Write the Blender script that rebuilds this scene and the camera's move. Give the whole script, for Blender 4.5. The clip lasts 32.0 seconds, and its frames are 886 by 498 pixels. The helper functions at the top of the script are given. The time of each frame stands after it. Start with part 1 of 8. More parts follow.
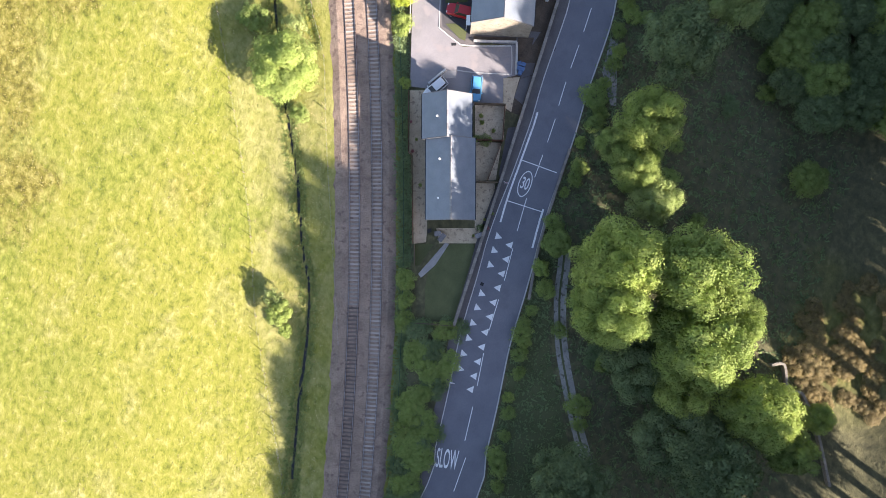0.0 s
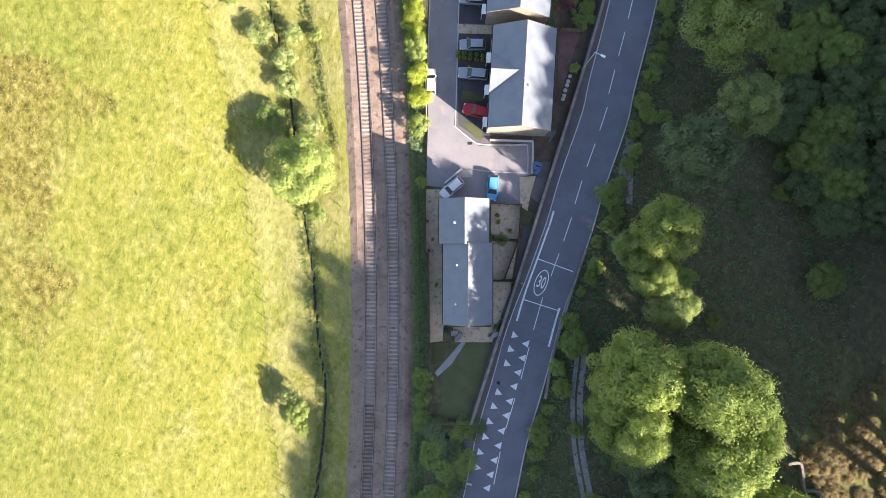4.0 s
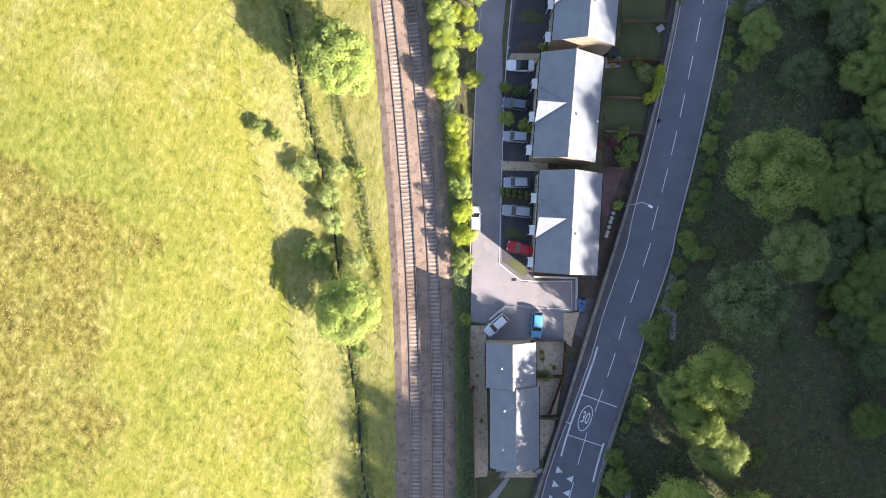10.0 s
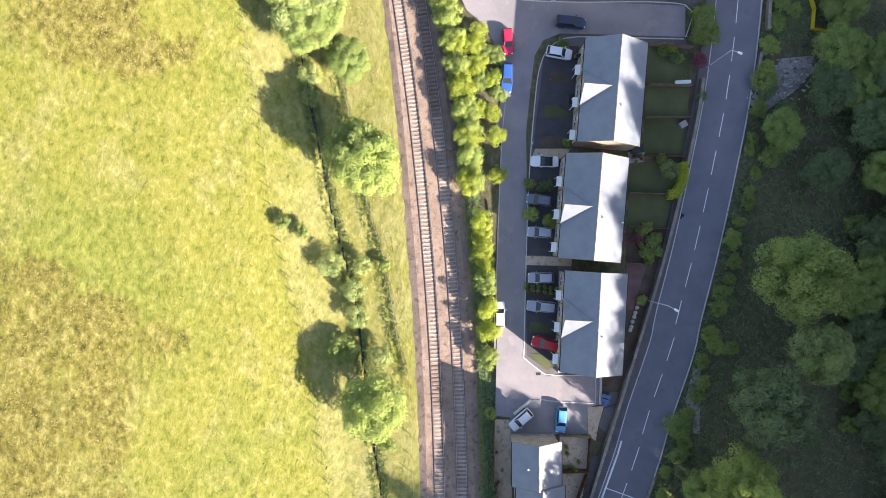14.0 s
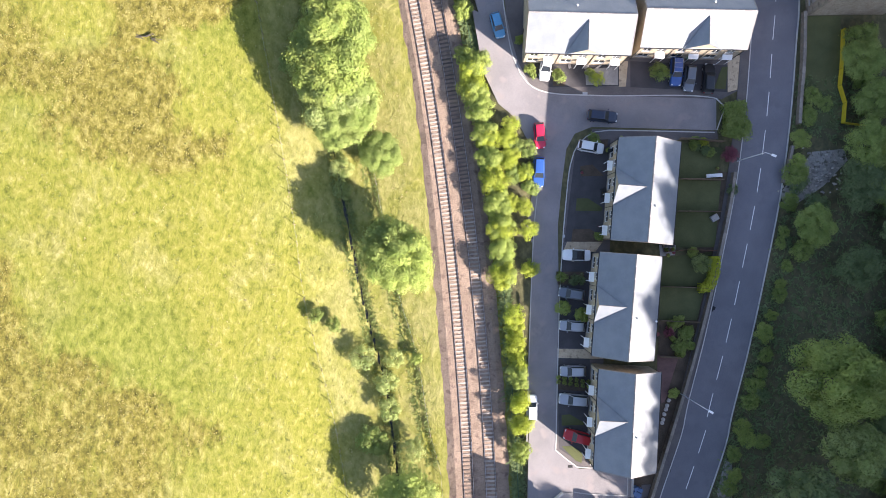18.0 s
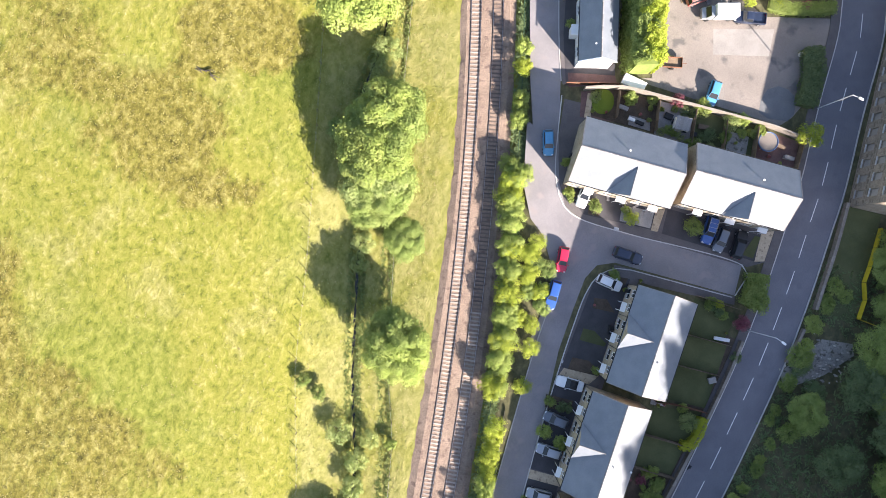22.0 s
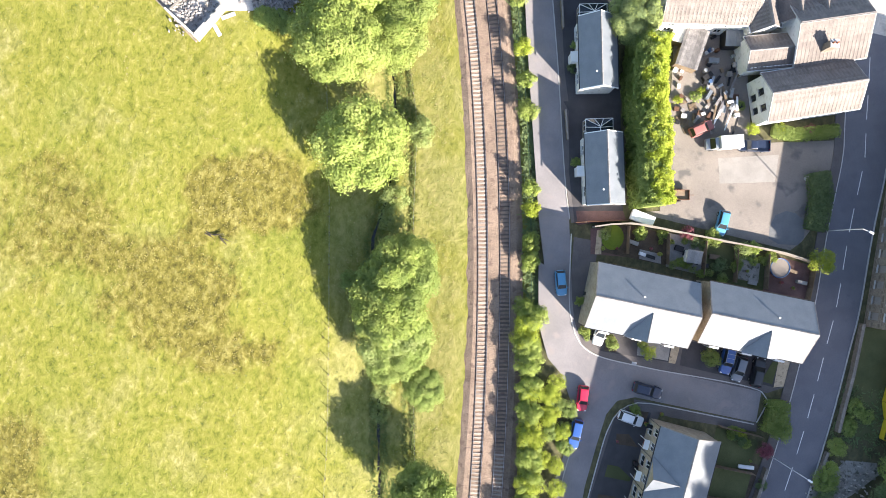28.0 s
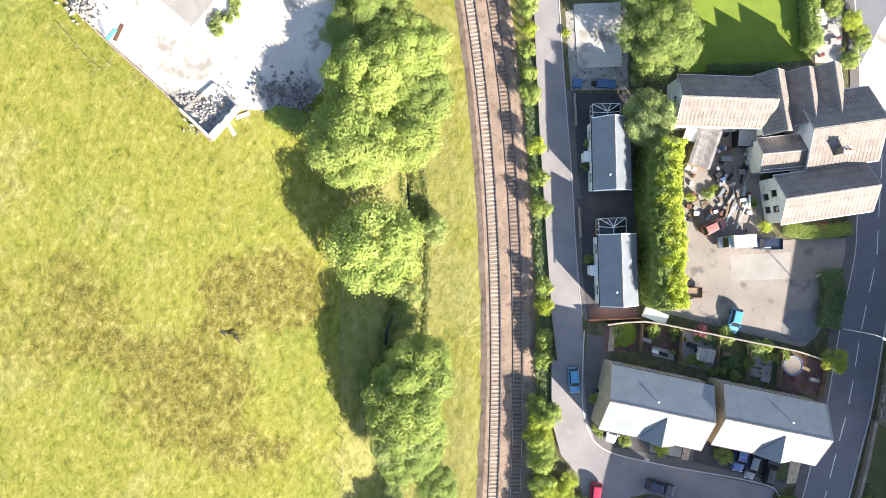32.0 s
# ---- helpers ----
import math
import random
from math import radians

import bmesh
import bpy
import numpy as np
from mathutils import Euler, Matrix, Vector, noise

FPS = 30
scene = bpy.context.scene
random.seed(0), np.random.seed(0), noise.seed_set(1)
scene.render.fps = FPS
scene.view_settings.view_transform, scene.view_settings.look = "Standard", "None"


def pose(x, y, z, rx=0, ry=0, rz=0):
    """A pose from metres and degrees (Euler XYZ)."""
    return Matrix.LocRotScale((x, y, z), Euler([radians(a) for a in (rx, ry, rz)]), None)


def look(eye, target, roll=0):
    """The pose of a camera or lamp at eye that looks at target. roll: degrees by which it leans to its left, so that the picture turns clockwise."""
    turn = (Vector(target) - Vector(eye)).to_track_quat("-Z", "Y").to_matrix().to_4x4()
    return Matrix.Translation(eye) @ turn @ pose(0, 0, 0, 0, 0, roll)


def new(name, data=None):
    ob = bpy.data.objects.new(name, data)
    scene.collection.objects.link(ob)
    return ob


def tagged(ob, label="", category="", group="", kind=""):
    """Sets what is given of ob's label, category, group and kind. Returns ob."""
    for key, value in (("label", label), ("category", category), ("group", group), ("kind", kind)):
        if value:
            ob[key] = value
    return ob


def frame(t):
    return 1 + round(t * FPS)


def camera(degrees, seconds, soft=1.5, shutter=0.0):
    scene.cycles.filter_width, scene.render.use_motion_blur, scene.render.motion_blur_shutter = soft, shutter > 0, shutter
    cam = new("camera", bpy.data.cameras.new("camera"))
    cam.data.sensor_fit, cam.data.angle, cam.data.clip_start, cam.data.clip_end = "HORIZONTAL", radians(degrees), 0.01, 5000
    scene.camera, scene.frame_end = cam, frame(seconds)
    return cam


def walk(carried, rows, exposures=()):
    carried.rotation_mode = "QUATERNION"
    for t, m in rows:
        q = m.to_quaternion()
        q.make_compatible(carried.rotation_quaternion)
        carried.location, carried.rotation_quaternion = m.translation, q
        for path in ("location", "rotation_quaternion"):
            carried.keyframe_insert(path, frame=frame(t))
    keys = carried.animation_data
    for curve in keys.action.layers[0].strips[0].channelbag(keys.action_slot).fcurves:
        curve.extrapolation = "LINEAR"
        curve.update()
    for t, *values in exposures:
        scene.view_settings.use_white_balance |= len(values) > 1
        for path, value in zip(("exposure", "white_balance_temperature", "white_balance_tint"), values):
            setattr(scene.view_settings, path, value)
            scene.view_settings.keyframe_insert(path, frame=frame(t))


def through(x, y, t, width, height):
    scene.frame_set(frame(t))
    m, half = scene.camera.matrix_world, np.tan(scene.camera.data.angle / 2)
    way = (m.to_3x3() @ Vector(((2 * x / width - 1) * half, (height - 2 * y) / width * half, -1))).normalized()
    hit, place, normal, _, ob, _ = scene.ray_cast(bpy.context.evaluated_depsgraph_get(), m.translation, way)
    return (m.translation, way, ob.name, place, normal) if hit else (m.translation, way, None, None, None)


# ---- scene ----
cam = camera(72.0, 32.0, soft=0.8)
METRES, EYE, TILT, LEAN, TURN = 121.8, 93.8, -90.0, 0.0, 0.0
ROWS = [
    (0, 0, 0, 0, 0, 0, 0),
    (0.5, 0.0004, -0.0005, 0.0165, 0.02, 0, 0),
    (1, 0.0008, -0.001, 0.033, 0.03, 0.02, -0.01),
    (1.5, 0.0008, -0.0013, 0.0496, 0.04, 0.01, -0.01),
    (2, -0.0006, -0.0016, 0.0658, 0.05, -0, -0.01),
    (2.5, -0.0031, -0.0016, 0.0817, 0.08, -0.03, 0.02),
    (3, -0.0073, -0.0016, 0.0967, 0.11, -0.03, 0.04),
    (3.5, -0.0123, -0.0013, 0.1113, 0.14, -0.03, 0.07),
    (5.5, -0.0396, -0.0007, 0.1665, 0.17, -0.08, 0.15),
    (6, -0.0458, -0.0011, 0.1802, 0.17, -0.05, 0.17),
    (6.5, -0.0518, -0.0013, 0.1944, 0.17, -0.06, 0.18),
    (7, -0.0569, -0.0014, 0.2087, 0.18, -0.06, 0.19),
    (7.5, -0.061, -0.0018, 0.223, 0.2, -0.05, 0.19),
    (8, -0.0648, -0.0027, 0.2376, 0.18, -0.04, 0.2),
    (8.5, -0.0675, -0.0036, 0.2526, 0.17, -0.04, 0.21),
    (9, -0.0696, -0.0044, 0.2677, 0.18, -0.03, 0.23),
    (9.5, -0.0713, -0.005, 0.283, 0.2, -0.03, 0.22),
    (10, -0.0729, -0.0052, 0.2984, 0.25, -0.04, 0.25),
    (10.5, -0.0753, -0.0058, 0.3137, 0.29, -0.04, 0.26),
    (11, -0.0784, -0.0067, 0.3289, 0.29, -0.04, 0.27),
    (11.5, -0.0814, -0.0074, 0.3442, 0.31, -0.05, 0.27),
    (12, -0.0855, -0.008, 0.3592, 0.29, -0.03, 0.29),
    (12.5, -0.0895, -0.0084, 0.3744, 0.28, -0.04, 0.28),
    (13, -0.0944, -0.0085, 0.3894, 0.25, -0.05, 0.31),
    (13.5, -0.099, -0.0087, 0.4041, 0.24, -0.03, 0.32),
    (14, -0.1038, -0.0088, 0.4189, 0.23, -0.02, 0.34),
    (14.5, -0.1089, -0.009, 0.4337, 0.2, 0, 0.35),
    (16.5, -0.1291, -0.0101, 0.4935, 0.19, -0.01, 0.4),
    (17, -0.1343, -0.0104, 0.5082, 0.18, -0, 0.4),
    (17.5, -0.1397, -0.0108, 0.5231, 0.17, -0.01, 0.41),
    (18, -0.1444, -0.0111, 0.5376, 0.2, 0.02, 0.41),
    (18.5, -0.1492, -0.0116, 0.5525, 0.21, 0.02, 0.41),
    (19, -0.1537, -0.0121, 0.5673, 0.2, 0.02, 0.42),
    (19.5, -0.1585, -0.0126, 0.5823, 0.14, 0.02, 0.41),
    (20, -0.1625, -0.0132, 0.5971, 0.13, 0.04, 0.73),
    (20.5, -0.1655, -0.0136, 0.6129, 0.16, -0, 1.26),
    (20.8, -0.1658, -0.0138, 0.6215, 0.2, 0.05, 0.9),
    (21, -0.1659, -0.014, 0.6267, 0.29, 0.08, -1.49),
    (21.1, -0.1663, -0.014, 0.6295, 0.25, 0.09, -3.6),
    (21.2, -0.1672, -0.014, 0.6325, 0.2, 0.1, -6.6),
    (21.3, -0.1681, -0.014, 0.6355, 0.15, 0.1, -10),
    (21.4, -0.169, -0.0141, 0.6385, 0.1, 0.11, -12.7),
    (21.5, -0.17, -0.0141, 0.6414, 0.07, 0.11, -13.44),
    (22, -0.1741, -0.0146, 0.6581, 0.05, 0.04, -13.42),
    (22.5, -0.1776, -0.015, 0.6731, 0.12, 0.1, -11.9),
    (23, -0.1826, -0.0154, 0.6885, 0.09, 0.11, -10.85),
    (23.5, -0.1872, -0.0157, 0.7023, 0.07, 0.22, -10.33),
    (24, -0.1921, -0.0159, 0.7188, 0.05, 0.14, -10.21),
    (24.5, -0.1962, -0.0158, 0.7329, 0.09, 0.2, -9.92),
    (25, -0.2013, -0.0157, 0.7475, 0.06, 0.23, -9.89),
    (25.5, -0.2058, -0.0157, 0.7616, 0.06, 0.22, -9.84),
    (27.5, -0.2257, -0.0156, 0.8221, 0.06, 0.15, -9.79),
    (28, -0.2311, -0.0161, 0.8377, 0.03, 0.09, -9.79),
    (28.5, -0.2358, -0.0164, 0.8522, 0.06, 0.14, -9.77),
    (29, -0.2408, -0.0166, 0.8671, 0.07, 0.14, -9.76),
    (29.5, -0.2455, -0.0167, 0.8813, 0.08, 0.18, -9.76),
    (30, -0.2509, -0.0172, 0.8978, 0.08, 0.07, -9.76),
    (30.5, -0.2556, -0.0176, 0.9124, 0.08, 0.11, -9.77),
    (31, -0.26, -0.0182, 0.9274, 0.09, 0.11, -9.78),
    (31.5, -0.2646, -0.0187, 0.9424, 0.08, 0.12, -9.78),
    (32, -0.2685, -0.0191, 0.957, 0.08, 0.17, -9.8),
]
EXPOSURE = [(0.0, 2.07, 6500, 19), (14.0, 2.04, 6500, 20), (24.0, 2.01, 6500, 17), (32.0, 1.99, 6500, 12)]
walk(cam, [(t, pose(0, 0, EYE, TILT, LEAN, TURN) @ pose(METRES * x, METRES * y, METRES * z, 90 + pitch, roll, yaw)) for t, x, y, z, yaw, pitch, roll in ROWS], EXPOSURE)

# ---- light: a low sun over a wooded valley ----
SUN_TO = Vector((0.716, -0.553, 0.4226))
world = bpy.data.worlds.new("sky")
scene.world = world
world.use_nodes = True
sky = world.node_tree.nodes.new("ShaderNodeTexSky")
sky.sky_type, sky.sun_disc = "NISHITA", False
sky.ozone_density, sky.dust_density = 0.5, 0.8
sky.sun_elevation, sky.sun_rotation = radians(25), math.atan2(SUN_TO.x, SUN_TO.y)
world.node_tree.links.new(sky.outputs[0], world.node_tree.nodes["Background"].inputs[0])
world.node_tree.nodes["Background"].inputs[1].default_value = 0.083
sun = new("sun", bpy.data.lights.new("sun", "SUN"))
sun.data.energy, sun.data.angle, sun.data.color = 5.0, radians(0.6), (1.0, 0.925, 0.8)
sun.matrix_basis = look(SUN_TO * 200, (0, 0, 0))

# ---- materials ----
MATS = {}


def mat(name, a, b, scale=1.0, fine=12.0, rough=0.85, bump=0.3, metal=0.0, rand=0.0, island=0.0, spec=0.3, depth=0.02, spot=None, stretch=None, detail=3.0):
    """Two colours mixed by a broad and a fine noise; rand and island vary the brightness piece by piece; spot: colour of sparse stains."""
    m = bpy.data.materials.new(name)
    m.use_nodes = True
    n, l = m.node_tree.nodes, m.node_tree.links
    p = n["Principled BSDF"]
    p.inputs["Roughness"].default_value, p.inputs["Metallic"].default_value = rough, metal
    p.inputs["Specular IOR Level"].default_value = spec
    co = n.new("ShaderNodeTexCoord")
    vec = co.outputs["Object"]
    if stretch:
        mp = n.new("ShaderNodeMapping")
        mp.inputs["Scale"].default_value = stretch
        l.new(vec, mp.inputs[0])
        vec = mp.outputs[0]
    n1, n2 = n.new("ShaderNodeTexNoise"), n.new("ShaderNodeTexNoise")
    for t, s, d in ((n1, scale, 4.0), (n2, fine, detail)):
        t.inputs["Scale"].default_value, t.inputs["Detail"].default_value = s, d
        l.new(vec, t.inputs["Vector"])
    add = n.new("ShaderNodeMath")
    add.operation = "MULTIPLY_ADD"
    add.inputs[1].default_value = 0.5
    half = n.new("ShaderNodeMath")
    half.operation = "MULTIPLY"
    half.inputs[1].default_value = 0.5
    l.new(n2.outputs[0], half.inputs[0])
    l.new(n1.outputs[0], add.inputs[0])
    l.new(half.outputs[0], add.inputs[2])
    ramp = n.new("ShaderNodeValToRGB")
    ramp.color_ramp.elements[0].position, ramp.color_ramp.elements[1].position = 0.36, 0.64
    ramp.color_ramp.elements[0].color, ramp.color_ramp.elements[1].color = (*a, 1), (*b, 1)
    l.new(add.outputs[0], ramp.inputs[0])
    col = ramp.outputs[0]
    if spot:
        n3 = n.new("ShaderNodeTexNoise")
        n3.inputs["Scale"].default_value, n3.inputs["Detail"].default_value = scale * 2.3, 6
        l.new(vec, n3.inputs["Vector"])
        r3 = n.new("ShaderNodeValToRGB")
        r3.color_ramp.elements[0].position, r3.color_ramp.elements[1].position = 0.56, 0.66
        l.new(n3.outputs[0], r3.inputs[0])
        mx = n.new("ShaderNodeMix")
        mx.data_type = "RGBA"
        l.new(r3.outputs[0], mx.inputs[0])
        l.new(col, mx.inputs[6])
        mx.inputs[7].default_value = (*spot, 1)
        col = mx.outputs[2]
    for amount, kind, socket in ((rand, "ShaderNodeObjectInfo", "Random"), (island, "ShaderNodeNewGeometry", "Random Per Island")):
        if amount:
            src = n.new(kind)
            mr = n.new("ShaderNodeMapRange")
            mr.inputs[3].default_value, mr.inputs[4].default_value = 1 - amount, 1 + amount
            l.new(src.outputs[socket], mr.inputs[0])
            hs = n.new("ShaderNodeHueSaturation")
            l.new(mr.outputs[0], hs.inputs["Value"])
            l.new(col, hs.inputs["Color"])
            col = hs.outputs[0]
    l.new(col, p.inputs["Base Color"])
    if bump:
        bp = n.new("ShaderNodeBump")
        bp.inputs["Strength"].default_value, bp.inputs["Distance"].default_value = bump, depth
        l.new(n2.outputs[0], bp.inputs["Height"])
        l.new(bp.outputs[0], p.inputs["Normal"])
    MATS[name] = m
    return m


def leafy(name, a, b, through=0.42, island=0.28):
    """Foliage: leaves that differ one by one, and let some light through."""
    m = mat(name, a, b, 0.35, 2.0, 0.7, 0, island=island * 0.6, rand=0.1, spec=0.2)
    n, l = m.node_tree.nodes, m.node_tree.links
    p = n["Principled BSDF"]
    tr, mx = n.new("ShaderNodeBsdfTranslucent"), n.new("ShaderNodeMixShader")
    l.new(p.inputs["Base Color"].links[0].from_socket, tr.inputs[0])
    mx.inputs[0].default_value = through
    l.new(p.outputs[0], mx.inputs[1])
    l.new(tr.outputs[0], mx.inputs[2])
    l.new(mx.outputs[0], n["Material Output"].inputs[0])
    return m


def paint(name, c, rough=0.3, coat=0.4, metal=0.0):
    m = mat(name, tuple(v * 0.93 for v in c), c, 2, 30, rough, 0.0, metal, spec=0.5)
    m.node_tree.nodes["Principled BSDF"].inputs["Coat Weight"].default_value = coat
    return m


def glassy(name, c=(0.02, 0.025, 0.03), rough=0.05):
    m = mat(name, c, tuple(v * 1.4 for v in c), 1, 6, rough, 0, spec=0.6)
    return m


M_ASPHALT = mat("asphalt_road", (0.13, 0.13, 0.148), (0.18, 0.178, 0.197), 0.25, 9, 0.85, 0.4, spot=(0.145, 0.143, 0.16))
M_ESTATE = mat("asphalt_worn", (0.18, 0.17, 0.176), (0.265, 0.247, 0.25), 0.22, 8, 0.88, 0.4, spot=(0.25, 0.224, 0.222))
M_DRIVE = mat("asphalt_drive", (0.05, 0.047, 0.05), (0.082, 0.077, 0.081), 0.5, 14, 0.85, 0.4)
M_PAVE = mat("pavement_asphalt", (0.10, 0.09, 0.09), (0.15, 0.135, 0.13), 0.5, 10, 0.9, 0.4)
M_KERB = mat("kerb_concrete", (0.36, 0.35, 0.335), (0.5, 0.485, 0.465), 1.2, 9, 0.9, 0.3, rand=0.15)
M_COPE = mat("coping_stone", (0.19, 0.165, 0.14), (0.28, 0.25, 0.215), 1.2, 9, 0.9, 0.3, rand=0.2)
M_LINE = mat("road_paint", (0.62, 0.62, 0.6), (0.8, 0.8, 0.78), 2, 20, 0.7, 0.2)
M_BALLAST = mat("ballast", (0.175, 0.127, 0.097), (0.31, 0.232, 0.178), 0.5, 5, 0.95, 1.0, depth=0.1, spot=(0.15, 0.105, 0.085), detail=4.0)
M_SLEEPER = mat("concrete_sleeper", (0.25, 0.215, 0.185), (0.37, 0.32, 0.28), 3, 20, 0.9, 0.4, rand=0.22)
M_SLEEPER2 = mat("timber_sleeper", (0.09, 0.07, 0.06), (0.16, 0.125, 0.105), 3, 20, 0.9, 0.4, rand=0.25)
M_RUST = mat("rusty_steel", (0.10, 0.055, 0.035), (0.17, 0.09, 0.06), 3, 30, 0.7, 0.2, metal=0.2)
M_RAILTOP = mat("polished_rail_head", (0.4, 0.37, 0.35), (0.5, 0.47, 0.45), 3, 30, 0.3, 0, metal=0.9)
M_SLATE = mat("roof_slate", (0.125, 0.145, 0.17), (0.18, 0.198, 0.222), 0.7, 9, 0.52, 0.12, spec=0.9, rand=0.04)
M_TILE = mat("concrete_roof_tile", (0.15, 0.13, 0.118), (0.25, 0.218, 0.197), 0.8, 10, 0.85, 0.35, rand=0.18)
M_PATCHDARK = mat("patch_tarmac", (0.12, 0.125, 0.13), (0.17, 0.175, 0.18), 0.5, 8, 0.9, 0.3)
M_PATCH = mat("patch_concrete", (0.22, 0.205, 0.19), (0.3, 0.28, 0.26), 0.5, 8, 0.9, 0.3)
M_RIDGE = mat("ridge_tile", (0.17, 0.16, 0.16), (0.27, 0.26, 0.255), 2, 12, 0.85, 0.3, rand=0.15)
M_STONE = mat("buff_stone", (0.27, 0.225, 0.17), (0.4, 0.34, 0.262), 0.9, 5, 0.9, 0.5, depth=0.03, spot=(0.25, 0.2, 0.15))
M_DARKSTONE = mat("weathered_stone", (0.14, 0.115, 0.09), (0.27, 0.225, 0.175), 0.8, 4, 0.95, 0.7, depth=0.05, rand=0.2)
M_RENDER = mat("white_render", (0.66, 0.66, 0.65), (0.8, 0.79, 0.77), 0.7, 9, 0.85, 0.2, spot=(0.55, 0.54, 0.52))
M_UPVC = mat("white_upvc", (0.74, 0.75, 0.76), (0.82, 0.82, 0.82), 2, 14, 0.4, 0)
M_GLASS = glassy("window_glass")
M_FLAG = mat("buff_paving_flag", (0.4, 0.315, 0.215), (0.54, 0.435, 0.305), 0.8, 7, 0.9, 0.4, rand=0.1, spot=(0.27, 0.21, 0.15))
M_GREYFLAG = mat("grey_paving", (0.24, 0.23, 0.22), (0.36, 0.345, 0.33), 0.8, 8, 0.9, 0.4, rand=0.1)
M_REDFLAG = mat("red_block_paving", (0.11, 0.065, 0.06), (0.18, 0.11, 0.10), 0.8, 10, 0.9, 0.4)
# lawn greens carry the light in their colour: dark in shade, M_SUNLAWN in sun
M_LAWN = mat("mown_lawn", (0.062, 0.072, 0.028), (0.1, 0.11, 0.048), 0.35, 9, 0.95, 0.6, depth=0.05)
M_SUNLAWN = mat("sunlit_lawn", (0.11, 0.16, 0.018), (0.175, 0.23, 0.03), 0.3, 7, 0.95, 0.6, depth=0.05)
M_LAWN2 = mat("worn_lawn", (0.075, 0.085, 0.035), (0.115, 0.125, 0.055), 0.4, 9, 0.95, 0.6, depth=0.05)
M_SOIL = mat("bare_soil", (0.06, 0.045, 0.032), (0.12, 0.09, 0.065), 0.7, 8, 0.95, 0.7, depth=0.05)
M_GRAVEL = mat("track_gravel", (0.2, 0.19, 0.17), (0.34, 0.32, 0.29), 0.6, 8, 0.95, 0.8, depth=0.05, spot=(0.1, 0.095, 0.07))
M_CONCRETE = mat("yard_concrete", (0.36, 0.34, 0.315), (0.54, 0.515, 0.48), 0.12, 4, 0.9, 0.4, spot=(0.25, 0.23, 0.2))
M_YARD = mat("courtyard_tarmac", (0.17, 0.148, 0.132), (0.27, 0.238, 0.21), 0.16, 7, 0.9, 0.4, spot=(0.13, 0.12, 0.115))
M_WOOD = mat("weathered_timber", (0.13, 0.095, 0.065), (0.24, 0.18, 0.125), 1.2, 14, 0.9, 0.4, rand=0.2)
M_WOODRED = mat("stained_fence", (0.13, 0.06, 0.035), (0.21, 0.10, 0.06), 1.2, 14, 0.85, 0.4, rand=0.2)
M_BARK = mat("bark", (0.06, 0.05, 0.04), (0.13, 0.11, 0.085), 1.5, 10, 0.95, 0.8, depth=0.05)
M_STEEL = mat("galvanised_steel", (0.34, 0.35, 0.36), (0.48, 0.49, 0.5), 3, 20, 0.45, 0.1, metal=0.6)
M_LAMP = mat("lamp_post_paint", (0.46, 0.47, 0.48), (0.58, 0.59, 0.6), 3, 20, 0.5, 0.1)
M_GREENSTEEL = mat("green_mesh_steel", (0.03, 0.07, 0.045), (0.05, 0.1, 0.06), 3, 20, 0.5, 0.1)
M_YELLOW = mat("yellow_barrier_plastic", (0.5, 0.38, 0.02), (0.62, 0.48, 0.04), 1.5, 12, 0.5, 0.1)
M_WATER = mat("stream_water", (0.012, 0.013, 0.014), (0.03, 0.03, 0.028), 0.7, 6, 0.12, 0.4, spec=0.5)
M_RUBBER = mat("tyre_rubber", (0.02, 0.02, 0.02), (0.035, 0.035, 0.035), 5, 30, 0.85, 0.2)
M_ALLOY = mat("alloy_rim", (0.4, 0.4, 0.42), (0.5, 0.5, 0.52), 5, 30, 0.35, 0, metal=0.8)
M_CARGLASS = glassy("car_glass", (0.012, 0.015, 0.018), 0.3)
M_LAMPGLASS = mat("headlamp_lens", (0.6, 0.62, 0.64), (0.75, 0.76, 0.78), 5, 30, 0.15, 0)
M_TAIL = mat("tail_lamp", (0.25, 0.01, 0.01), (0.35, 0.02, 0.02), 5, 30, 0.2, 0)
M_BLACK = mat("black_plastic", (0.015, 0.015, 0.016), (0.03, 0.03, 0.032), 3, 20, 0.6, 0.1)
M_TERRA = mat("terracotta", (0.30, 0.13, 0.08), (0.42, 0.2, 0.12), 3, 14, 0.85, 0.2, rand=0.2)
M_BLUE = mat("blue_plastic", (0.05, 0.1, 0.2), (0.08, 0.14, 0.27), 3, 14, 0.5, 0.1)
M_TEAL = mat("teal_sheet", (0.1, 0.42, 0.36), (0.15, 0.52, 0.45), 3, 14, 0.5, 0.1)
M_SCRAP = mat("scrap_metal", (0.16, 0.15, 0.15), (0.34, 0.32, 0.31), 1.5, 12, 0.6, 0.2, metal=0.3, rand=0.35, island=0.5)
M_RUBBLE = mat("rubble", (0.22, 0.2, 0.18), (0.42, 0.39, 0.35), 1.5, 9, 0.95, 0.5, island=0.5)

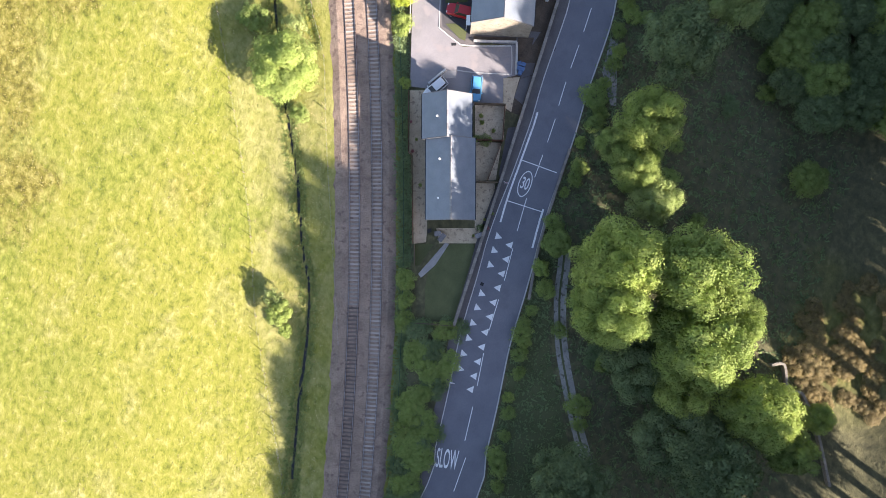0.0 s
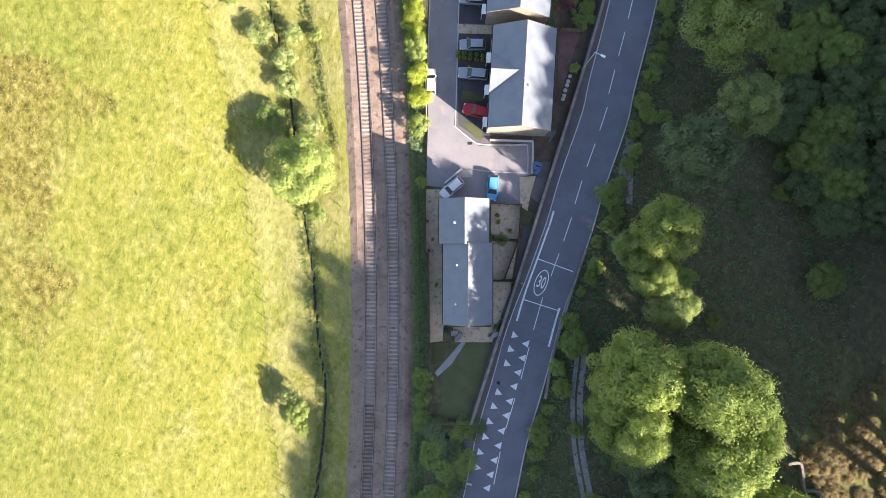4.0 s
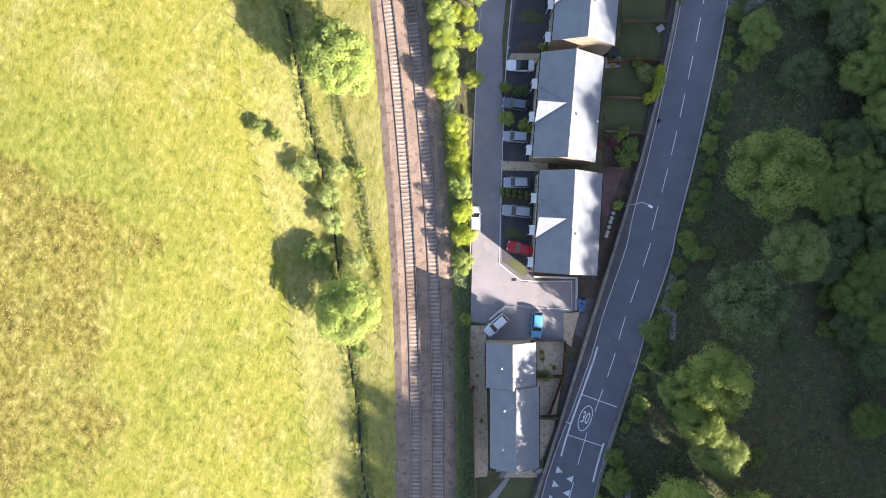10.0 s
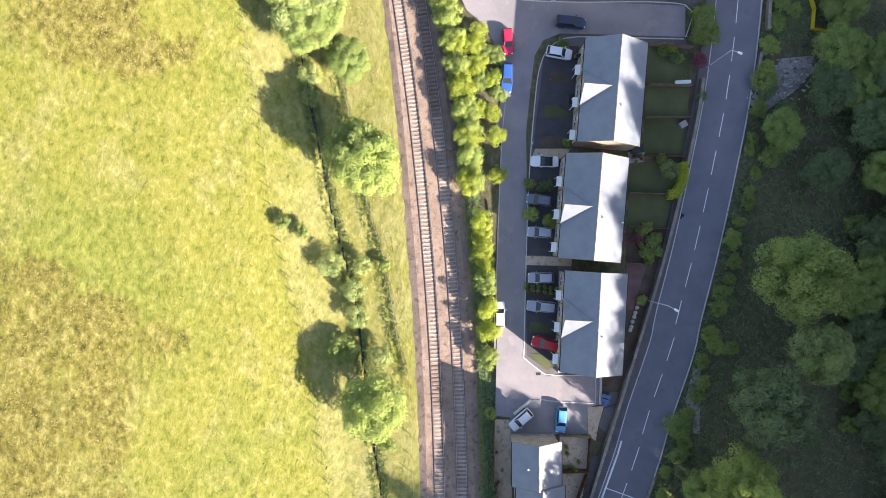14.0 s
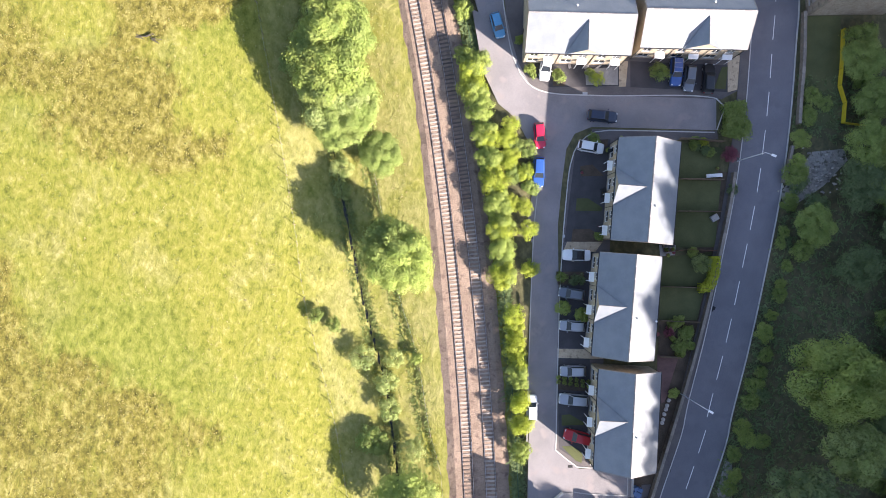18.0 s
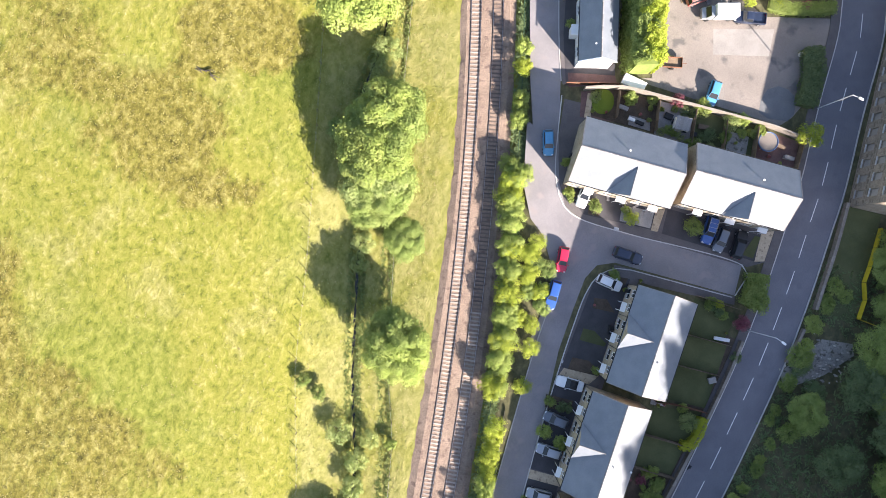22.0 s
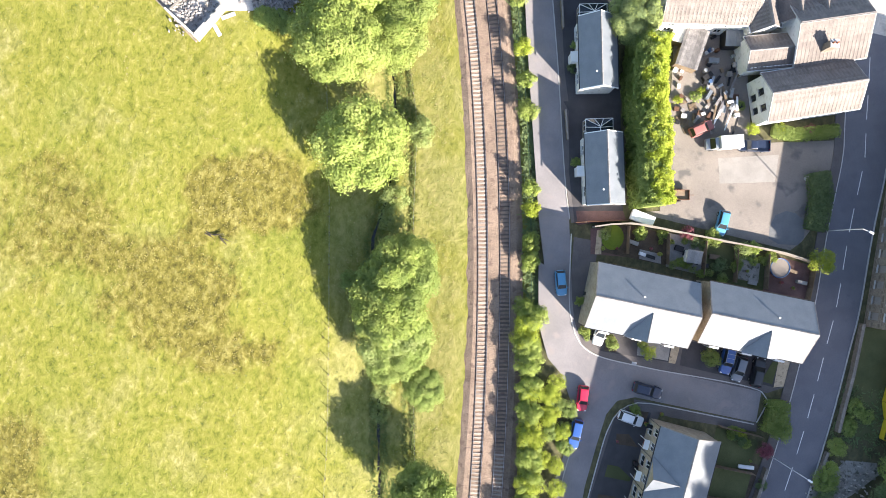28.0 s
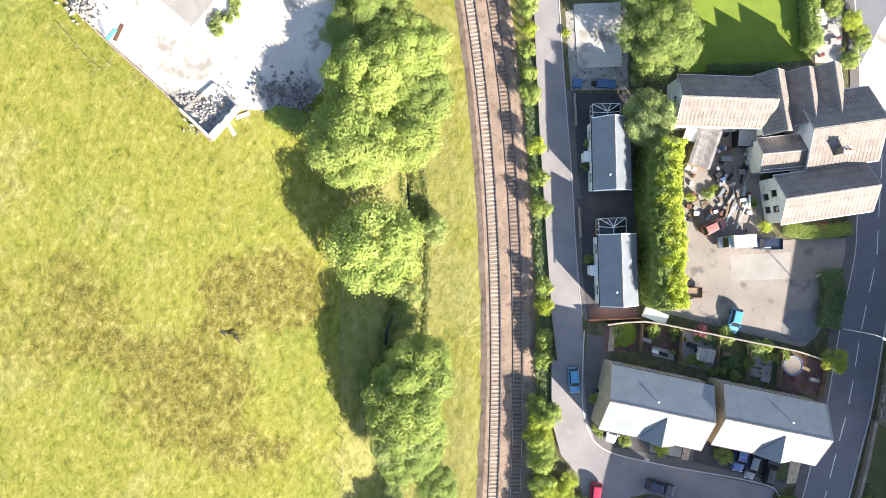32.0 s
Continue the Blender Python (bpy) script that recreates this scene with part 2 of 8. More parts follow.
L_FRESH = leafy("foliage_fresh", (0.25, 0.33, 0.072), (0.37, 0.425, 0.125), 0.3, 0.14)
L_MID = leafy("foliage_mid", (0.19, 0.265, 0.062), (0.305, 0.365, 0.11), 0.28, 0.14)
L_DARK = leafy("foliage_dark", (0.12, 0.17, 0.072), (0.19, 0.24, 0.105), 0.28, 0.14)
L_GREY = leafy("foliage_greyish", (0.25, 0.32, 0.1), (0.36, 0.41, 0.16), 0.3, 0.14)
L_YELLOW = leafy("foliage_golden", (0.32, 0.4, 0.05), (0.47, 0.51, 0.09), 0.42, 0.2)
L_HEDGE = leafy("conifer_hedge", (0.34, 0.39, 0.04), (0.54, 0.54, 0.06), 0.2, 0.15)
L_BRACKEN = leafy("bracken_fronds", (0.2, 0.155, 0.07), (0.36, 0.28, 0.125), 0.3)
L_PINK = leafy("blossom_pink", (0.25, 0.07, 0.1), (0.4, 0.16, 0.19))
L_STRAW = leafy("dry_grass", (0.27, 0.23, 0.1), (0.42, 0.36, 0.17), 0.3, 0.3)
L_BLADE = leafy("meadow_grass", (0.19, 0.21, 0.06), (0.31, 0.31, 0.115), 0.3, 0.3)
L_BROWN = leafy("brown_tussock", (0.2, 0.178, 0.05), (0.36, 0.32, 0.11), 0.3, 0.35)
L_RUSH = leafy("rank_grass", (0.13, 0.17, 0.045), (0.21, 0.24, 0.075), 0.3, 0.3)


# ---- building blocks ----
def link(name, me, material, parent=None, label=""):
    ob = new(name, me)
    if material and not me.materials:
        me.materials.append(material)
    if parent:
        ob.parent = parent
    if label:
        tagged(ob, label)
    return ob


def part(name, bm, material, parent=None, label=""):
    me = bpy.data.meshes.new(name)
    bm.to_mesh(me)
    bm.free()
    return link(name, me, material, parent, label)


def mesh_of(name, verts, faces, material=None):
    me = bpy.data.meshes.new(name)
    me.from_pydata([tuple(v) for v in verts], [], [tuple(f) for f in faces])
    me.update()
    if material:
        me.materials.append(material)
    return me


def thing(name, x, y, z, turn, label, category, group=""):
    ob = new(name)
    ob.empty_display_size = 0.3
    ob.matrix_basis = pose(x, y, z, 0, 0, turn)
    return tagged(ob, label, category, group)


def box(bm, x0, x1, y0, y1, z0, z1, bevel=0.0):
    m = Matrix.Translation(((x0 + x1) / 2, (y0 + y1) / 2, (z0 + z1) / 2)) @ Matrix.Diagonal((x1 - x0, y1 - y0, z1 - z0, 1))
    vs = bmesh.ops.create_cube(bm, size=1, matrix=m)["verts"]
    if bevel:
        es = list({e for v in vs for e in v.link_edges})
        bmesh.ops.bevel(bm, geom=es, offset=bevel, segments=1, affect="EDGES")
    return bm


def boxed(*a, bevel=0.0):
    return box(bmesh.new(), *a, bevel=bevel)


def rod(bm, a, b, r0, r1=None, sides=7):
    a, b = Vector(a), Vector(b)
    q = (b - a).to_track_quat("Z", "Y").to_matrix().to_4x4()
    m = Matrix.Translation((a + b) / 2) @ q
    bmesh.ops.create_cone(bm, cap_ends=True, segments=sides, radius1=r0, radius2=r0 if r1 is None else r1, depth=(b - a).length, matrix=m)
    return bm


def solid(bm, pts, z0, z1):
    """A polygon (x, y) as a slab from z0 to z1."""
    if sum(a[0] * b[1] - b[0] * a[1] for a, b in zip(pts, pts[1:] + pts[:1])) < 0:
        pts = pts[::-1]
    lo, hi = [bm.verts.new((x, y, z0)) for x, y in pts], [bm.verts.new((x, y, z1)) for x, y in pts]
    bm.faces.new(hi)
    bm.faces.new(lo[::-1])
    for i in range(len(pts)):
        j = (i + 1) % len(pts)
        bm.faces.new((lo[i], lo[j], hi[j], hi[i]))
    return bm


def smooth(pts, step=2.0):
    """A Catmull-Rom line through the points."""
    p = [Vector(q) for q in pts]
    p = [2 * p[0] - p[1], *p, 2 * p[-1] - p[-2]]
    out = []
    for a, b, c, d in zip(p, p[1:], p[2:], p[3:]):
        k = max(1, round((c - b).length / step))
        for i in range(k):
            t = i / k
            out.append(0.5 * ((2 * b) + (c - a) * t + (2 * a - 5 * b + 4 * c - d) * t * t + (3 * b - a - 3 * c + d) * t ** 3))
    return out + [p[-2]]


def offset(line, d):
    """The line shifted by d to its right."""
    out = []
    for i, p in enumerate(line):
        w = (line[min(i + 1, len(line) - 1)] - line[max(i - 1, 0)]).normalized()
        out.append(p + Vector((w.y, -w.x)) * d)
    return out


def band(bm, left, right, z0, z1, zf=None):
    """A slab between two lines with as many points each."""
    rows = []
    for a, b in zip(left, right):
        g = (zf(a.x, a.y), zf(b.x, b.y)) if zf else (0, 0)
        rows.append([bm.verts.new((a.x, a.y, z0 + g[0])), bm.verts.new((a.x, a.y, z1 + g[0])), bm.verts.new((b.x, b.y, z1 + g[1])), bm.verts.new((b.x, b.y, z0 + g[1]))])
    for r, s in zip(rows, rows[1:]):
        for i in range(4):
            j = (i + 1) % 4
            bm.faces.new((r[i], s[i], s[j], r[j]))
    bm.faces.new(rows[0])
    bm.faces.new(rows[-1][::-1])
    bmesh.ops.recalc_face_normals(bm, faces=bm.faces)
    return bm


# ---- the lie of the land ----
RX_COEF = [-1.21213e-11, -8.02e-09, 1.3846e-06, -0.000927443, 0.0114464, -12.0055]
PROFILE_D = [-300, -140, -80, -57, -40, -30, -22, -17, -14, -11, -7, -5.2, 4.6, 5.4, 8.5, 78, 100, 140, 260]
PROFILE_Z = [8.0, 5, 3.2, 2.7, 1.7, 0.6, -0.8, -1.5, -1.7, -1.6, -1.3, -1.2, -1.2, -1.1, 0, 0, 10, 24, 45]


def rail_x(y):
    """The middle between the two tracks."""
    return float(np.polyval(RX_COEF, min(max(y, -60.0), 185.0)))


STREAM = [(-23.76, -36.13), (-22.70, -24.64), (-21.54, -15.80), (-20.83, -6.97), (-22.18, 0.97), (-22.90, 11.37), (-23.78, 16.69), (-24.65, 22.01), (-25.69, 31.76), (-26.99, 43.29), (-29.16, 51.25), (-31.15, 59.20), (-34.41, 76.99), (-35.10, 81.45), (-35.44, 82.77), (-37.59, 92.62), (-39.57, 101.56), (-38.28, 110.60), (-39.40, 122.33), (-42.44, 134.64), (-44.72, 140.64)]
STREAM_Y, STREAM_X = [p[1] for p in STREAM], [p[0] for p in STREAM]


FENCE = [(-24.7, -38.0), (-27.8, -19.4), (-29.1, -10.5), (-29.8, 1.9), (-31.2, 14.2), (-32.8, 24.2), (-35.1, 38.7), (-37.6, 49.2), (-39.6, 58.0), (-41.0, 69.5), (-42.9, 82.0), (-44.6, 92.3), (-47.0, 106.5), (-49.5, 119.5), (-52.0, 131.0)]
DRAIN = [(-19.4, 30.0), (-21.0, 36.1), (-23.1, 49.0), (-26.0, 59.0), (-29.3, 76.0), (-32.0, 92.0), (-34.3, 104.4), (-35.9, 116.3), (-37.1, 123.1), (-39.8, 131.4)]
DRAIN_Y, DRAIN_X = [p[1] for p in DRAIN], [p[0] for p in DRAIN]
YARD_Z = 2.0
YARD = [(-70.66, 127.24), (-79.58, 133.68), (-88.04, 138.88), (-97.66, 145.66), (-102.87, 150.09), (-56.63, 159.83), (-55.25, 146.75), (-54.76, 138.85), (-57.61, 134.81), (-63.56, 133.34), (-67.43, 132.67)]


def yard_gap(x, y):
    """How far a place lies outside the yard; 0 within it."""
    if x > -30 or y < 105:
        return 99.0
    inside, gap = False, 99.0
    for (ax, ay), (bx, by) in zip(YARD, YARD[1:] + YARD[:1]):
        if (ay > y) != (by > y) and x < (bx - ax) * (y - ay) / (by - ay) + ax:
            inside = not inside
        f = min(1, max(0, ((x - ax) * (bx - ax) + (y - ay) * (by - ay)) / ((bx - ax) ** 2 + (by - ay) ** 2)))
        gap = min(gap, math.hypot(x - ax - f * (bx - ax), y - ay - f * (by - ay)))
    return 0.0 if inside else gap


def land(x, y):
    d = x - rail_x(y)
    z = float(np.interp(d, PROFILE_D, PROFILE_Z))
    if d < -7:
        z += 0.10 * noise.noise((x * 0.25, y * 0.25, 0)) * min(1, (-7 - d) / 6)
        s = abs(x - float(np.interp(y, STREAM_Y, STREAM_X)) - 0.25 * noise.noise((0, y * 0.6, 3)))
        if -40 < y < 150:
            z -= 0.65 * max(0.0, 1 - s / 0.85)
        if 30 < y < 131:
            s = abs(x - float(np.interp(y, DRAIN_Y, DRAIN_X)) - 0.3 * noise.noise((2, y * 0.5, 3)))
            z -= 0.4 * max(0.0, 1 - s / 0.6)
    gap = yard_gap(x, y)
    if gap < 6:
        f = 1 - max(0.0, gap - 1.5) / 4.5
        z += (YARD_Z - 0.12 - z) * f * f * (3 - 2 * f)
    return z


def steps(*spans):
    out = []
    for a, b, s in spans:
        out += list(np.arange(a, b, s))
    return out


BROWN = [[(-108, 60), (-87, 66.6), (-82.1, 61.6), (-78, 51.7), (-72.3, 47.5), (-62.4, 43.3), (-52.5, 38.8), (-56.6, 33.9), (-58.7, 27.4), (-61.6, 20.8), (-62.5, 14.3), (-57.6, 10.1), (-62.1, 2.3), (-87.7, -2.1), (-108, 0)],
         [(-69.4, 106.8), (-60.2, 111.7), (-53, 113.8), (-48.2, 105.4), (-52.4, 100.9), (-60.9, 101.1), (-60.2, 89.9), (-61.3, 83.8), (-52.5, 82), (-52.6, 77.8), (-66.1, 77.9), (-70.2, 82.3), (-79.1, 85), (-81.2, 92.2), (-71.8, 96.3), (-66.7, 100.5)],
         [(-103, 101.3), (-93.6, 105.2), (-82.3, 108), (-78.1, 98.6), (-81.2, 92.2), (-87, 86.9), (-103, 89.1)],
         [(-42.4, 9.3), (-36.4, 11.8), (-34.7, 5), (-39.8, 1.6)]]


def within(x, y, ring):
    """How deep a place lies inside a ring of corners, in metres; negative outside."""
    inside, gap = False, 1e9
    for (ax, ay), (bx, by) in zip(ring, ring[1:] + ring[:1]):
        if (ay > y) != (by > y) and x < (bx - ax) * (y - ay) / (by - ay) + ax:
            inside = not inside
        f = min(1, max(0, ((x - ax) * (bx - ax) + (y - ay) * (by - ay)) / ((bx - ax) ** 2 + (by - ay) ** 2)))
        gap = min(gap, math.hypot(x - ax - f * (bx - ax), y - ay - f * (by - ay)))
    return gap if inside else -gap


def straw_at(x, y):
    """How far the grass is brown and tussocky there, 0 to 1."""
    if not (-112 < x < -30 and -8 < y < 118):
        return 0.0
    wob = 3.4 * noise.noise((x * 0.13, y * 0.13, 1)) + 2.4 * noise.noise((x * 0.45, y * 0.45, 2))
    mottle = 0.78 + 0.5 * noise.noise((x * 0.11, y * 0.11, 6))
    return max(v * min(1, max(0, (within(x, y, ring) + wob + 2.4) / 4.0)) for ring, v in zip(BROWN, (0.86, 1.2, 0.7, 0.5))) * min(1, mottle)


def meadow_material():
    """Rough grass: tufts, combed streaks and broad tints over the zones of brown tussock, dry bank and woodland floor."""
    m = bpy.data.materials.new("meadow")
    m.use_nodes = True
    n, l = m.node_tree.nodes, m.node_tree.links
    p = n["Principled BSDF"]
    p.inputs["Roughness"].default_value, p.inputs["Specular IOR Level"].default_value = 0.9, 0.15
    co = n.new("ShaderNodeTexCoord").outputs["Object"]

    def grain(scale, detail, rough, stretch=(1, 1, 1), turn=0.0, warp=0.0):
        mp, t = n.new("ShaderNodeMapping"), n.new("ShaderNodeTexNoise")
        mp.inputs["Scale"].default_value, mp.inputs["Rotation"].default_value = stretch, (0, 0, radians(turn))
        t.inputs["Scale"].default_value, t.inputs["Detail"].default_value, t.inputs["Roughness"].default_value, t.inputs["Distortion"].default_value = scale, detail, rough, warp
        l.new(co, mp.inputs[0])
        l.new(mp.outputs[0], t.inputs["Vector"])
        return t.outputs[0]

    def ramp(src, *stops):
        r = n.new("ShaderNodeValToRGB")
        for k, (pos, c) in enumerate(stops):
            e = r.color_ramp.elements[k] if k < 2 else r.color_ramp.elements.new(pos)
            e.position, e.color = pos, (*c, 1)
        l.new(src, r.inputs[0])
        return r.outputs[0]

    def blend(f, a, b, mode="MIX"):
        x = n.new("ShaderNodeMix")
        x.data_type, x.blend_type = "RGBA", mode
        for src, k in ((f, 0), (a, 6), (b, 7)):
            if isinstance(src, float):
                x.inputs[k].default_value = src
            else:
                l.new(src, x.inputs[k])
        return x.outputs[2]

    def clamp(src, lo, hi, out=1.0):
        r = n.new("ShaderNodeMapRange")
        r.inputs[1].default_value, r.inputs[2].default_value, r.inputs[4].default_value = lo, hi, out
        l.new(src, r.inputs[0])
        return r.outputs[0]

    broad, patch = grain(0.035, 4, 0.6), grain(0.14, 7, 0.65, (1, 0.8, 1), 20, 0.3)
    tuft, fine = grain(0.85, 10, 0.68, (1.12, 0.86, 1), 28), grain(3.0, 5, 0.6, (1.2, 0.8, 1), 28)
    green = ramp(tuft, (0.32, (0.095, 0.105, 0.018)), (0.7, (0.32, 0.292, 0.1)), (0.44, (0.176, 0.183, 0.03)), (0.57, (0.224, 0.216, 0.046)))
    pale = ramp(tuft, (0.32, (0.135, 0.13, 0.036)), (0.7, (0.37, 0.335, 0.15)), (0.5, (0.232, 0.22, 0.07)))
    col = blend(clamp(patch, 0.5, 0.66, 0.75), green, pale)
    lush = ramp(tuft, (0.32, (0.085, 0.11, 0.014)), (0.68, (0.225, 0.24, 0.05)))
    col = blend(clamp(broad, 0.5, 0.62, 0.7), col, lush)
    at = n.new("ShaderNodeAttribute")
    at.attribute_name = "zone"
    sep = n.new("ShaderNodeSeparateColor")
    l.new(at.outputs["Color"], sep.inputs[0])
    ragged = n.new("ShaderNodeMath")
    ragged.operation, ragged.inputs[1].default_value = "MULTIPLY_ADD", 1.6
    l.new(grain(0.5, 9, 0.75, (1.3, 0.7, 1), 28), ragged.inputs[0])
    l.new(sep.outputs[0], ragged.inputs[2])
    brown = ramp(tuft, (0.34, (0.055, 0.05, 0.012)), (0.67, (0.3, 0.266, 0.086)), (0.5, (0.152, 0.133, 0.027)))
    col = blend(clamp(ragged.outputs[0], 1.0, 1.5, 0.95), col, brown)
    dry = ramp(tuft, (0.28, (0.15, 0.16, 0.035)), (0.72, (0.34, 0.31, 0.12)))
    part_dry = n.new("ShaderNodeMath")
    part_dry.operation = "MULTIPLY"
    l.new(sep.outputs[2], part_dry.inputs[0])
    l.new(clamp(patch, 0.34, 0.56, 0.9), part_dry.inputs[1])
    col = blend(part_dry.outputs[0], col, dry)
    floor = ramp(tuft, (0.3, (0.062, 0.06, 0.035)), (0.7, (0.165, 0.15, 0.078)), (0.5, (0.102, 0.097, 0.052)))
    col = blend(sep.outputs[1], col, floor)
    l.new(col, p.inputs["Base Color"])
    high = n.new("ShaderNodeMath")
    high.operation, high.inputs[1].default_value = "MULTIPLY_ADD", 0.2
    l.new(fine, high.inputs[0])
    l.new(tuft, high.inputs[2])
    bp = n.new("ShaderNodeBump")
    bp.inputs["Strength"].default_value, bp.inputs["Distance"].default_value = 0.75, 0.34
    l.new(high.outputs[0], bp.inputs["Height"])
    l.new(bp.outputs[0], p.inputs["Normal"])
    return m


def build_ground():
    ds = steps((-650, -250, 130), (-250, -110, 35), (-110, -22, 1.5), (-22, -6, 0.45), (-6, 12, 1.2), (12, 100, 2.5), (100, 200, 20), (200, 700, 100))
    ys = steps((-600, -200, 130), (-200, -60, 28), (-60, 190, 1.5), (190, 400, 35), (400, 900, 125))
    verts = [(rail_x(y) + d, y, land(rail_x(y) + d, y)) for y in ys for d in ds]
    w = len(ds)
    faces = [(j * w + i, j * w + i + 1, (j + 1) * w + i + 1, (j + 1) * w + i) for j in range(len(ys) - 1) for i in range(w - 1)]
    me = mesh_of("ground", verts, faces)
    for p in me.polygons:
        p.use_smooth = True
    zone = me.attributes.new("zone", "FLOAT_COLOR", "POINT")
    cols = np.zeros((len(verts), 4))
    for k, (x, y, z) in enumerate(verts):
        d = x - rail_x(y)
        straw = straw_at(x, y) if -115 < d < -6 else 0.0
        wood = min(1, max(0, (d - 4.5) / 2))
        bracken = min(1, max(0, 1.4 - math.hypot((x - 62) / 9, (y + 15) / 10) + 0.7 * noise.noise((x * 0.2, y * 0.2, 2))))
        straw, wood = max(straw, 0.35 * bracken * wood), wood * (1 - 0.55 * bracken)
        bank = min(1, max(0, (x - float(np.interp(y, [p[1] for p in FENCE], [p[0] for p in FENCE])) + 0.3) / 0.8)) if d < -4 else 0.0
        cols[k] = (straw, wood, bank, 1)
    zone.data.foreach_set("color", cols.ravel())
    me.materials.append(meadow_material())
    tagged(new("ground", me), "rough sunlit meadow with straw patches beside shaded woodland floor", "ground", kind="structure")


build_ground()


def slab(name, pts, z0, z1, material, label, category="paving", kind="structure"):
    ob = part(name, solid(bmesh.new(), [tuple(p) for p in pts], z0, z1), material)
    return tagged(ob, label, category, kind=kind)


# ---- railway ----
def rail_line(d, y0=-58.0, y1=183.0, step=2.5):
    mid = [Vector((rail_x(y), y)) for y in np.arange(y0, y1 + 0.1, step)]
    return offset(mid, d)


def build_railway():
    rows, prof = [], [(-5.0, -1.24), (-3.75, -0.85), (-2.62, -0.85), (-2.56, -0.92), (-0.94, -0.92), (-0.88, -0.85), (0.88, -0.85), (0.94, -0.92), (2.56, -0.92), (2.62, -0.85), (3.6, -0.85), (4.9, -1.24)]
    lines = [rail_line(d, step=1.0) for d, _ in prof]
    verts, faces = [], []
    for k in range(len(lines[0])):
        for (d, z), ln in zip(prof, lines):
            wob = 0.35 * noise.noise((ln[k].x, ln[k].y * 0.55, d)) if abs(d) > 4 else 0.0
            grown = 0.75 * min(1, max(0, (ln[k].y - 58) / 35)) if d < -4 else 0.55 * min(1, max(0, (ln[k].y - 58) / 35)) if d < -3.5 else 0.0
            verts.append((ln[k].x + wob + grown, ln[k].y, z))
    for k in range(len(lines[0]) - 1):
        for i in range(11):
            faces.append((12 * k + i, 12 * k + i + 1, 12 * k + i + 13, 12 * k + i + 12))
    tagged(new("ballast", mesh_of("ballast", verts, faces, M_BALLAST)), "rust-brown stone ballast under the two railway tracks", "ballast", kind="structure")
    block = bmesh.new()
    box(block, -1.25, 1.25, -0.13, 0.13, -0.16, 0.0, bevel=0.02)
    for s in (-1, 1):
        for k in (-1, 1):
            box(block, s * 0.753 + k * 0.11 - 0.035, s * 0.753 + k * 0.11 + 0.035, -0.05, 0.05, 0.0, 0.05)
    meshes = []
    for m in (M_SLEEPER, M_SLEEPER2):
        me = bpy.data.meshes.new("sleeper")
        block.to_mesh(me)
        me.materials.append(m)
        meshes.append(me)
    block.free()
    for name, d, word in (("track", -1.75, "western"), ("track", 1.75, "eastern")):
        track = thing("railway_track", 0, 0, 0, 0, "standard-gauge railway track with concrete and dark timber sleepers", "railway track", "railway tracks")
        for s in (-0.753, 0.753):
            fine = rail_line(d + s, step=2.0)
            rail = part("rail", band(bmesh.new(), offset(fine, -0.04), offset(fine, 0.04), -0.86, -0.725), M_RUST, track)
            part("rail_head", band(bmesh.new(), offset(fine, -0.03), offset(fine, 0.03), -0.735, -0.715), M_RAILTOP, rail, "worn bright running surface")
        line = smooth(rail_line(d, step=2.5), 0.66)
        rnd = random.Random(int(d * 10))
        run = 0.0
        for a, b in zip(line, line[1:]):
            if not -40.5 < a.y < 157.5:
                continue
            way = b - a
            timber = (a.y < -9 or (26 < a.y < 33)) if d < 0 else a.y > 72
            ob = new("sleeper", meshes[1 if timber else 0])
            ob.parent = track
            ob.matrix_basis = pose(a.x + rnd.uniform(-0.03, 0.03), a.y, -0.87 + rnd.uniform(-0.012, 0.006), 0, 0, math.degrees(math.atan2(way.y, way.x)) - 90 + rnd.uniform(-1, 1))


build_railway()
bm = bmesh.new()
water = smooth(sorted(STREAM, key=lambda p: p[1]), 1.2)
band(bm, [p + Vector((0.28 * noise.noise((p.y * 0.5, 0, 1)), 0)) for p in offset(water, -0.34)], [p + Vector((0.28 * noise.noise((p.y * 0.45, 5, 1)), 0)) for p in offset(water, 0.34)], -0.05, 0.0, lambda x, y: float(np.interp(x - rail_x(y), PROFILE_D, PROFILE_Z)) - 0.46)
tagged(part("stream", bm, M_WATER), "narrow dark stream in a grassy ditch", "stream", kind="structure")

# ---- the main road ----
ROAD = [(-24.0, -112.0), (-10.0, -62.0), (1.65, -37.29), (2.96, -31.21), (4.87, -22.95), (6.78, -13.82), (9.47, -4.69), (12.26, 5.74), (14.86, 13.13), (16.86, 18.78), (18.78, 25.30), (22.25, 35.29),
        (23.33, 40.22), (26.18, 51.18), (28.87, 63.18), (31.14, 74.58), (32.72, 86.47), (33.69, 97.92), (34.17, 104.08),
        (34.17, 115.74), (34.55, 126.61), (33.9, 133.0), (32.3, 146.0), (29.0, 162.0), (22.0, 190.0), (12.0, 240.0)]
road_line = smooth(ROAD, 2.0)
LEFT = [-3.35 - 0.75 * min(1.0, max(0.0, (9 - p.y) / 9)) for p in road_line]


def road_side(extra):
    """The western edge of the carriageway, which widens towards the south, shifted by extra."""
    out = []
    for i, p in enumerate(road_line):
        w = (road_line[min(i + 1, len(road_line) - 1)] - road_line[max(i - 1, 0)]).normalized()
        out.append(p + Vector((w.y, -w.x)) * (LEFT[i] + extra))
    return out


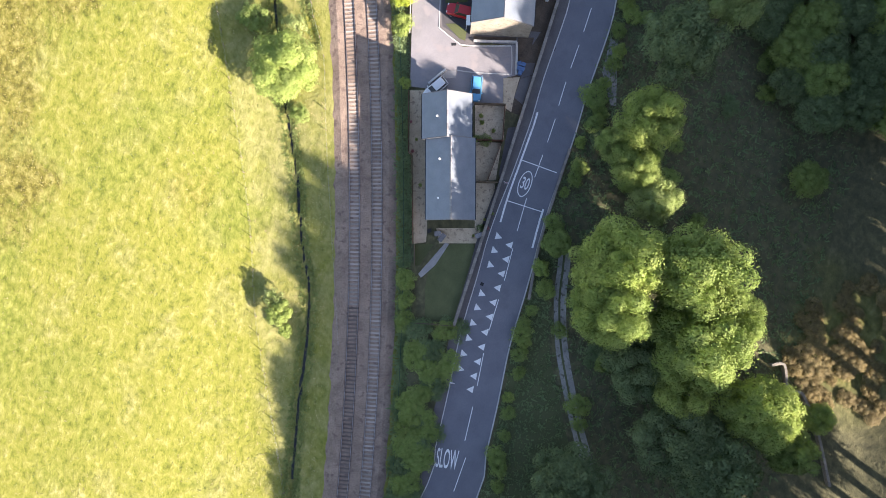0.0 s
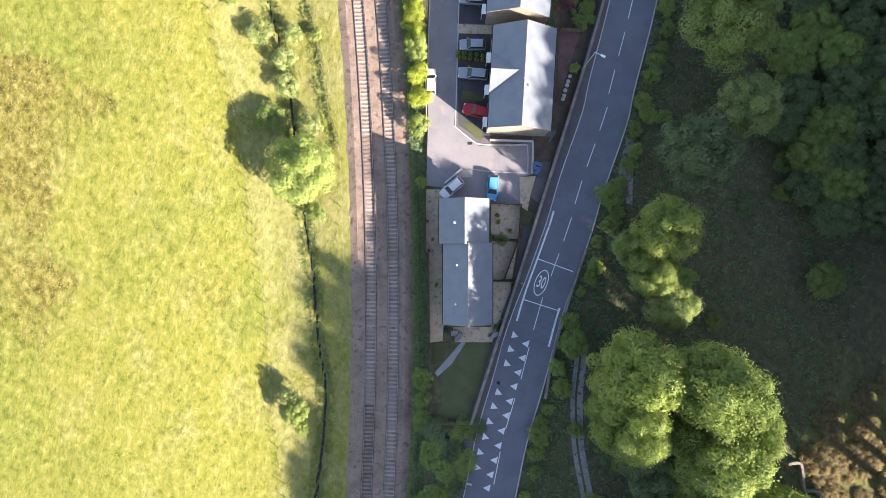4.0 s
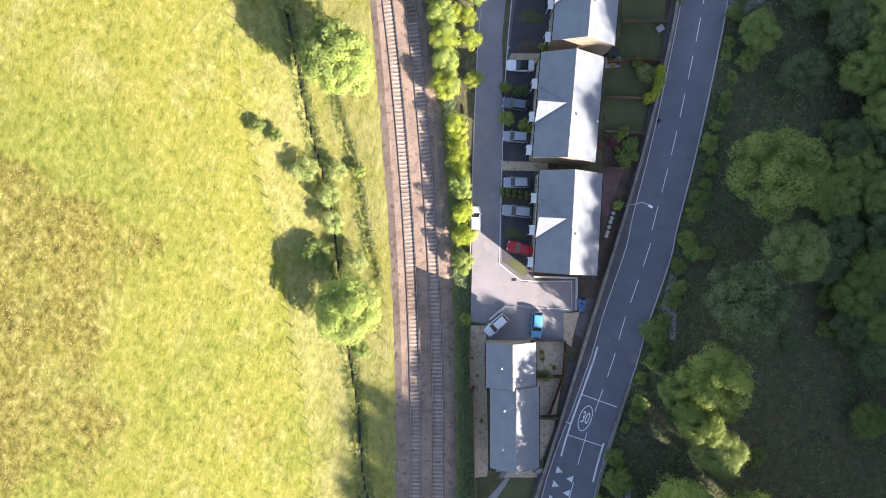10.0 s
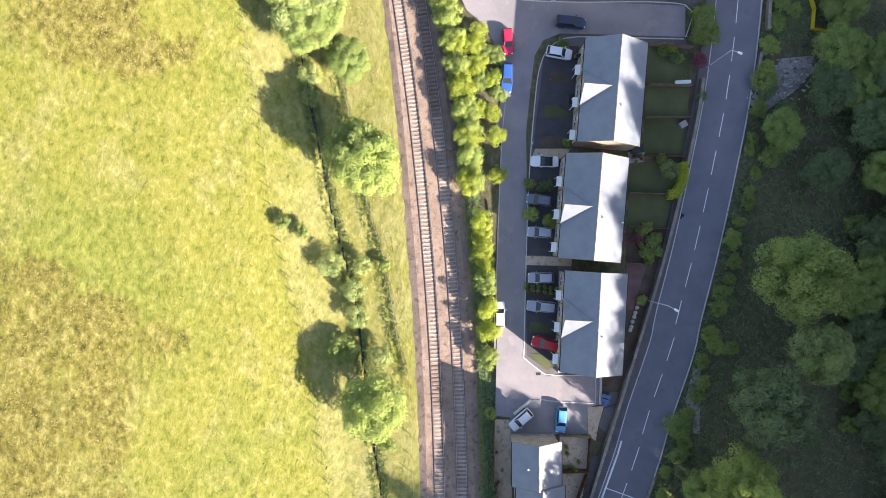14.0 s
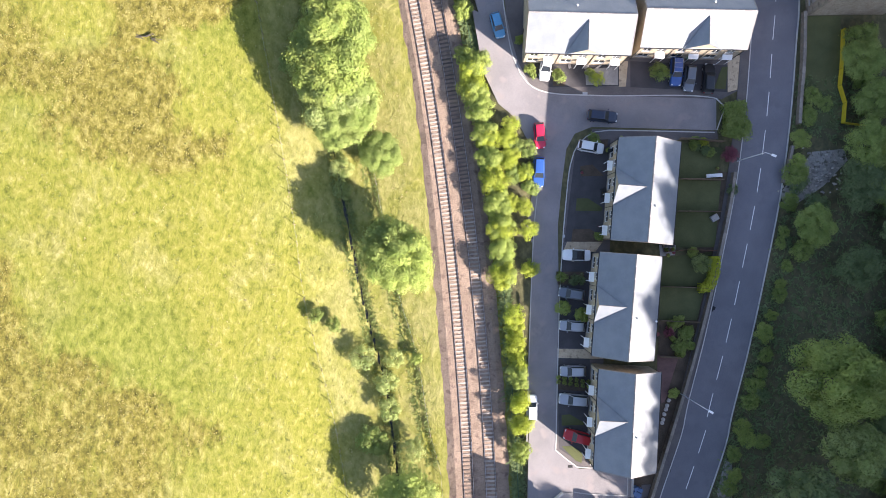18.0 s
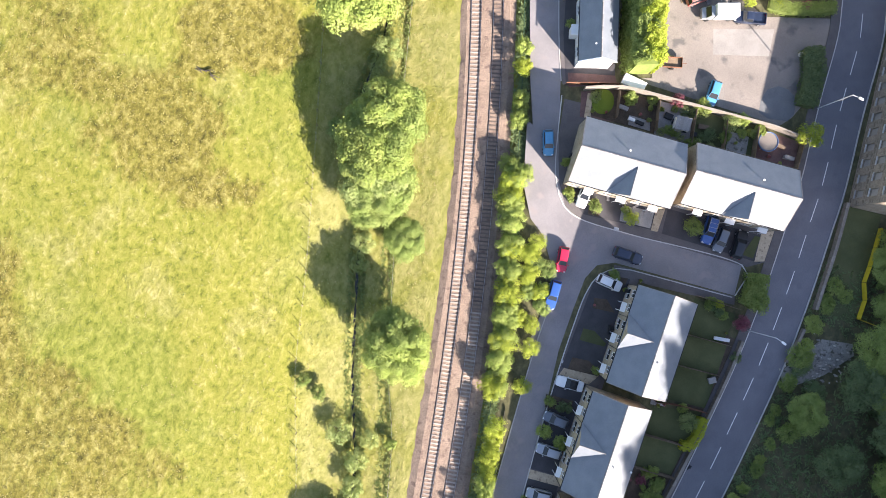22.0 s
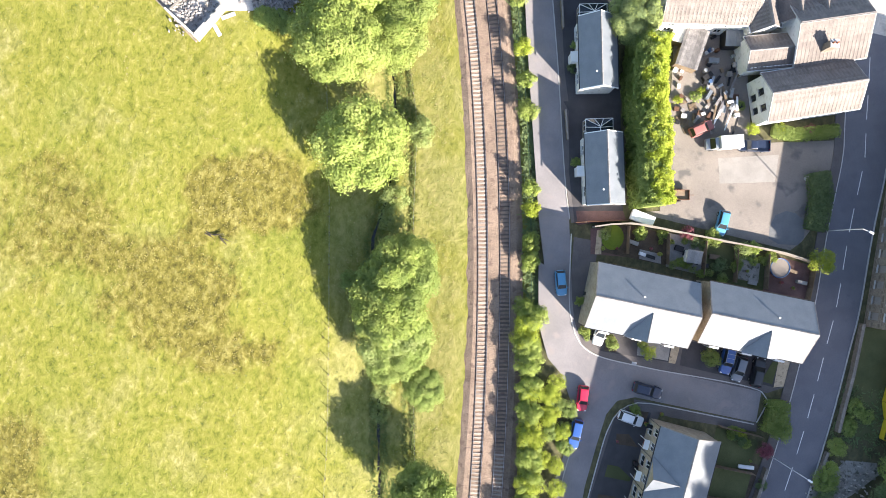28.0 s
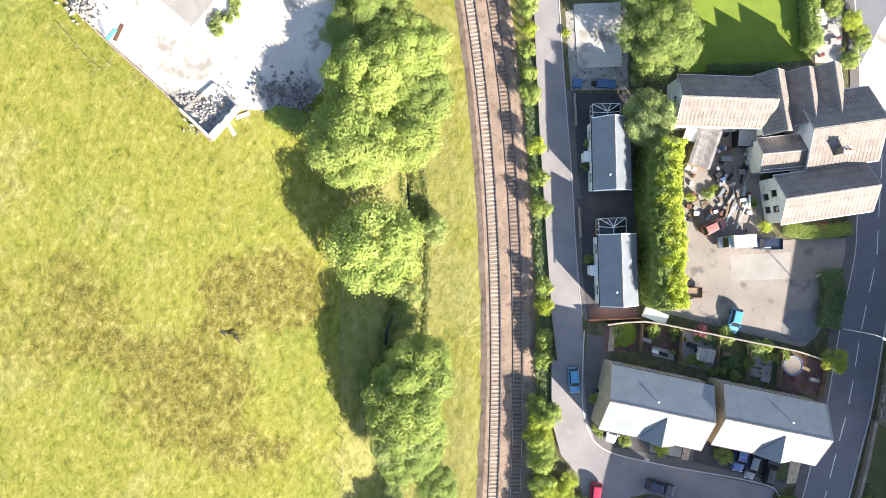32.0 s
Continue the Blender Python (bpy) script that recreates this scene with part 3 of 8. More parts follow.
tagged(part("road", band(bmesh.new(), road_side(0), offset(road_line, 3.55), -0.3, 0.04), M_ASPHALT), "two-lane blue-grey asphalt main road", "road", kind="structure")
tagged(part("pavement_west", band(bmesh.new(), road_side(-1.6), road_side(-0.15), -0.3, 0.14), M_PAVE), "asphalt footway along the main road", "pavement", kind="structure")
tagged(part("kerb_west", band(bmesh.new(), road_side(-0.147), road_side(-0.003), -0.3, 0.155), M_KERB), "concrete kerb of the footway", "kerb", kind="structure")
tagged(part("kerb_east", band(bmesh.new(), offset(road_line, 3.553), offset(road_line, 3.75), -0.3, 0.14), M_KERB), "pale concrete kerb along the wooded side", "kerb", kind="structure")


def at_road(y):
    """The road's middle and direction where it passes that y."""
    for a, b in zip(road_line, road_line[1:]):
        if a.y <= y <= b.y:
            f = (y - a.y) / (b.y - a.y)
            return a.lerp(b, f), (b - a).normalized()


def marking(name, label, quads, group=""):
    """Painted marks: polygons (along, across) from the road's middle at y."""
    bm = bmesh.new()
    for y, pts in quads:
        c, w = at_road(y)
        r = Vector((w.y, -w.x))
        solid(bm, [tuple(c + w * a + r * b) for a, b in pts], 0.041, 0.0465)
    return tagged(part(name, bm, M_LINE), label, "road marking", group, kind="structure")


def bar(a0, a1, b0, b1):
    return [(a0, b0), (a0, b1), (a1, b1), (a1, b0)]


# centre line: dashes along the whole road
y = (16.78, 18.52)[1]
dash_at = [y - 0.3]
while dash_at[-1] < 150:
    c, w = at_road(dash_at[-1])
    dash_at.append(dash_at[-1] + 5.98 * w.y)
for yy in dash_at:
    marking("centre_dash", "white painted dash of the centre line", [(yy, bar(-1.9, 1.9, -0.06, 0.06))], "centre line")
for (ya, yb) in (((9.47, -4.87)[1], (10.78, 0.09)[1]), ((7.04, -12.52)[1], (8.52, -7.74)[1]), ((5.04, -21.04)[1], (6.08, -15.99)[1]), ((2.96, -29.47)[1], (4.26, -24.25)[1]), ((1.39, -37.29)[1], (2.26, -32.08)[1]), ((12.01, 2.76)[1], (13.42, 7.80)[1]), ((14.47, 11.02)[1], (15.52, 14.50)[1])):
    c, w = at_road((ya + yb) / 2)
    half = (yb - ya) / 2 / w.y
    marking("centre_dash", "white painted dash of the centre line", [((ya + yb) / 2, bar(-half, half, -0.06, 0.06))], "centre line")
# gateway: edge lines, cross lines
ye = (11.39, 13.13)[1]
yl = (10.52, 7.48)[1]
marking("gateway_line", "thin white line across the road at the speed gateway", [(ye - 0.4, bar(-0.07, 0.07, -2.75, 2.95))])
marking("gateway_line", "thin white line across the road at the speed gateway", [(yl - 0.9, bar(-0.07, 0.07, -2.75, 2.95))])
y0, y1 = (8.34, 3.39)[1], (13.30, 17.91)[1]
yy = y0
while yy < y1:
    marking("edge_line", "broad white line along the road's edge", [(yy + 1.2, bar(-1.3, 1.3, -3.0, -2.72))], "edge line")
    yy += 2.4
y0, y1 = (14.26, 0.96)[1], (15.82, 6.00)[1]
while y0 < y1:
    marking("edge_line", "broad white line along the road's edge", [(y0 + 1.0, bar(-1.1, 1.1, 2.75, 3.05))], "edge line")
    y0 += 2.0
# triangles narrowing the lanes
for px in (((8.34, 1.22)), ((7.74, -0.96)), ((7.13, -3.22)), ((5.74, -7.74)), ((5.04, -9.91)), ((4.43, -12.17)), ((3.82, -14.43)), ((3.04, -16.78)), ((2.61, -19.04)), ((10.17, 0.43)), ((9.65, -1.74)), ((8.95, -4.00)), ((8.34, -6.17)), ((7.65, -8.43)), ((7.13, -10.60)), ((6.43, -12.95)), ((5.91, -15.21)), ((5.30, -17.47)), ((4.69, -19.73)), ((4.17, -21.82))):
    c, w = at_road(px[1])
    across = (Vector(px) - c).dot(Vector((w.y, -w.x)))
    k = 1 if across < -1.4 else -1
    s = 0.62
    marking("triangle_mark", "white painted triangle narrowing the lane", [(c.y, [(-s * 0.75, across - s * 0.7 * k), (s * 1.1, across - s * 0.7 * k), (s * -0.1, across + s * k)])], "triangle marks")


def word(name, text, c, w, size, stretch, label, turn=0.0):
    cu = bpy.data.curves.new(name, "FONT")
    cu.body, cu.align_x, cu.align_y, cu.size, cu.extrude, cu.offset = text, "CENTER", "CENTER", size, 0.003, 0.012
    tmp = new(name, cu)
    me = bpy.data.meshes.new_from_object(tmp.evaluated_get(bpy.context.evaluated_depsgraph_get()))
    bpy.data.objects.remove(tmp)
    me.materials.clear()
    me.materials.append(M_LINE)
    ob = new(name, me)
    ob.matrix_basis = pose(c[0], c[1], 0.046, 0, 0, turn) @ Matrix.Diagonal((1, stretch, 1, 1))
    return tagged(ob, label, "road marking", kind="structure")


c, w = at_road((0.52, -32.51)[1])
word("word_slow", "SLOW", (0.61, -32.42), w, 1.2, 3.5, "white painted word on the asphalt", -8)
cx = (12.60, 10.00)
ring = bmesh.new()
c, w = at_road(cx[1])
ang = math.atan2(w.y, w.x) - math.pi / 2
for i in range(40):
    a0, a1 = 2 * math.pi * i / 40, 2 * math.pi * (i + 1) / 40
    q = []
    for a, k in ((a0, 1), (a1, 1), (a1, 0.86), (a0, 0.86)):
        u, v = 1.0 * k * math.cos(a), 2.1 * (k + (0.06 if k < 1 else 0)) * math.sin(a)
        q.append((cx[0] + u * math.cos(ang) - v * math.sin(ang), cx[1] + u * math.sin(ang) + v * math.cos(ang)))
    solid(ring, q, 0.041, 0.0465)
tagged(part("speed_roundel", ring, M_LINE), "white painted oval ring on the asphalt", "road marking", kind="structure")
word("speed_figures", "30", cx, w, 1.3, 2.0, "white painted speed figures inside the oval", math.degrees(ang))

# boundary wall of the gardens beside the footway
WALL = [(-3.39, -38.16), (1.65, -11.65), (5.74, 0.96), (8.69, 10.08), (12.00, 20.51), (15.73, 32.25), (20.38, 47.26), (23.42, 58.65), (26.02, 70.03), (27.19, 77.04)]


def stone_wall(name, pts, height, thick, label, material=M_DARKSTONE, base=0.0, cope=True):
    line = smooth(pts, 3.0)
    ob = thing(name, 0, 0, 0, 0, label, "wall")
    part("wall_body", band(bmesh.new(), offset(line, -thick / 2), offset(line, thick / 2), base - 0.2, base + height), material, ob)
    if cope:
        top = smooth(pts, 0.9)
        shared = bpy.data.meshes.new("coping_stone")
        bm = boxed(-0.42, 0.42, -thick / 2 - 0.05, thick / 2 + 0.05, 0, 0.09, bevel=0.02)
        bm.to_mesh(shared)
        bm.free()
        shared.materials.append(M_COPE)
        for a, b in zip(top, top[1:]):
            m, v = (a + b) / 2, b - a
            st = new("coping_stone", shared)
            st.parent = ob
            st.matrix_basis = pose(m.x, m.y, base + height + 0.002, 0, 0, math.degrees(math.atan2(v.y, v.x))) @ Matrix.Diagonal((v.length / 0.87, 1, 1, 1))
    return ob


stone_wall("garden_wall", WALL[1:], 1.1, 0.35, "buff stone garden wall with pale coping beside the footway")
line = smooth(WALL[4:], 3.0)
tagged(part("wall_border", band(bmesh.new(), offset(line, -3.4), offset(line, -0.2), -0.25, 0.018), M_SOIL), "strip of dark planted soil behind the garden wall", "flower bed", kind="structure")
stone_wall("field_wall", [(38.29, 101.84), (38.06, 94.35), (37.57, 88.63), (37.28, 84.49)], 0.9, 0.4, "weathered stone wall below the old mill with pale coping")
stone_wall("verge_wall", [(36.37, 81.15), (35.74, 78.07), (34.84, 75.43)], 0.6, 0.35, "low mossy stone wall beside the road")
stone_wall("riverside_wall", [(19.44, 15.35), (17.25, 8.84), (14.61, 0.14), (13.13, -7.74)], 0.5, 0.3, "low dark stone wall along the wooded side of the road")

# ---- the estate road and the plots ----
ESTATE = [(-5.06, 25.01), (-4.87, 31.56), (-4.67, 39.37), (-5.08, 48.93), (-6.10, 58.54), (-4.81, 44.76), (-4.49, 55.30), (-3.91, 65.84), (-4.85, 69.11), (-3.28, 77.93), (-4.48, 82.17), (-6.49, 85.90), (-9.12, 88.12), (-11.43, 93.12), (-13.13, 102.91), (-12.11, 102.42), (-14.15, 109.28), (-17.13, 121.48), (-20.69, 136.33), (-23.62, 149.39), (-26.60, 163.28),
          (-22.83, 163.93), (-20.87, 155.20), (-18.18, 144.80), (-15.18, 132.65), (-11.41, 117.03), (-9.50, 110.13), (-7.01, 98.26), (-5.98, 94.54), (-4.24, 91.17), (-1.17, 89.65), (7.21, 89.32), (24.82, 88.56), (24.78, 83.71), (5.41, 84.39), (2.76, 83.35), (1.42, 80.98), (0.76, 76.13), (0.01, 69.08), (0.09, 57.03), (-0.22, 48.25), (-0.65, 34.20), (3.02, 31.10), (11.66, 31.47), (11.21, 26.69), (9.29, 26.26), (9.20, 22.17), (-2.55, 21.94), (-2.72, 24.73)]
slab("estate_road", ESTATE, -0.3, 0.035, M_ESTATE, "worn grey asphalt estate road with a turning spur and parking court", "road")


def kerb(pts, label="pale concrete kerb edging", width=0.16, z=0.09):
    line = smooth(pts, 1.5)
    return tagged(part("kerb", band(bmesh.new(), offset(line, -width / 2), offset(line, width / 2), -0.2, z), M_KERB), label, "kerb", kind="structure")


kerb([(-0.56, 34.19), (-0.14, 48.25), (0.17, 57.03), (0.66, 65.37), (1.31, 72.83), (2.04, 78.53), (3.38, 81.86), (5.93, 83.59), (8.12, 83.84), (24.51, 83.37)])
kerb([(-8.79, 107.98), (-7.45, 98.26), (-6.42, 94.55), (-4.59, 91.35), (-1.16, 89.74), (7.21, 89.23), (24.82, 88.64), (24.87, 83.71)])
kerb([(-22.83, 163.93), (-20.70, 155.23), (-18.18, 144.80), (-15.10, 132.66), (-11.41, 117.03), (-9.42, 110.15)])
kerb([(-5.11, 33.29), (-4.71, 46.52), (-4.30, 57.06), (-3.72, 68.47), (-2.98, 75.49)])
kerb([(-0.69, 34.12), (0.96, 32.72), (2.70, 31.41), (4.70, 31.23), (10.44, 31.21)])
kerb([(2.17, 27.50), (4.69, 27.14), (10.51, 26.86)])
kerb([(10.51, 26.78), (10.61, 28.86), (10.53, 31.21)])
kerb([(4.70, 31.93), (7.75, 31.83), (11.31, 31.73)], "low concrete wall beside the gable passage", 0.3, 0.5)
kerb([(11.31, 31.65), (11.30, 29.73), (11.21, 26.77)], "low concrete wall of the parking court", 0.3, 0.5)
kerb([(-2.19, 25.34), (-0.97, 26.38), (0.43, 27.50)], "short pale wall end beside the parking bays", 0.3, 0.7)

FLOORS = []


def plot(name, pts, material, z, label, category="paving"):
    FLOORS.append(z)
    return slab(name, pts, -0.25, z, material, label, category)


plot("footway_one", [(-0.65, 33.32), (-0.14, 48.25), (0.66, 65.37), (1.31, 72.83), (2.04, 78.53), (3.38, 81.86), (5.93, 83.59), (9.88, 83.83), (8.79, 77.17), (7.06, 49.09), (5.65, 31.09), (2.58, 31.37)], M_PAVE, 0.03, "asphalt footway in front of the terraces")
plot("footway_two", [(-7.45, 98.26), (-6.42, 94.55), (-4.59, 91.35), (-1.16, 89.74), (7.21, 89.23), (25.70, 88.55), (28.17, 89.85), (28.39, 95.32), (-4.21, 95.59), (-4.30, 107.50), (-8.27, 107.54)], M_PAVE, 0.031, "asphalt footway before the upper terraces")
plot("footway_three", [(5.41, 84.04), (24.87, 83.62), (25.12, 82.29), (11.56, 82.22), (5.40, 82.80)], M_PAVE, 0.032, "asphalt footway along the spur")
plot("footway_four", [(-18.18, 144.80), (-15.10, 132.66), (-11.41, 117.03), (-9.06, 109.67), (-7.83, 109.88), (-9.39, 117.38), (-13.08, 133.01), (-16.60, 145.07)], M_PAVE, 0.033, "asphalt footway beside the bungalows")
plot("footway_five", [(4.62, 34.10), (15.05, 33.37), (13.83, 31.46), (11.66, 31.30), (4.70, 31.84), (2.96, 32.20)], M_PAVE, 0.034, "asphalt strip behind the parking court")
# fronts of the three terrace blocks along the estate road
plot("front_drives_one", [(-0.21, 49.08), (4.84, 49.07), (4.53, 32.54), (2.96, 32.20), (-0.08, 34.29)], M_DRIVE, 0.05, "black asphalt drives in front of the southern terrace")
plot("front_drives_two", [(0.57, 64.93), (5.39, 65.25), (4.61, 49.80), (-0.22, 50.01)], M_DRIVE, 0.051, "black asphalt drives in front of the middle terrace")
plot("front_drives_three", [(2.84, 80.89), (4.17, 82.03), (8.29, 82.44), (7.86, 66.82), (1.01, 66.51)], M_DRIVE, 0.052, "black asphalt drives in front of the upper terrace")
plot("flagged_path", [(-0.22, 49.83), (7.07, 49.61), (6.88, 48.21), (-0.22, 48.42)], M_FLAG, 0.07, "buff flagged path between two terraces")
plot("flagged_path", [(1.45, 66.51), (6.98, 66.47), (5.83, 64.90), (0.83, 65.10)], M_FLAG, 0.071, "buff flagged path between two terraces")
plot("front_lawn", [(0.37, 39.51), (1.68, 39.60), (3.94, 38.28), (3.67, 37.94), (0.37, 37.86)], M_LAWN, 0.09, "small front lawn between drives", "lawn")
plot("front_lawn", [(0.36, 34.64), (1.93, 34.64), (3.66, 33.59), (3.40, 32.02), (2.53, 32.37)], M_LAWN, 0.09, "small triangular front lawn beside the drive", "lawn")
plot("front_lawn", [(2.98, 73.26), (4.73, 73.24), (7.01, 71.74), (6.74, 71.21), (2.79, 71.33)], M_LAWN, 0.09, "small front lawn between drives", "lawn")
plot("front_bed", [(2.34, 68.43), (4.97, 68.50), (7.16, 67.08), (6.72, 66.47), (2.07, 66.50)], M_SOIL, 0.09, "planted bed of dark soil beside the drive", "flower bed")
plot("front_bed", [(3.53, 78.26), (5.46, 78.51), (7.21, 76.74), (3.70, 76.67)], M_SOIL, 0.09, "planted bed of dark soil beside the drive", "flower bed")
plot("front_bed", [(3.73, 81.77), (5.04, 82.28), (7.94, 82.44), (7.76, 81.39), (3.90, 81.06)], M_SOIL, 0.09, "planted bed round the corner of the terrace", "flower bed")
plot("front_bed", [(-0.33, 61.86), (4.06, 61.84), (4.05, 59.82), (-0.08, 59.84)], M_SOIL, 0.09, "planted bed between two drives", "flower bed")
plot("front_bed", [(-0.24, 45.44), (4.59, 44.89), (4.58, 43.13), (-0.16, 43.51)], M_SOIL, 0.09, "planted bed between two drives", "flower bed")
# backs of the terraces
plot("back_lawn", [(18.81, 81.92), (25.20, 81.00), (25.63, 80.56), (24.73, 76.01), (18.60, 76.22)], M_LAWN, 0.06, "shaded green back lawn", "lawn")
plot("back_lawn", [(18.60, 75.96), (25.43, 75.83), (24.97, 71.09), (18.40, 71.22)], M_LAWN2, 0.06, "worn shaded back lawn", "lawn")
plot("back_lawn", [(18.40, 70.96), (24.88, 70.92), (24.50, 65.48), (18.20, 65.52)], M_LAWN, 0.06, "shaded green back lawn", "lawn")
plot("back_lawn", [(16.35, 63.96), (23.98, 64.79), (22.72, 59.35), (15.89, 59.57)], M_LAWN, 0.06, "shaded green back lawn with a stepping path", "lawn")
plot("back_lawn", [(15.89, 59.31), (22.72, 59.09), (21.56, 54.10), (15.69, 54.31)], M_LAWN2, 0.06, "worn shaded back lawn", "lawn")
plot("back_garden", [(15.68, 54.04), (21.47, 53.75), (19.86, 47.26), (18.46, 47.97), (15.48, 49.04)], M_SOIL, 0.06, "planted back garden of dark soil", "flower bed")
plot("back_terrace", [(15.36, 48.85), (18.66, 48.40), (17.78, 45.80), (16.47, 41.46), (15.25, 41.03)], M_REDFLAG, 0.08, "dark red paved back terrace")
plot("back_strip", [(15.25, 40.68), (16.99, 41.89), (15.58, 34.94), (14.88, 34.07)], M_SOIL, 0.06, "planted strip with pale stones", "flower bed")
plot("back_patio", [(15.75, 66.07), (18.37, 65.87), (18.19, 64.29), (15.91, 64.13)], M_GREYFLAG, 0.08, "paved back patio with pots")
# house beside the parking court
plot("yard_flags", [(-5.06, 24.40), (-2.72, 24.38), (-2.43, 3.23), (-2.61, 1.05), (-4.52, 0.80), (-4.66, 14.52), (-5.18, 14.68)], M_FLAG, 0.05, "buff flagged yard beside the railway")
plot("garden_flags", [(4.93, 22.18), (9.63, 21.91), (9.27, 16.69), (4.92, 16.87)], M_FLAG, 0.06, "buff gravelled back garden with pots")
plot("garden_flags", [(4.92, 16.44), (9.01, 16.34), (8.12, 10.60), (4.90, 10.43)], M_FLAG, 0.061, "buff gravelled back garden with a washing line")
plot("garden_flags", [(4.90, 10.17), (8.03, 10.08), (7.67, 6.25), (5.74, 0.86), (-0.61, 0.87), (-1.04, 3.22), (4.88, 3.21)], M_FLAG, 0.062, "buff flagged back garden round the gable")
plot("side_path", [(9.29, 26.26), (11.82, 26.42), (10.94, 23.38), (10.50, 21.03), (9.28, 21.91)], M_FLAG, 0.063, "buff flagged side path")
plot("raised_slab", [(-0.80, 26.20), (0.51, 27.42), (1.99, 27.41), (1.99, 26.28)], M_GREYFLAG, 0.12, "pale concrete slab beside the parking bays")
plot("sloping_apron", [(12.78, 28.60), (14.17, 28.59), (13.73, 26.77), (11.90, 26.25)], M_PAVE, 0.1, "grey sloping concrete apron behind the garden wall")
plot("sloping_apron", [(11.90, 26.16), (13.73, 26.68), (12.24, 22.16), (10.94, 23.30)], M_PAVE, 0.11, "grey sloping concrete apron behind the garden wall")
plot("gable_passage", [(4.70, 32.71), (11.23, 32.52), (11.22, 31.99), (4.70, 32.10)], M_SOIL, 0.06, "dark sunken passage below the gable")
plot("side_bed", [(11.57, 32.51), (14.01, 32.51), (12.95, 29.03), (11.56, 29.21)], M_SOIL, 0.07, "brown earth bed beside the gable", "flower bed")
plot("garden_path", [(9.97, 18.60), (11.62, 18.86), (8.99, 10.16), (8.56, 11.47)], M_PAVE, 0.07, "sloping path behind the garden wall")
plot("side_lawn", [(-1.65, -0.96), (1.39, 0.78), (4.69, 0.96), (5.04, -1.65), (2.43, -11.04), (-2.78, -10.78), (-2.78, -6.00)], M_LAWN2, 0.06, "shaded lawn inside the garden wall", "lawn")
plot("side_lawn", [(-4.45, 0.79), (-1.39, 0.78), (-3.65, -2.52), (-4.45, -2.53)], M_LAWN, 0.061, "shaded corner of lawn", "lawn")
plot("side_path", [(-1.22, -2.52), (0.96, 0.78), (0.35, 0.96), (-3.83, -3.83), (-3.39, -4.43)], M_GREYFLAG, 0.075, "diagonal paved path across the lawn")
# fronts of the two upper terraces
plot("front_yard", [(-3.51, 94.70), (9.89, 94.59), (9.68, 90.71), (-1.16, 90.62), (-3.18, 92.22)], M_DRIVE, 0.05, "asphalt drives in front of the terrace")
plot("front_yard", [(11.48, 94.57), (27.94, 93.73), (27.46, 89.59), (11.45, 90.52)], M_DRIVE, 0.051, "asphalt drives in front of the terrace")
plot("flagged_path", [(9.71, 94.59), (11.12, 94.58), (10.74, 90.61), (9.68, 90.62)], M_FLAG, 0.07, "buff flagged path between two terraces")
plot("front_gravel", [(4.42, 93.31), (9.53, 93.71), (9.51, 90.89), (4.57, 90.93)], M_GREYFLAG, 0.075, "grey gravelled forecourt with clutter")
plot("front_bed", [(-0.70, 93.35), (0.63, 93.34), (1.50, 92.01), (1.22, 90.78), (-0.54, 90.79)], M_SOIL, 0.09, "planted bed beside the drive", "flower bed")
plot("corner_path", [(26.63, 95.33), (28.56, 95.31), (28.17, 90.03), (26.58, 89.60)], M_FLAG, 0.07, "buff flagged path beside the gable")
plot("front_lawn", [(25.73, 93.57), (26.61, 93.57), (26.24, 90.04), (24.48, 90.23)], M_LAWN, 0.09, "small front lawn beside the gable", "lawn")
# gardens behind the upper terraces and the courtyard beyond
plot("back_garden_one", [(-5.94, 109.27), (-0.34, 110.68), (0.49, 105.87), (-5.27, 105.33)], M_REDFLAG, 0.05, "red paved garden corner")
plot("back_garden_two", [(-4.40, 109.71), (-0.19, 110.89), (6.01, 110.43), (6.66, 105.59), (-4.03, 105.99)], M_SOIL, 0.06, "small shaded back garden of dark soil", "flower bed")
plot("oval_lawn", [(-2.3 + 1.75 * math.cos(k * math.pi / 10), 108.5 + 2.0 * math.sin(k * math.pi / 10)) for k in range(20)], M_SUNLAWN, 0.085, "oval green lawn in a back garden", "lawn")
plot("garden_patio", [(2.2, 107.4), (5.6, 107.2), (5.9, 105.7), (2.4, 105.9)], M_GREYFLAG, 0.08, "grey flagged patio behind the terrace")
plot("garden_patio", [(-4.9, 109.2), (-4.2, 109.4), (-3.6, 105.6), (-4.6, 105.4)], M_FLAG, 0.082, "buff flagged path beside the oval lawn")
plot("gravel_bed", [(17.9, 108.6), (21.2, 108.4), (21.4, 105.3), (18.2, 105.4)], M_GRAVEL, 0.08, "pale gravel bed behind the terrace", "flower bed")
plot("back_garden_three", [(5.96, 110.69), (11.84, 110.53), (12.34, 105.04), (6.69, 105.41)], M_GREYFLAG, 0.055, "cluttered paved back garden")
plot("back_garden_four", [(11.84, 110.53), (21.83, 110.01), (22.37, 104.25), (12.38, 104.78)], M_LAWN, 0.06, "planted back garden", "lawn")
plot("back_garden_five", [(21.80, 110.18), (29.12, 109.46), (29.15, 104.07), (22.37, 104.25)], M_REDFLAG, 0.058, "reddish paved back garden")
plot("courtyard", [(2.56, 126.67), (2.82, 133.04), (1.90, 141.02), (12.72, 143.79), (16.15, 129.02), (19.15, 127.28), (31.17, 129.80), (30.08, 118.78), (27.03, 112.84), (25.50, 111.22), (0.84, 113.00), (4.30, 113.87)], M_YARD, 0.04, "sunlit asphalt courtyard with shadows of a conifer and houses")
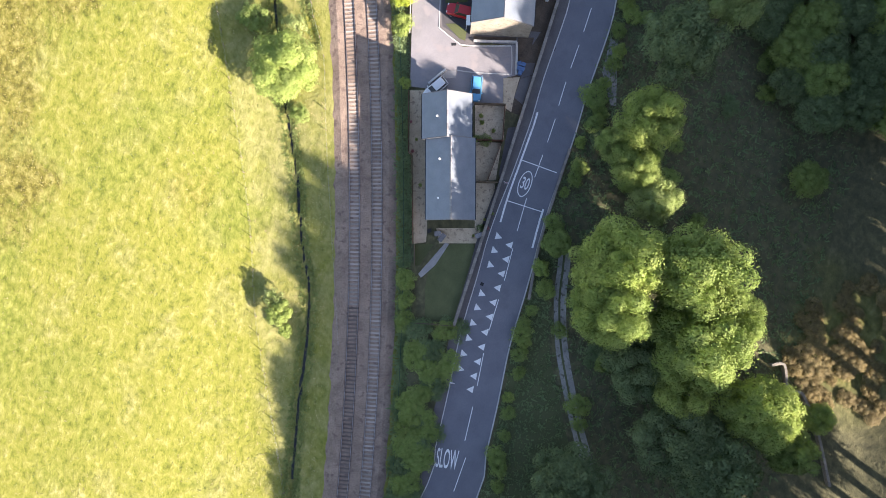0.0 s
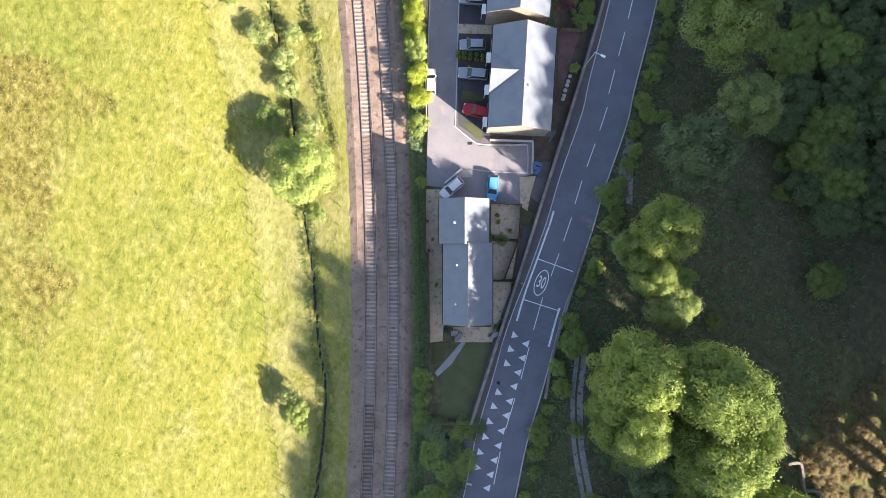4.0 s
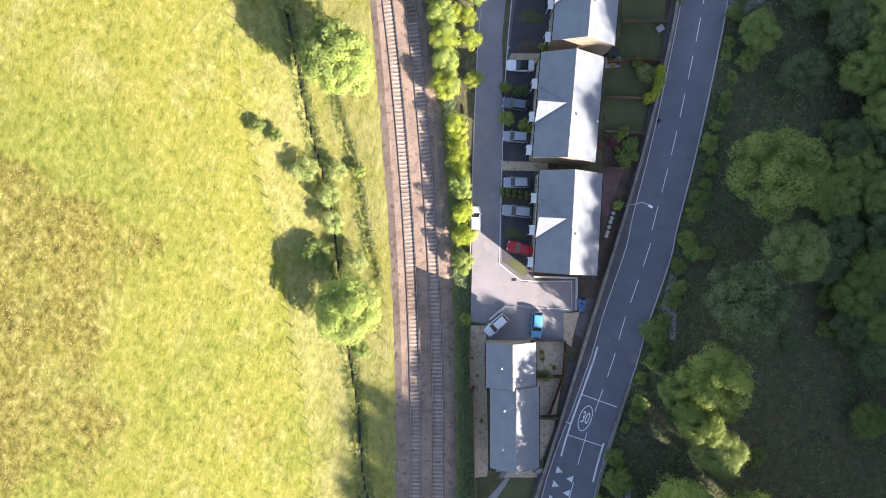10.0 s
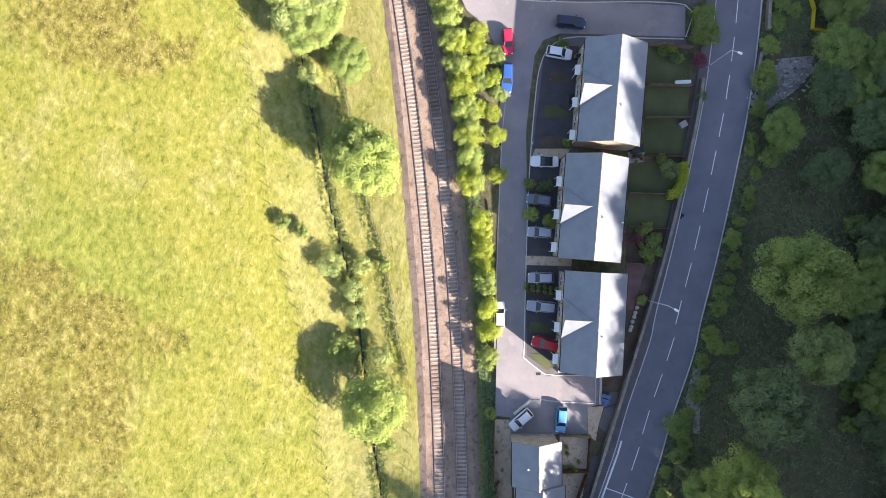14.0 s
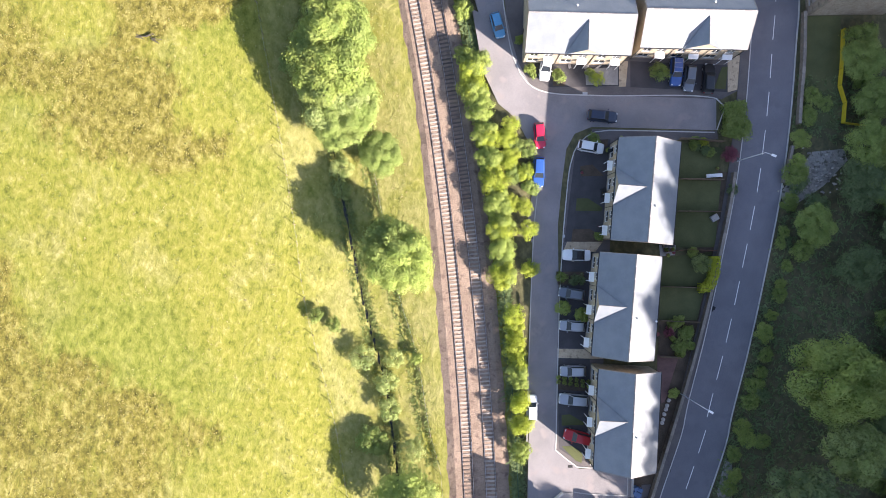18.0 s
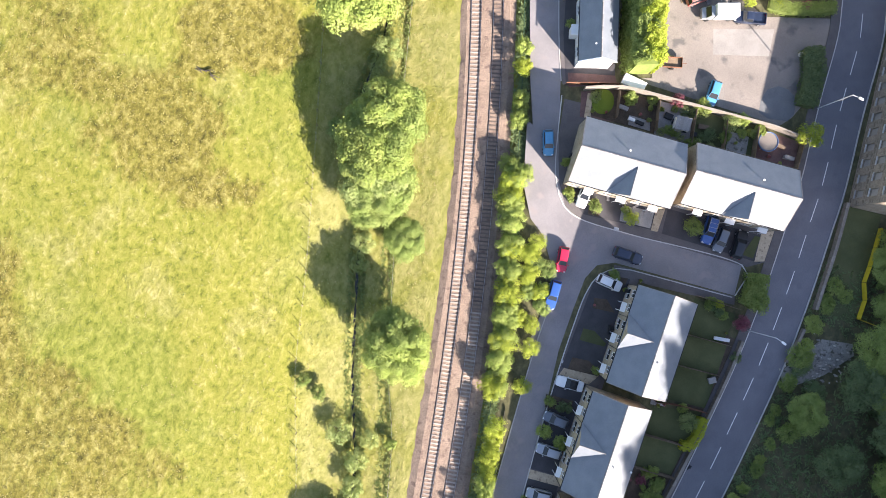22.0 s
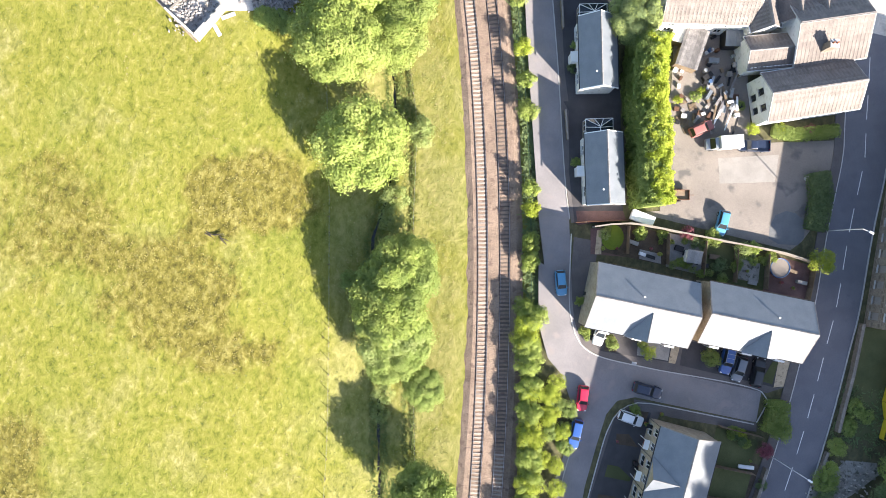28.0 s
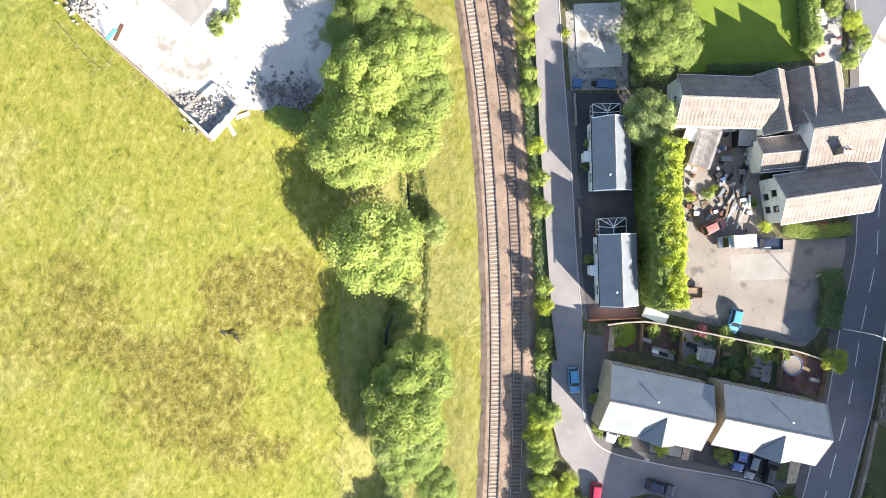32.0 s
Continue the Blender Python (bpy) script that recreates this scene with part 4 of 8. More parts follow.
plot("concrete_patch", [(11.89, 123.57), (21.22, 125.72), (21.32, 121.40), (12.81, 119.68)], M_PATCH, 0.047, "paler concrete patch in the courtyard")
plot("tarmac_patch", [(21.85, 112.53), (21.7, 114.4), (22.3, 116.3), (23.89, 117.24), (25.4, 117.1), (26.55, 116.4), (27.2, 114.9), (27.29, 113.48), (26.5, 112.2), (23.43, 111.9)], M_PATCHDARK, 0.049, "round patch of newer blue-grey tarmac in the courtyard")
plot("bungalow_yard", [(-12.45, 127.24), (-4.55, 128.61), (-1.40, 112.89), (-8.51, 109.58), (-10.71, 117.15)], M_DRIVE, 0.05, "dark yard round the bungalow")
plot("bungalow_yard", [(-16.78, 144.59), (-8.01, 146.10), (-4.78, 129.92), (-12.52, 127.68), (-14.13, 132.83)], M_DRIVE, 0.051, "dark yard round the bungalow")
plot("bungalow_yard", [(-13.52, 128.23), (-4.70, 130.03), (-4.42, 128.36), (-12.49, 126.97)], M_DRIVE, 0.049, "dark yard between the bungalows")
plot("red_paving", [(-8.68, 111.63), (-1.40, 112.89), (-0.73, 111.65), (-8.04, 109.48)], M_REDFLAG, 0.07, "strip of red block paving")
plot("gravel_margin", [(-20.30, 157.11), (-10.94, 160.54), (-8.34, 146.50), (-17.30, 144.95)], M_GRAVEL, 0.05, "weedy gravel margin round the concrete base")
plot("concrete_base", [(-19.16, 158.40), (-11.91, 159.92), (-10.03, 150.01), (-16.82, 148.48)], M_CONCRETE, 0.16, "bare pale concrete base")
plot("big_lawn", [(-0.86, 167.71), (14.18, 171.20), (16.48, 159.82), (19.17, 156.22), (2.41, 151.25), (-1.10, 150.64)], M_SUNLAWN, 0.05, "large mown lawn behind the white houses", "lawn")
plot("garden_walk", [(18.51, 163.80), (22.72, 164.52), (24.07, 156.61), (19.89, 155.71)], M_GREYFLAG, 0.06, "paved garden walk with planters")
plot("forecourt", [(25.70, 152.36), (29.17, 163.82), (31.78, 169.70), (36.48, 163.27), (35.67, 146.85), (32.01, 147.12)], M_CONCRETE, 0.05, "pale sunlit forecourt beside the road")
# woodland side
plot("rubble_track", [(34.56, 73.67), (36.16, 75.86), (39.71, 80.24), (44.55, 80.64), (45.15, 78.88), (41.43, 74.94), (37.45, 72.33), (35.25, 72.17)], M_GRAVEL, 0.05, "patch of pale stone and gravel track beside the road")
plot("rubble_track", [(24.48, 27.27), (25.81, 32.51), (26.85, 31.63), (26.64, 22.02), (25.77, 22.03)], M_GRAVEL, 0.05, "gravel pull-in below the road")
plot("mill_green", [(38.99, 101.40), (44.26, 101.35), (43.69, 83.73), (37.54, 84.22)], M_LAWN2, 0.03, "rough shaded grass below the old mill", "lawn")
wood_track = smooth([(18.9, 0.6), (18.5, -3.39), (18.0, -7.74), (18.2, -14.69), (19.2, -20.78), (20.7, -27.73), (22.3, -33.5), (23.5, -40.0)], 2)
tagged(part("woodland_track", band(bmesh.new(), offset(wood_track, -0.95), offset(wood_track, 0.95), -0.2, 0.03), M_GRAVEL), "pale gravel track winding under the trees", "track", kind="structure")
rut = offset(wood_track, 0.1)
tagged(part("track_grass", band(bmesh.new(), offset(rut, -0.16), offset(rut, 0.16), -0.2, 0.045), M_LAWN), "grassy crown between the ruts of the gravel track", "grass strip", kind="structure")
edge_line = [at_road(float(v))[0] + Vector((4.4, 0)) for v in np.arange(-39, 1.1, 4)]
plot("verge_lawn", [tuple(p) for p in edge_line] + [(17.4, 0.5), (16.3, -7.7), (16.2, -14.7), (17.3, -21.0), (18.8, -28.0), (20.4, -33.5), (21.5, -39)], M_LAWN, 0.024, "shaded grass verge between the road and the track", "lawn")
# concrete yard at the field's far corner
slab("concrete_yard", YARD, YARD_Z - 1.5, YARD_Z, M_CONCRETE, "blinding pale concrete yard at the edge of the field", "paving")


# ---- houses ----
def wall_mesh(bm, length, height, thick, holes, place):
    """An upright wall along x with rectangular holes (x0, x1, z0, z1); place moves it."""
    xs = sorted({0.0, length, *(v for h in holes for v in h[:2])})
    zs = sorted({-0.3, height, *(v for h in holes for v in h[2:])})

    def open_at(x, z):
        return any(h[0] < x < h[1] and h[2] < z < h[3] for h in holes)
    for x0, x1 in zip(xs, xs[1:]):
        run = None
        for z0, z1 in zip(zs, zs[1:]):
            if open_at((x0 + x1) / 2, (z0 + z1) / 2):
                if run is not None:
                    box(bm, x0, x1, 0, thick, run, z0)
                    run = None
            elif run is None:
                run = z0
        if run is not None:
            box(bm, x0, x1, 0, thick, run, zs[-1])
    bm.transform(place)
    return bm


def add_window(house, place, w, h, material=None):
    """A window in its opening: frame, mullion, pane and sill; x along, z up, y outwards negative."""
    bm = bmesh.new()
    f = 0.07
    for a in ((0, f, 0, h), (w - f, w, 0, h), (f, w - f, 0, f), (f, w - f, h - f, h), (w / 2 - f / 2, w / 2 + f / 2, f, h - f)):
        box(bm, a[0], a[1], 0.06, 0.13, a[2], a[3])
    bm.transform(place)
    win = part("window", bm, material or M_UPVC, house, "white-framed window")
    bm = boxed(f, w - f, 0.09, 0.10, f, h - f)
    bm.transform(place)
    part("pane", bm, M_GLASS, win, "dark reflecting glass")
    bm = boxed(-0.08, w + 0.08, -0.07, 0.10, -0.12, -0.004)
    bm.transform(place)
    part("sill", bm, M_KERB, win, "pale stone sill")


def add_door(house, place, w, h, material):
    bm = boxed(0, w, 0.08, 0.14, 0, h)
    bm.transform(place)
    d = part("door", bm, material, house, "panelled front door")
    bm = boxed(w - 0.14, w - 0.08, 0.03, 0.08, h * 0.48, h * 0.53)
    bm.transform(place)
    part("door_handle", bm, M_STEEL, d)


def slope(bm, a, b, c, d, t=0.10):
    """A roof slab under the corners a b c d (upper face, anticlockwise from above)."""
    up = [bm.verts.new(v) for v in (a, b, c, d)]
    lo = [bm.verts.new((v[0], v[1], v[2] - t)) for v in (a, b, c, d)]
    bm.faces.new(up)
    bm.faces.new(lo[::-1])
    for i in range(4):
        j = (i + 1) % 4
        bm.faces.new((lo[i], lo[j], up[j], up[i]))
    return bm


def ribbed(corners, material, parent, pitch=0.40, rise=0.07, t=0.1):
    """A slope of tile courses: each course is a tilted strip from the eave a-b up to the ridge d-c."""
    a, b, c, d = (Vector(v) for v in corners)
    k = max(2, round((d - a).length / pitch))
    for i in range(k):
        f, g = i / k, (i + 1) / k + 0.02
        p, q, r, s = a.lerp(d, f), b.lerp(c, f), b.lerp(c, g), a.lerp(d, g)
        p, q = p + Vector((0, 0, rise)), q + Vector((0, 0, rise))
        part("tile_course", slope(bmesh.new(), p, q, r, s, t), material, parent)
    bm, k = bmesh.new(), max(3, round((b - a).length / 0.58))
    up = Vector((0, 0, rise + 0.05))
    for i in range(k):
        f = (i + 0.5) / k
        lo, hi, w = a.lerp(b, f) + up * 0.75, d.lerp(c, f) + up * 0.4, (b - a).normalized() * 0.13
        slope(bm, lo - w, lo + w, hi + w, hi - w, 0.1)
    part("tile_ribs", bm, material, parent, "raised rolls of the roof tiles")


def gabled(name, c0, c1, W, eave, ridge, label, category="house", group="", wall=None, roof=None, over=0.3, front_holes=(), back_holes=(), doors=(), tiled=False, base=0.0, gable_windows=True, verge=None):
    """A gabled block. c0 to c1: the front eave line, seen from the front from left to right reversed or not; depth W lies to its left."""
    wall, roof = wall or M_STONE, roof or M_SLATE
    v = Vector(c1) - Vector(c0)
    L = v.length
    house = thing(name, c0[0], c0[1], base, math.degrees(math.atan2(v.y, v.x)), label, category, group)
    o = over
    fh = [(x, x + w, z, z + h) for x, z, w, h in front_holes] + [(x, x + w, 0.0, h) for x, w, h, _ in doors]
    bh = [(x, x + w, z, z + h) for x, z, w, h in back_holes]
    part("front_wall", wall_mesh(bmesh.new(), L - 2 * o, eave, 0.3, fh, Matrix.Translation((o, o, 0))), wall, house)
    part("back_wall", wall_mesh(bmesh.new(), L - 2 * o, eave, 0.3, bh, Matrix.Translation((o, W - o - 0.3, 0))), wall, house)
    slope_z = lambda y: eave + (ridge - eave) * (1 - abs(y - W / 2) / (W / 2)) - 0.12
    for x0, x1 in ((o, o + 0.3), (L - o - 0.3, L - o)):
        bm = bmesh.new()
        pts = [(o + 0.3, -0.3), (W - o - 0.3, -0.3), (W - o - 0.3, slope_z(W - o - 0.3)), (W / 2, slope_z(W / 2)), (o + 0.3, slope_z(o + 0.3))]
        a, b = [bm.verts.new((x0, y, z)) for y, z in pts], [bm.verts.new((x1, y, z)) for y, z in pts]
        bm.faces.new(a[::-1])
        bm.faces.new(b)
        for i in range(5):
            j = (i + 1) % 5
            bm.faces.new((a[i], a[j], b[j], b[i]))
        part("gable_wall", bm, wall, house)
    part("ground_floor", boxed(o + 0.3, L - o - 0.3, o + 0.3, W - o - 0.3, 0.02, 0.1), M_WOOD, house, "timber floor indoors")
    for s, (y0, y1) in enumerate(((0, W / 2), (W, W / 2))):
        q = [(0, y0, eave), (L, y0, eave), (L, y1, ridge), (0, y1, ridge)]
        if s:
            q = [q[1], q[0], q[3], q[2]]
        bm = slope(bmesh.new(), *q)
        rf = part("roof", bm, roof, house)
        if tiled:
            ribbed(q, roof, rf)
        bm = boxed(0, L, y0 - 0.12 if not s else y0, y0 if not s else y0 + 0.12, eave - 0.16, eave - 0.05)
        part("gutter", bm, M_BLACK if not tiled else M_UPVC, house, "plastic gutter")
    k = max(3, round(L / 0.9))
    me = bpy.data.meshes.new("ridge_tile")
    bm = bmesh.new()
    sl = (ridge - eave) / (W / 2)
    slope(bm, (0, -0.16, -0.16 * sl + 0.05), (L / k - 0.02, -0.16, -0.16 * sl + 0.05), (L / k - 0.02, 0, 0.05), (0, 0, 0.05), 0.04)
    slope(bm, (0, 0, 0.05), (L / k - 0.02, 0, 0.05), (L / k - 0.02, 0.16, -0.16 * sl + 0.05), (0, 0.16, -0.16 * sl + 0.05), 0.04)
    bm.to_mesh(me)
    bm.free()
    me.materials.append(M_RIDGE)
    for i in range(k):
        t = new("ridge_tile", me)
        t.parent = house
        t.location = (i * L / k, W / 2, ridge)
    for x, z, w, h in front_holes:
        add_window(house, Matrix.Translation((x + o, o, z)), w, h)
    for x, z, w, h in back_holes:
        add_window(house, Matrix.Translation((x + o + w, W - o, z)) @ Matrix.Rotation(math.pi, 4, "Z"), w, h)
    for x, w, h, m in doors:
        add_door(house, Matrix.Translation((x + o, o, 0)), w, h, m)
    if verge:
        for x in (0.0, L):
            for y0, y1 in ((0, W / 2), (W, W / 2)):
                bm = bmesh.new()
                e = 0.07
                slope(bm, (x - e, y0, eave + 0.025), (x + e, y0, eave + 0.025), (x + e, y1, ridge + 0.025), (x - e, y1, ridge + 0.025), 0.2)
                bmesh.ops.recalc_face_normals(bm, faces=bm.faces)
                part("verge_board", bm, verge, house, "pale verge edging")
    return house, L


def cross_gable(house, xc, w, W, eave, ridge, hg, wall, over=0.3):
    """A small gable over the front with its own roof running back into the main slope."""
    yb = (hg - eave) / (ridge - eave) * W / 2
    e = -0.12
    for s in (-1, 1):
        bm = bmesh.new()
        A, B = (xc, e, hg + 0.05), (xc, yb, hg + 0.05)
        C = (xc + s * w / 2, e, eave + 0.06)
        q = (C, A, B) if s < 0 else (C, B, A)
        up = [bm.verts.new(v) for v in q]
        lo = [bm.verts.new((v[0], v[1], v[2] - 0.09)) for v in q]
        bm.faces.new(up)
        bm.faces.new(lo[::-1])
        for i in range(3):
            bm.faces.new((lo[i], lo[(i + 1) % 3], up[(i + 1) % 3], up[i]))
        bmesh.ops.recalc_face_normals(bm, faces=bm.faces)
        part("gable_roof", bm, M_SLATE, house)
    bm = bmesh.new()
    pts = [(xc - w / 2 + 0.1, eave - 0.1), (xc + w / 2 - 0.1, eave - 0.1), (xc, hg - 0.1)]
    a, b = [bm.verts.new((x, over - 0.04, z)) for x, z in pts], [bm.verts.new((x, over + 0.22, z)) for x, z in pts]
    bm.faces.new(a)
    bm.faces.new(b[::-1])
    for i in range(3):
        bm.faces.new((a[i], b[i], b[(i + 1) % 3], a[(i + 1) % 3]))
    part("gable_face", bm, wall, house)
    bm = bmesh.new()
    rod(bm, (xc, -0.1, hg + 0.07), (xc, yb, hg + 0.07), 0.07, sides=6)
    part("gable_ridge", bm, M_RIDGE, house)


def porch(house, x, w):
    bm = bmesh.new()
    slope(bm, (x - 0.1, -0.62, 2.5), (x + w + 0.1, -0.62, 2.5), (x + w + 0.1, 0.12, 2.68), (x - 0.1, 0.12, 2.68), 0.1)
    p = part("porch_canopy", bm, M_UPVC, house, "white flat door canopy")
    for px in (x, x + w):
        part("canopy_post", rod(bmesh.new(), (px, -0.55, 0.0), (px, -0.55, 2.38), 0.05), M_UPVC, p)


def flue(house, x, y, z):
    bm = bmesh.new()
    rod(bm, (x, y, z - 0.2), (x, y, z + 0.3), 0.09, sides=8)
    f = part("flue_pipe", bm, M_STEEL, house, "metal flue pipe on the roof")
    bm = bmesh.new()
    rod(bm, (x, y, z + 0.302), (x, y, z + 0.42), 0.16, 0.13, sides=8)
    part("flue_cap", bm, M_UPVC, f, "pale cap")


M_DOORRED = paint("door_red", (0.25, 0.03, 0.03))
M_DOORGREEN = paint("door_green", (0.03, 0.11, 0.07))
M_DOORWHITE = paint("door_white", (0.7, 0.7, 0.7))
EAVE, RIDGE = 5.4, 8.2


def terrace(c0, c1, W, gable_at, gable_w, label, flues, flip=False):
    L = (Vector(c1) - Vector(c0)).length - 0.3
    n, wins, doors, back = 3, [], [], []
    for i in range(n):
        x = i * L / n
        wins += [(x + 0.7, 3.3, 1.2, 1.3), (x + 2.9, 3.3, 1.2, 1.3), (x + 0.6, 0.9, 1.7, 1.4)]
        doors.append((x + 3.2, 0.95, 2.05, (M_DOORRED, M_DOORGREEN, M_DOORWHITE)[i]))
        back += [(x + 0.7, 3.3, 1.2, 1.2), (x + 2.9, 3.4, 0.9, 1.0), (x + 0.8, 0.9, 2.2, 1.4)]
    house, L = gabled("terrace_house", c0, c1, W, EAVE, RIDGE, label, "terraced house", "stone terraces", front_holes=wins, doors=doors, back_holes=back, verge=M_RIDGE, over=0.12)
    cross_gable(house, gable_at * L, gable_w, W, EAVE, RIDGE, 7.75, M_STONE, 0.12)
    for d in doors:
        porch(house, d[0] - 0.05, 1.3)
    for fx, fy in flues:
        z = EAVE + (RIDGE - EAVE) * (1 - abs(fy - W / 2) / (W / 2))
        flue(house, fx * L, fy, z)
    for x in (0.15, L / 3, 2 * L / 3, L - 0.15):
        bm = bmesh.new()
        rod(bm, (x, 0.06, 0.05), (x, 0.06, EAVE - 0.1), 0.045, sides=6)
        part("drainpipe", bm, M_BLACK, house)
    return house


terrace((4.89, 47.67), (4.03, 32.91), 9.2, 0.47, 6.0, "stone terrace with blue slate roof and a street-side gable", [(0.62, 5.4)])
terrace((5.18, 64.89), (3.86, 49.67), 9.2, 0.5, 5.6, "stone terrace with blue slate roof between two neighbours", [(0.6, 5.6), (0.62, 8.9)])
terrace((8.08, 81.76), (6.76, 66.71), 9.2, 0.48, 5.6, "stone terrace with blue slate roof at the turning spur", [(0.66, 5.5)])
terrace((-5.53, 94.34), (9.94, 93.79), 9.9, 0.56, 5.6, "stone terrace with sunlit slate roof facing the spur", [(0.45, 6.2)])
terrace((11.36, 94.95), (27.05, 94.48), 9.3, 0.58, 5.6, "stone terrace with sunlit slate roof beside the main road", [(0.63, 6.0)])

# the pair of houses beside the parking court: ridge along the railway
a, _ = gabled("cottage", (-3.04, 22.52), (-3.06, 16.02), 7.3, 5.2, 7.5, "stone cottage with slate roof beside the parking court", "house", "cottage pair", front_holes=[(1.0, 3.2, 1.2, 1.2), (3.6, 3.2, 1.2, 1.2), (1.0, 0.9, 1.4, 1.3)], doors=[(3.6, 0.95, 2.05, M_DOORWHITE)], back_holes=[(1.0, 3.2, 1.2, 1.2), (3.6, 0.9, 1.8, 1.4)], verge=M_RIDGE)
flue(a, 3.5, 2.2, 6.5)
a, La = gabled("cottage", (-2.49, 16.11), (-2.52, 4.26), 7.2, 5.2, 7.4, "long stone cottage with slate roof beside a flagged yard", "house", "cottage pair", front_holes=[(1.0, 3.2, 1.2, 1.2), (4.6, 3.2, 1.2, 1.2), (8.6, 3.2, 1.2, 1.2), (1.0, 0.9, 1.6, 1.3), (8.0, 0.9, 1.6, 1.3)], doors=[(5.6, 0.95, 2.05, M_DOORGREEN)], back_holes=[(1.0, 3.2, 1.2, 1.2), (5.0, 3.2, 1.2, 1.2), (8.0, 0.9, 1.8, 1.4)], verge=M_RIDGE)
flue(a, 3.2, 2.0, 6.4)
flue(a, 8.8, 1.8, 6.3)

# two bungalows with glazed garden rooms


def conservatory(x, y, turn, w, d):
    t = thing("conservatory", x, y, 0.05, turn, "white-framed glazed conservatory with a hipped glass roof", "conservatory", "conservatories")
    h, r = 2.3, 3.0
    part("dwarf_wall", box(box(box(bmesh.new(), 0, w, 0, 0.15, 0, 0.6), 0, 0.15, 0.15, d, 0, 0.6), w - 0.15, w, 0.15, d, 0, 0.6), M_STONE, t)
    bm = bmesh.new()
    for i in range(6):
        x0 = i * (w - 0.08) / 5
        box(bm, x0, x0 + 0.08, 0.02, 0.1, 0.6, h)
    for i in range(1, 4):
        for x0 in (0.02, w - 0.1):
            box(bm, x0, x0 + 0.08, i * d / 3 - 0.08, i * d / 3, 0.6, h)
    part("side_frame", bm, M_UPVC, t)
    top = [(0, 0, h), (w, 0, h), (w, d, h), (0, d, h)]
    apex = (w / 2, d * 0.55, r)
    back = (w / 2, d, r)
    for a, b in ((top[0], apex), (top[1], apex), (apex, back), (top[0], top[1]), (top[1], top[2]), (top[0], top[3]), ((w / 3, 0, h), apex), ((2 * w / 3, 0, h), apex), ((0, d / 2, h), (w / 2, d * 0.6, r)), ((w, d / 2, h), (w / 2, d * 0.6, r)), (top[3], back), (top[2], back)):
        part("roof_bar", rod(bmesh.new(), a, b, 0.05, sides=5), M_UPVC, t)
    bm = bmesh.new()
    vs = [bm.verts.new((v[0], v[1], v[2] - 0.01)) for v in (*top, apex, back)]
    for f in ((0, 1, 4), (1, 2, 5, 4), (3, 0, 4, 5)):
        bm.faces.new([vs[i] for i in f])
    part("roof_glass", bm, M_GLASS, t, "blue-grey glass panes")
    return t


for c0, c1, cx in (((-10.27, 122.89), (-8.10, 112.31), (-10.28, 125.42)), ((-14.18, 140.10), (-12.06, 129.32), (-14.11, 142.59))):
    v = Vector(c1) - Vector(c0)
    L = v.length - 0.6
    g, L2 = gabled("bungalow", c0, c1, 5.8, 4.3, 6.4, "narrow white bungalow with slate roof beside the estate road", "bungalow", "bungalows", wall=M_RENDER, front_holes=[(1.0, 0.9, 1.6, 1.2), (L - 2.8, 0.9, 1.6, 1.2)], doors=[(L / 2 - 0.4, 0.95, 2.05, M_DOORWHITE)], verge=M_UPVC)
    part("bay", box(boxed(L2 / 2 - 0.7, L2 / 2 + 0.7, -0.75, 0.29, 0, 2.3), L2 / 2 - 0.8, L2 / 2 + 0.8, -0.85, 0.28, 2.3, 2.45), M_UPVC, g, "white porch with a flat roof")
    flue(g, L2 * 0.8, 2.2, 5.6)
    w = Vector((-v.y, v.x)).normalized()
    o = Vector(c0) + w * 4.9
    conservatory(o.x - v.normalized().x * 2.55, o.y - v.normalized().y * 2.55, math.degrees(math.atan2(-w.y, -w.x)), 4.2, 2.5)

# ---- the white houses round the courtyard: two parallel ranges, a west wing and three gables ----
WHITE_E, WHITE_R = 5.0, 7.6


def white_range(c0, c1, W, label, e=WHITE_E, r=WHITE_R, **kw):
    L = (Vector(c1) - Vector(c0)).length
    wins = [(1.0 + i * 2.6, 3.1, 1.1, 1.2) for i in range(int((L - 2) / 2.6))] + [(1.0 + i * 2.6, 0.9, 1.1, 1.3) for i in range(int((L - 2) / 2.6))]
    return gabled("white_house", c0, c1, W, e, r, label, "house", "white house ranges", wall=M_RENDER, roof=M_TILE, tiled=True, front_holes=wins if e > 4.5 else wins[:1], verge=M_KERB, **kw)


south, Ls = white_range((16.24, 129.00), (29.44, 133.33), 7.4, "white rendered house with brown concrete tile roof")
mid, Lm = white_range((18.70, 137.64), (29.08, 140.98), 11.2, "white rendered house range with brown tile roof and a dark dormer", r=8.2)
wing, Lw = white_range((-1.74, 140.98), (12.16, 142.86), 7.6, "long white house wing with brown concrete tile roof", r=7.4)
low, _ = white_range((12.34, 136.34), (19.20, 138.21), 5.2, "low white rear extension with tiled roof", e=4.0, r=5.6)
for x, z in ((1.6, 1.0), (3.6, 1.0), (1.6, 3.4), (4.0, 3.4)):
    add_window(south, Matrix.Translation((0.16, x + 1.3, z)) @ Matrix.Rotation(-math.pi / 2, 4, "Z"), 1.0, 1.2, M_BLACK)
for x, z in ((1.2, 3.2), (3.4, 3.2), (2.2, 0.9)):
    add_window(wing, Matrix.Translation((0.16, x + 1.3, z)) @ Matrix.Rotation(-math.pi / 2, 4, "Z"), 1.0, 1.2)
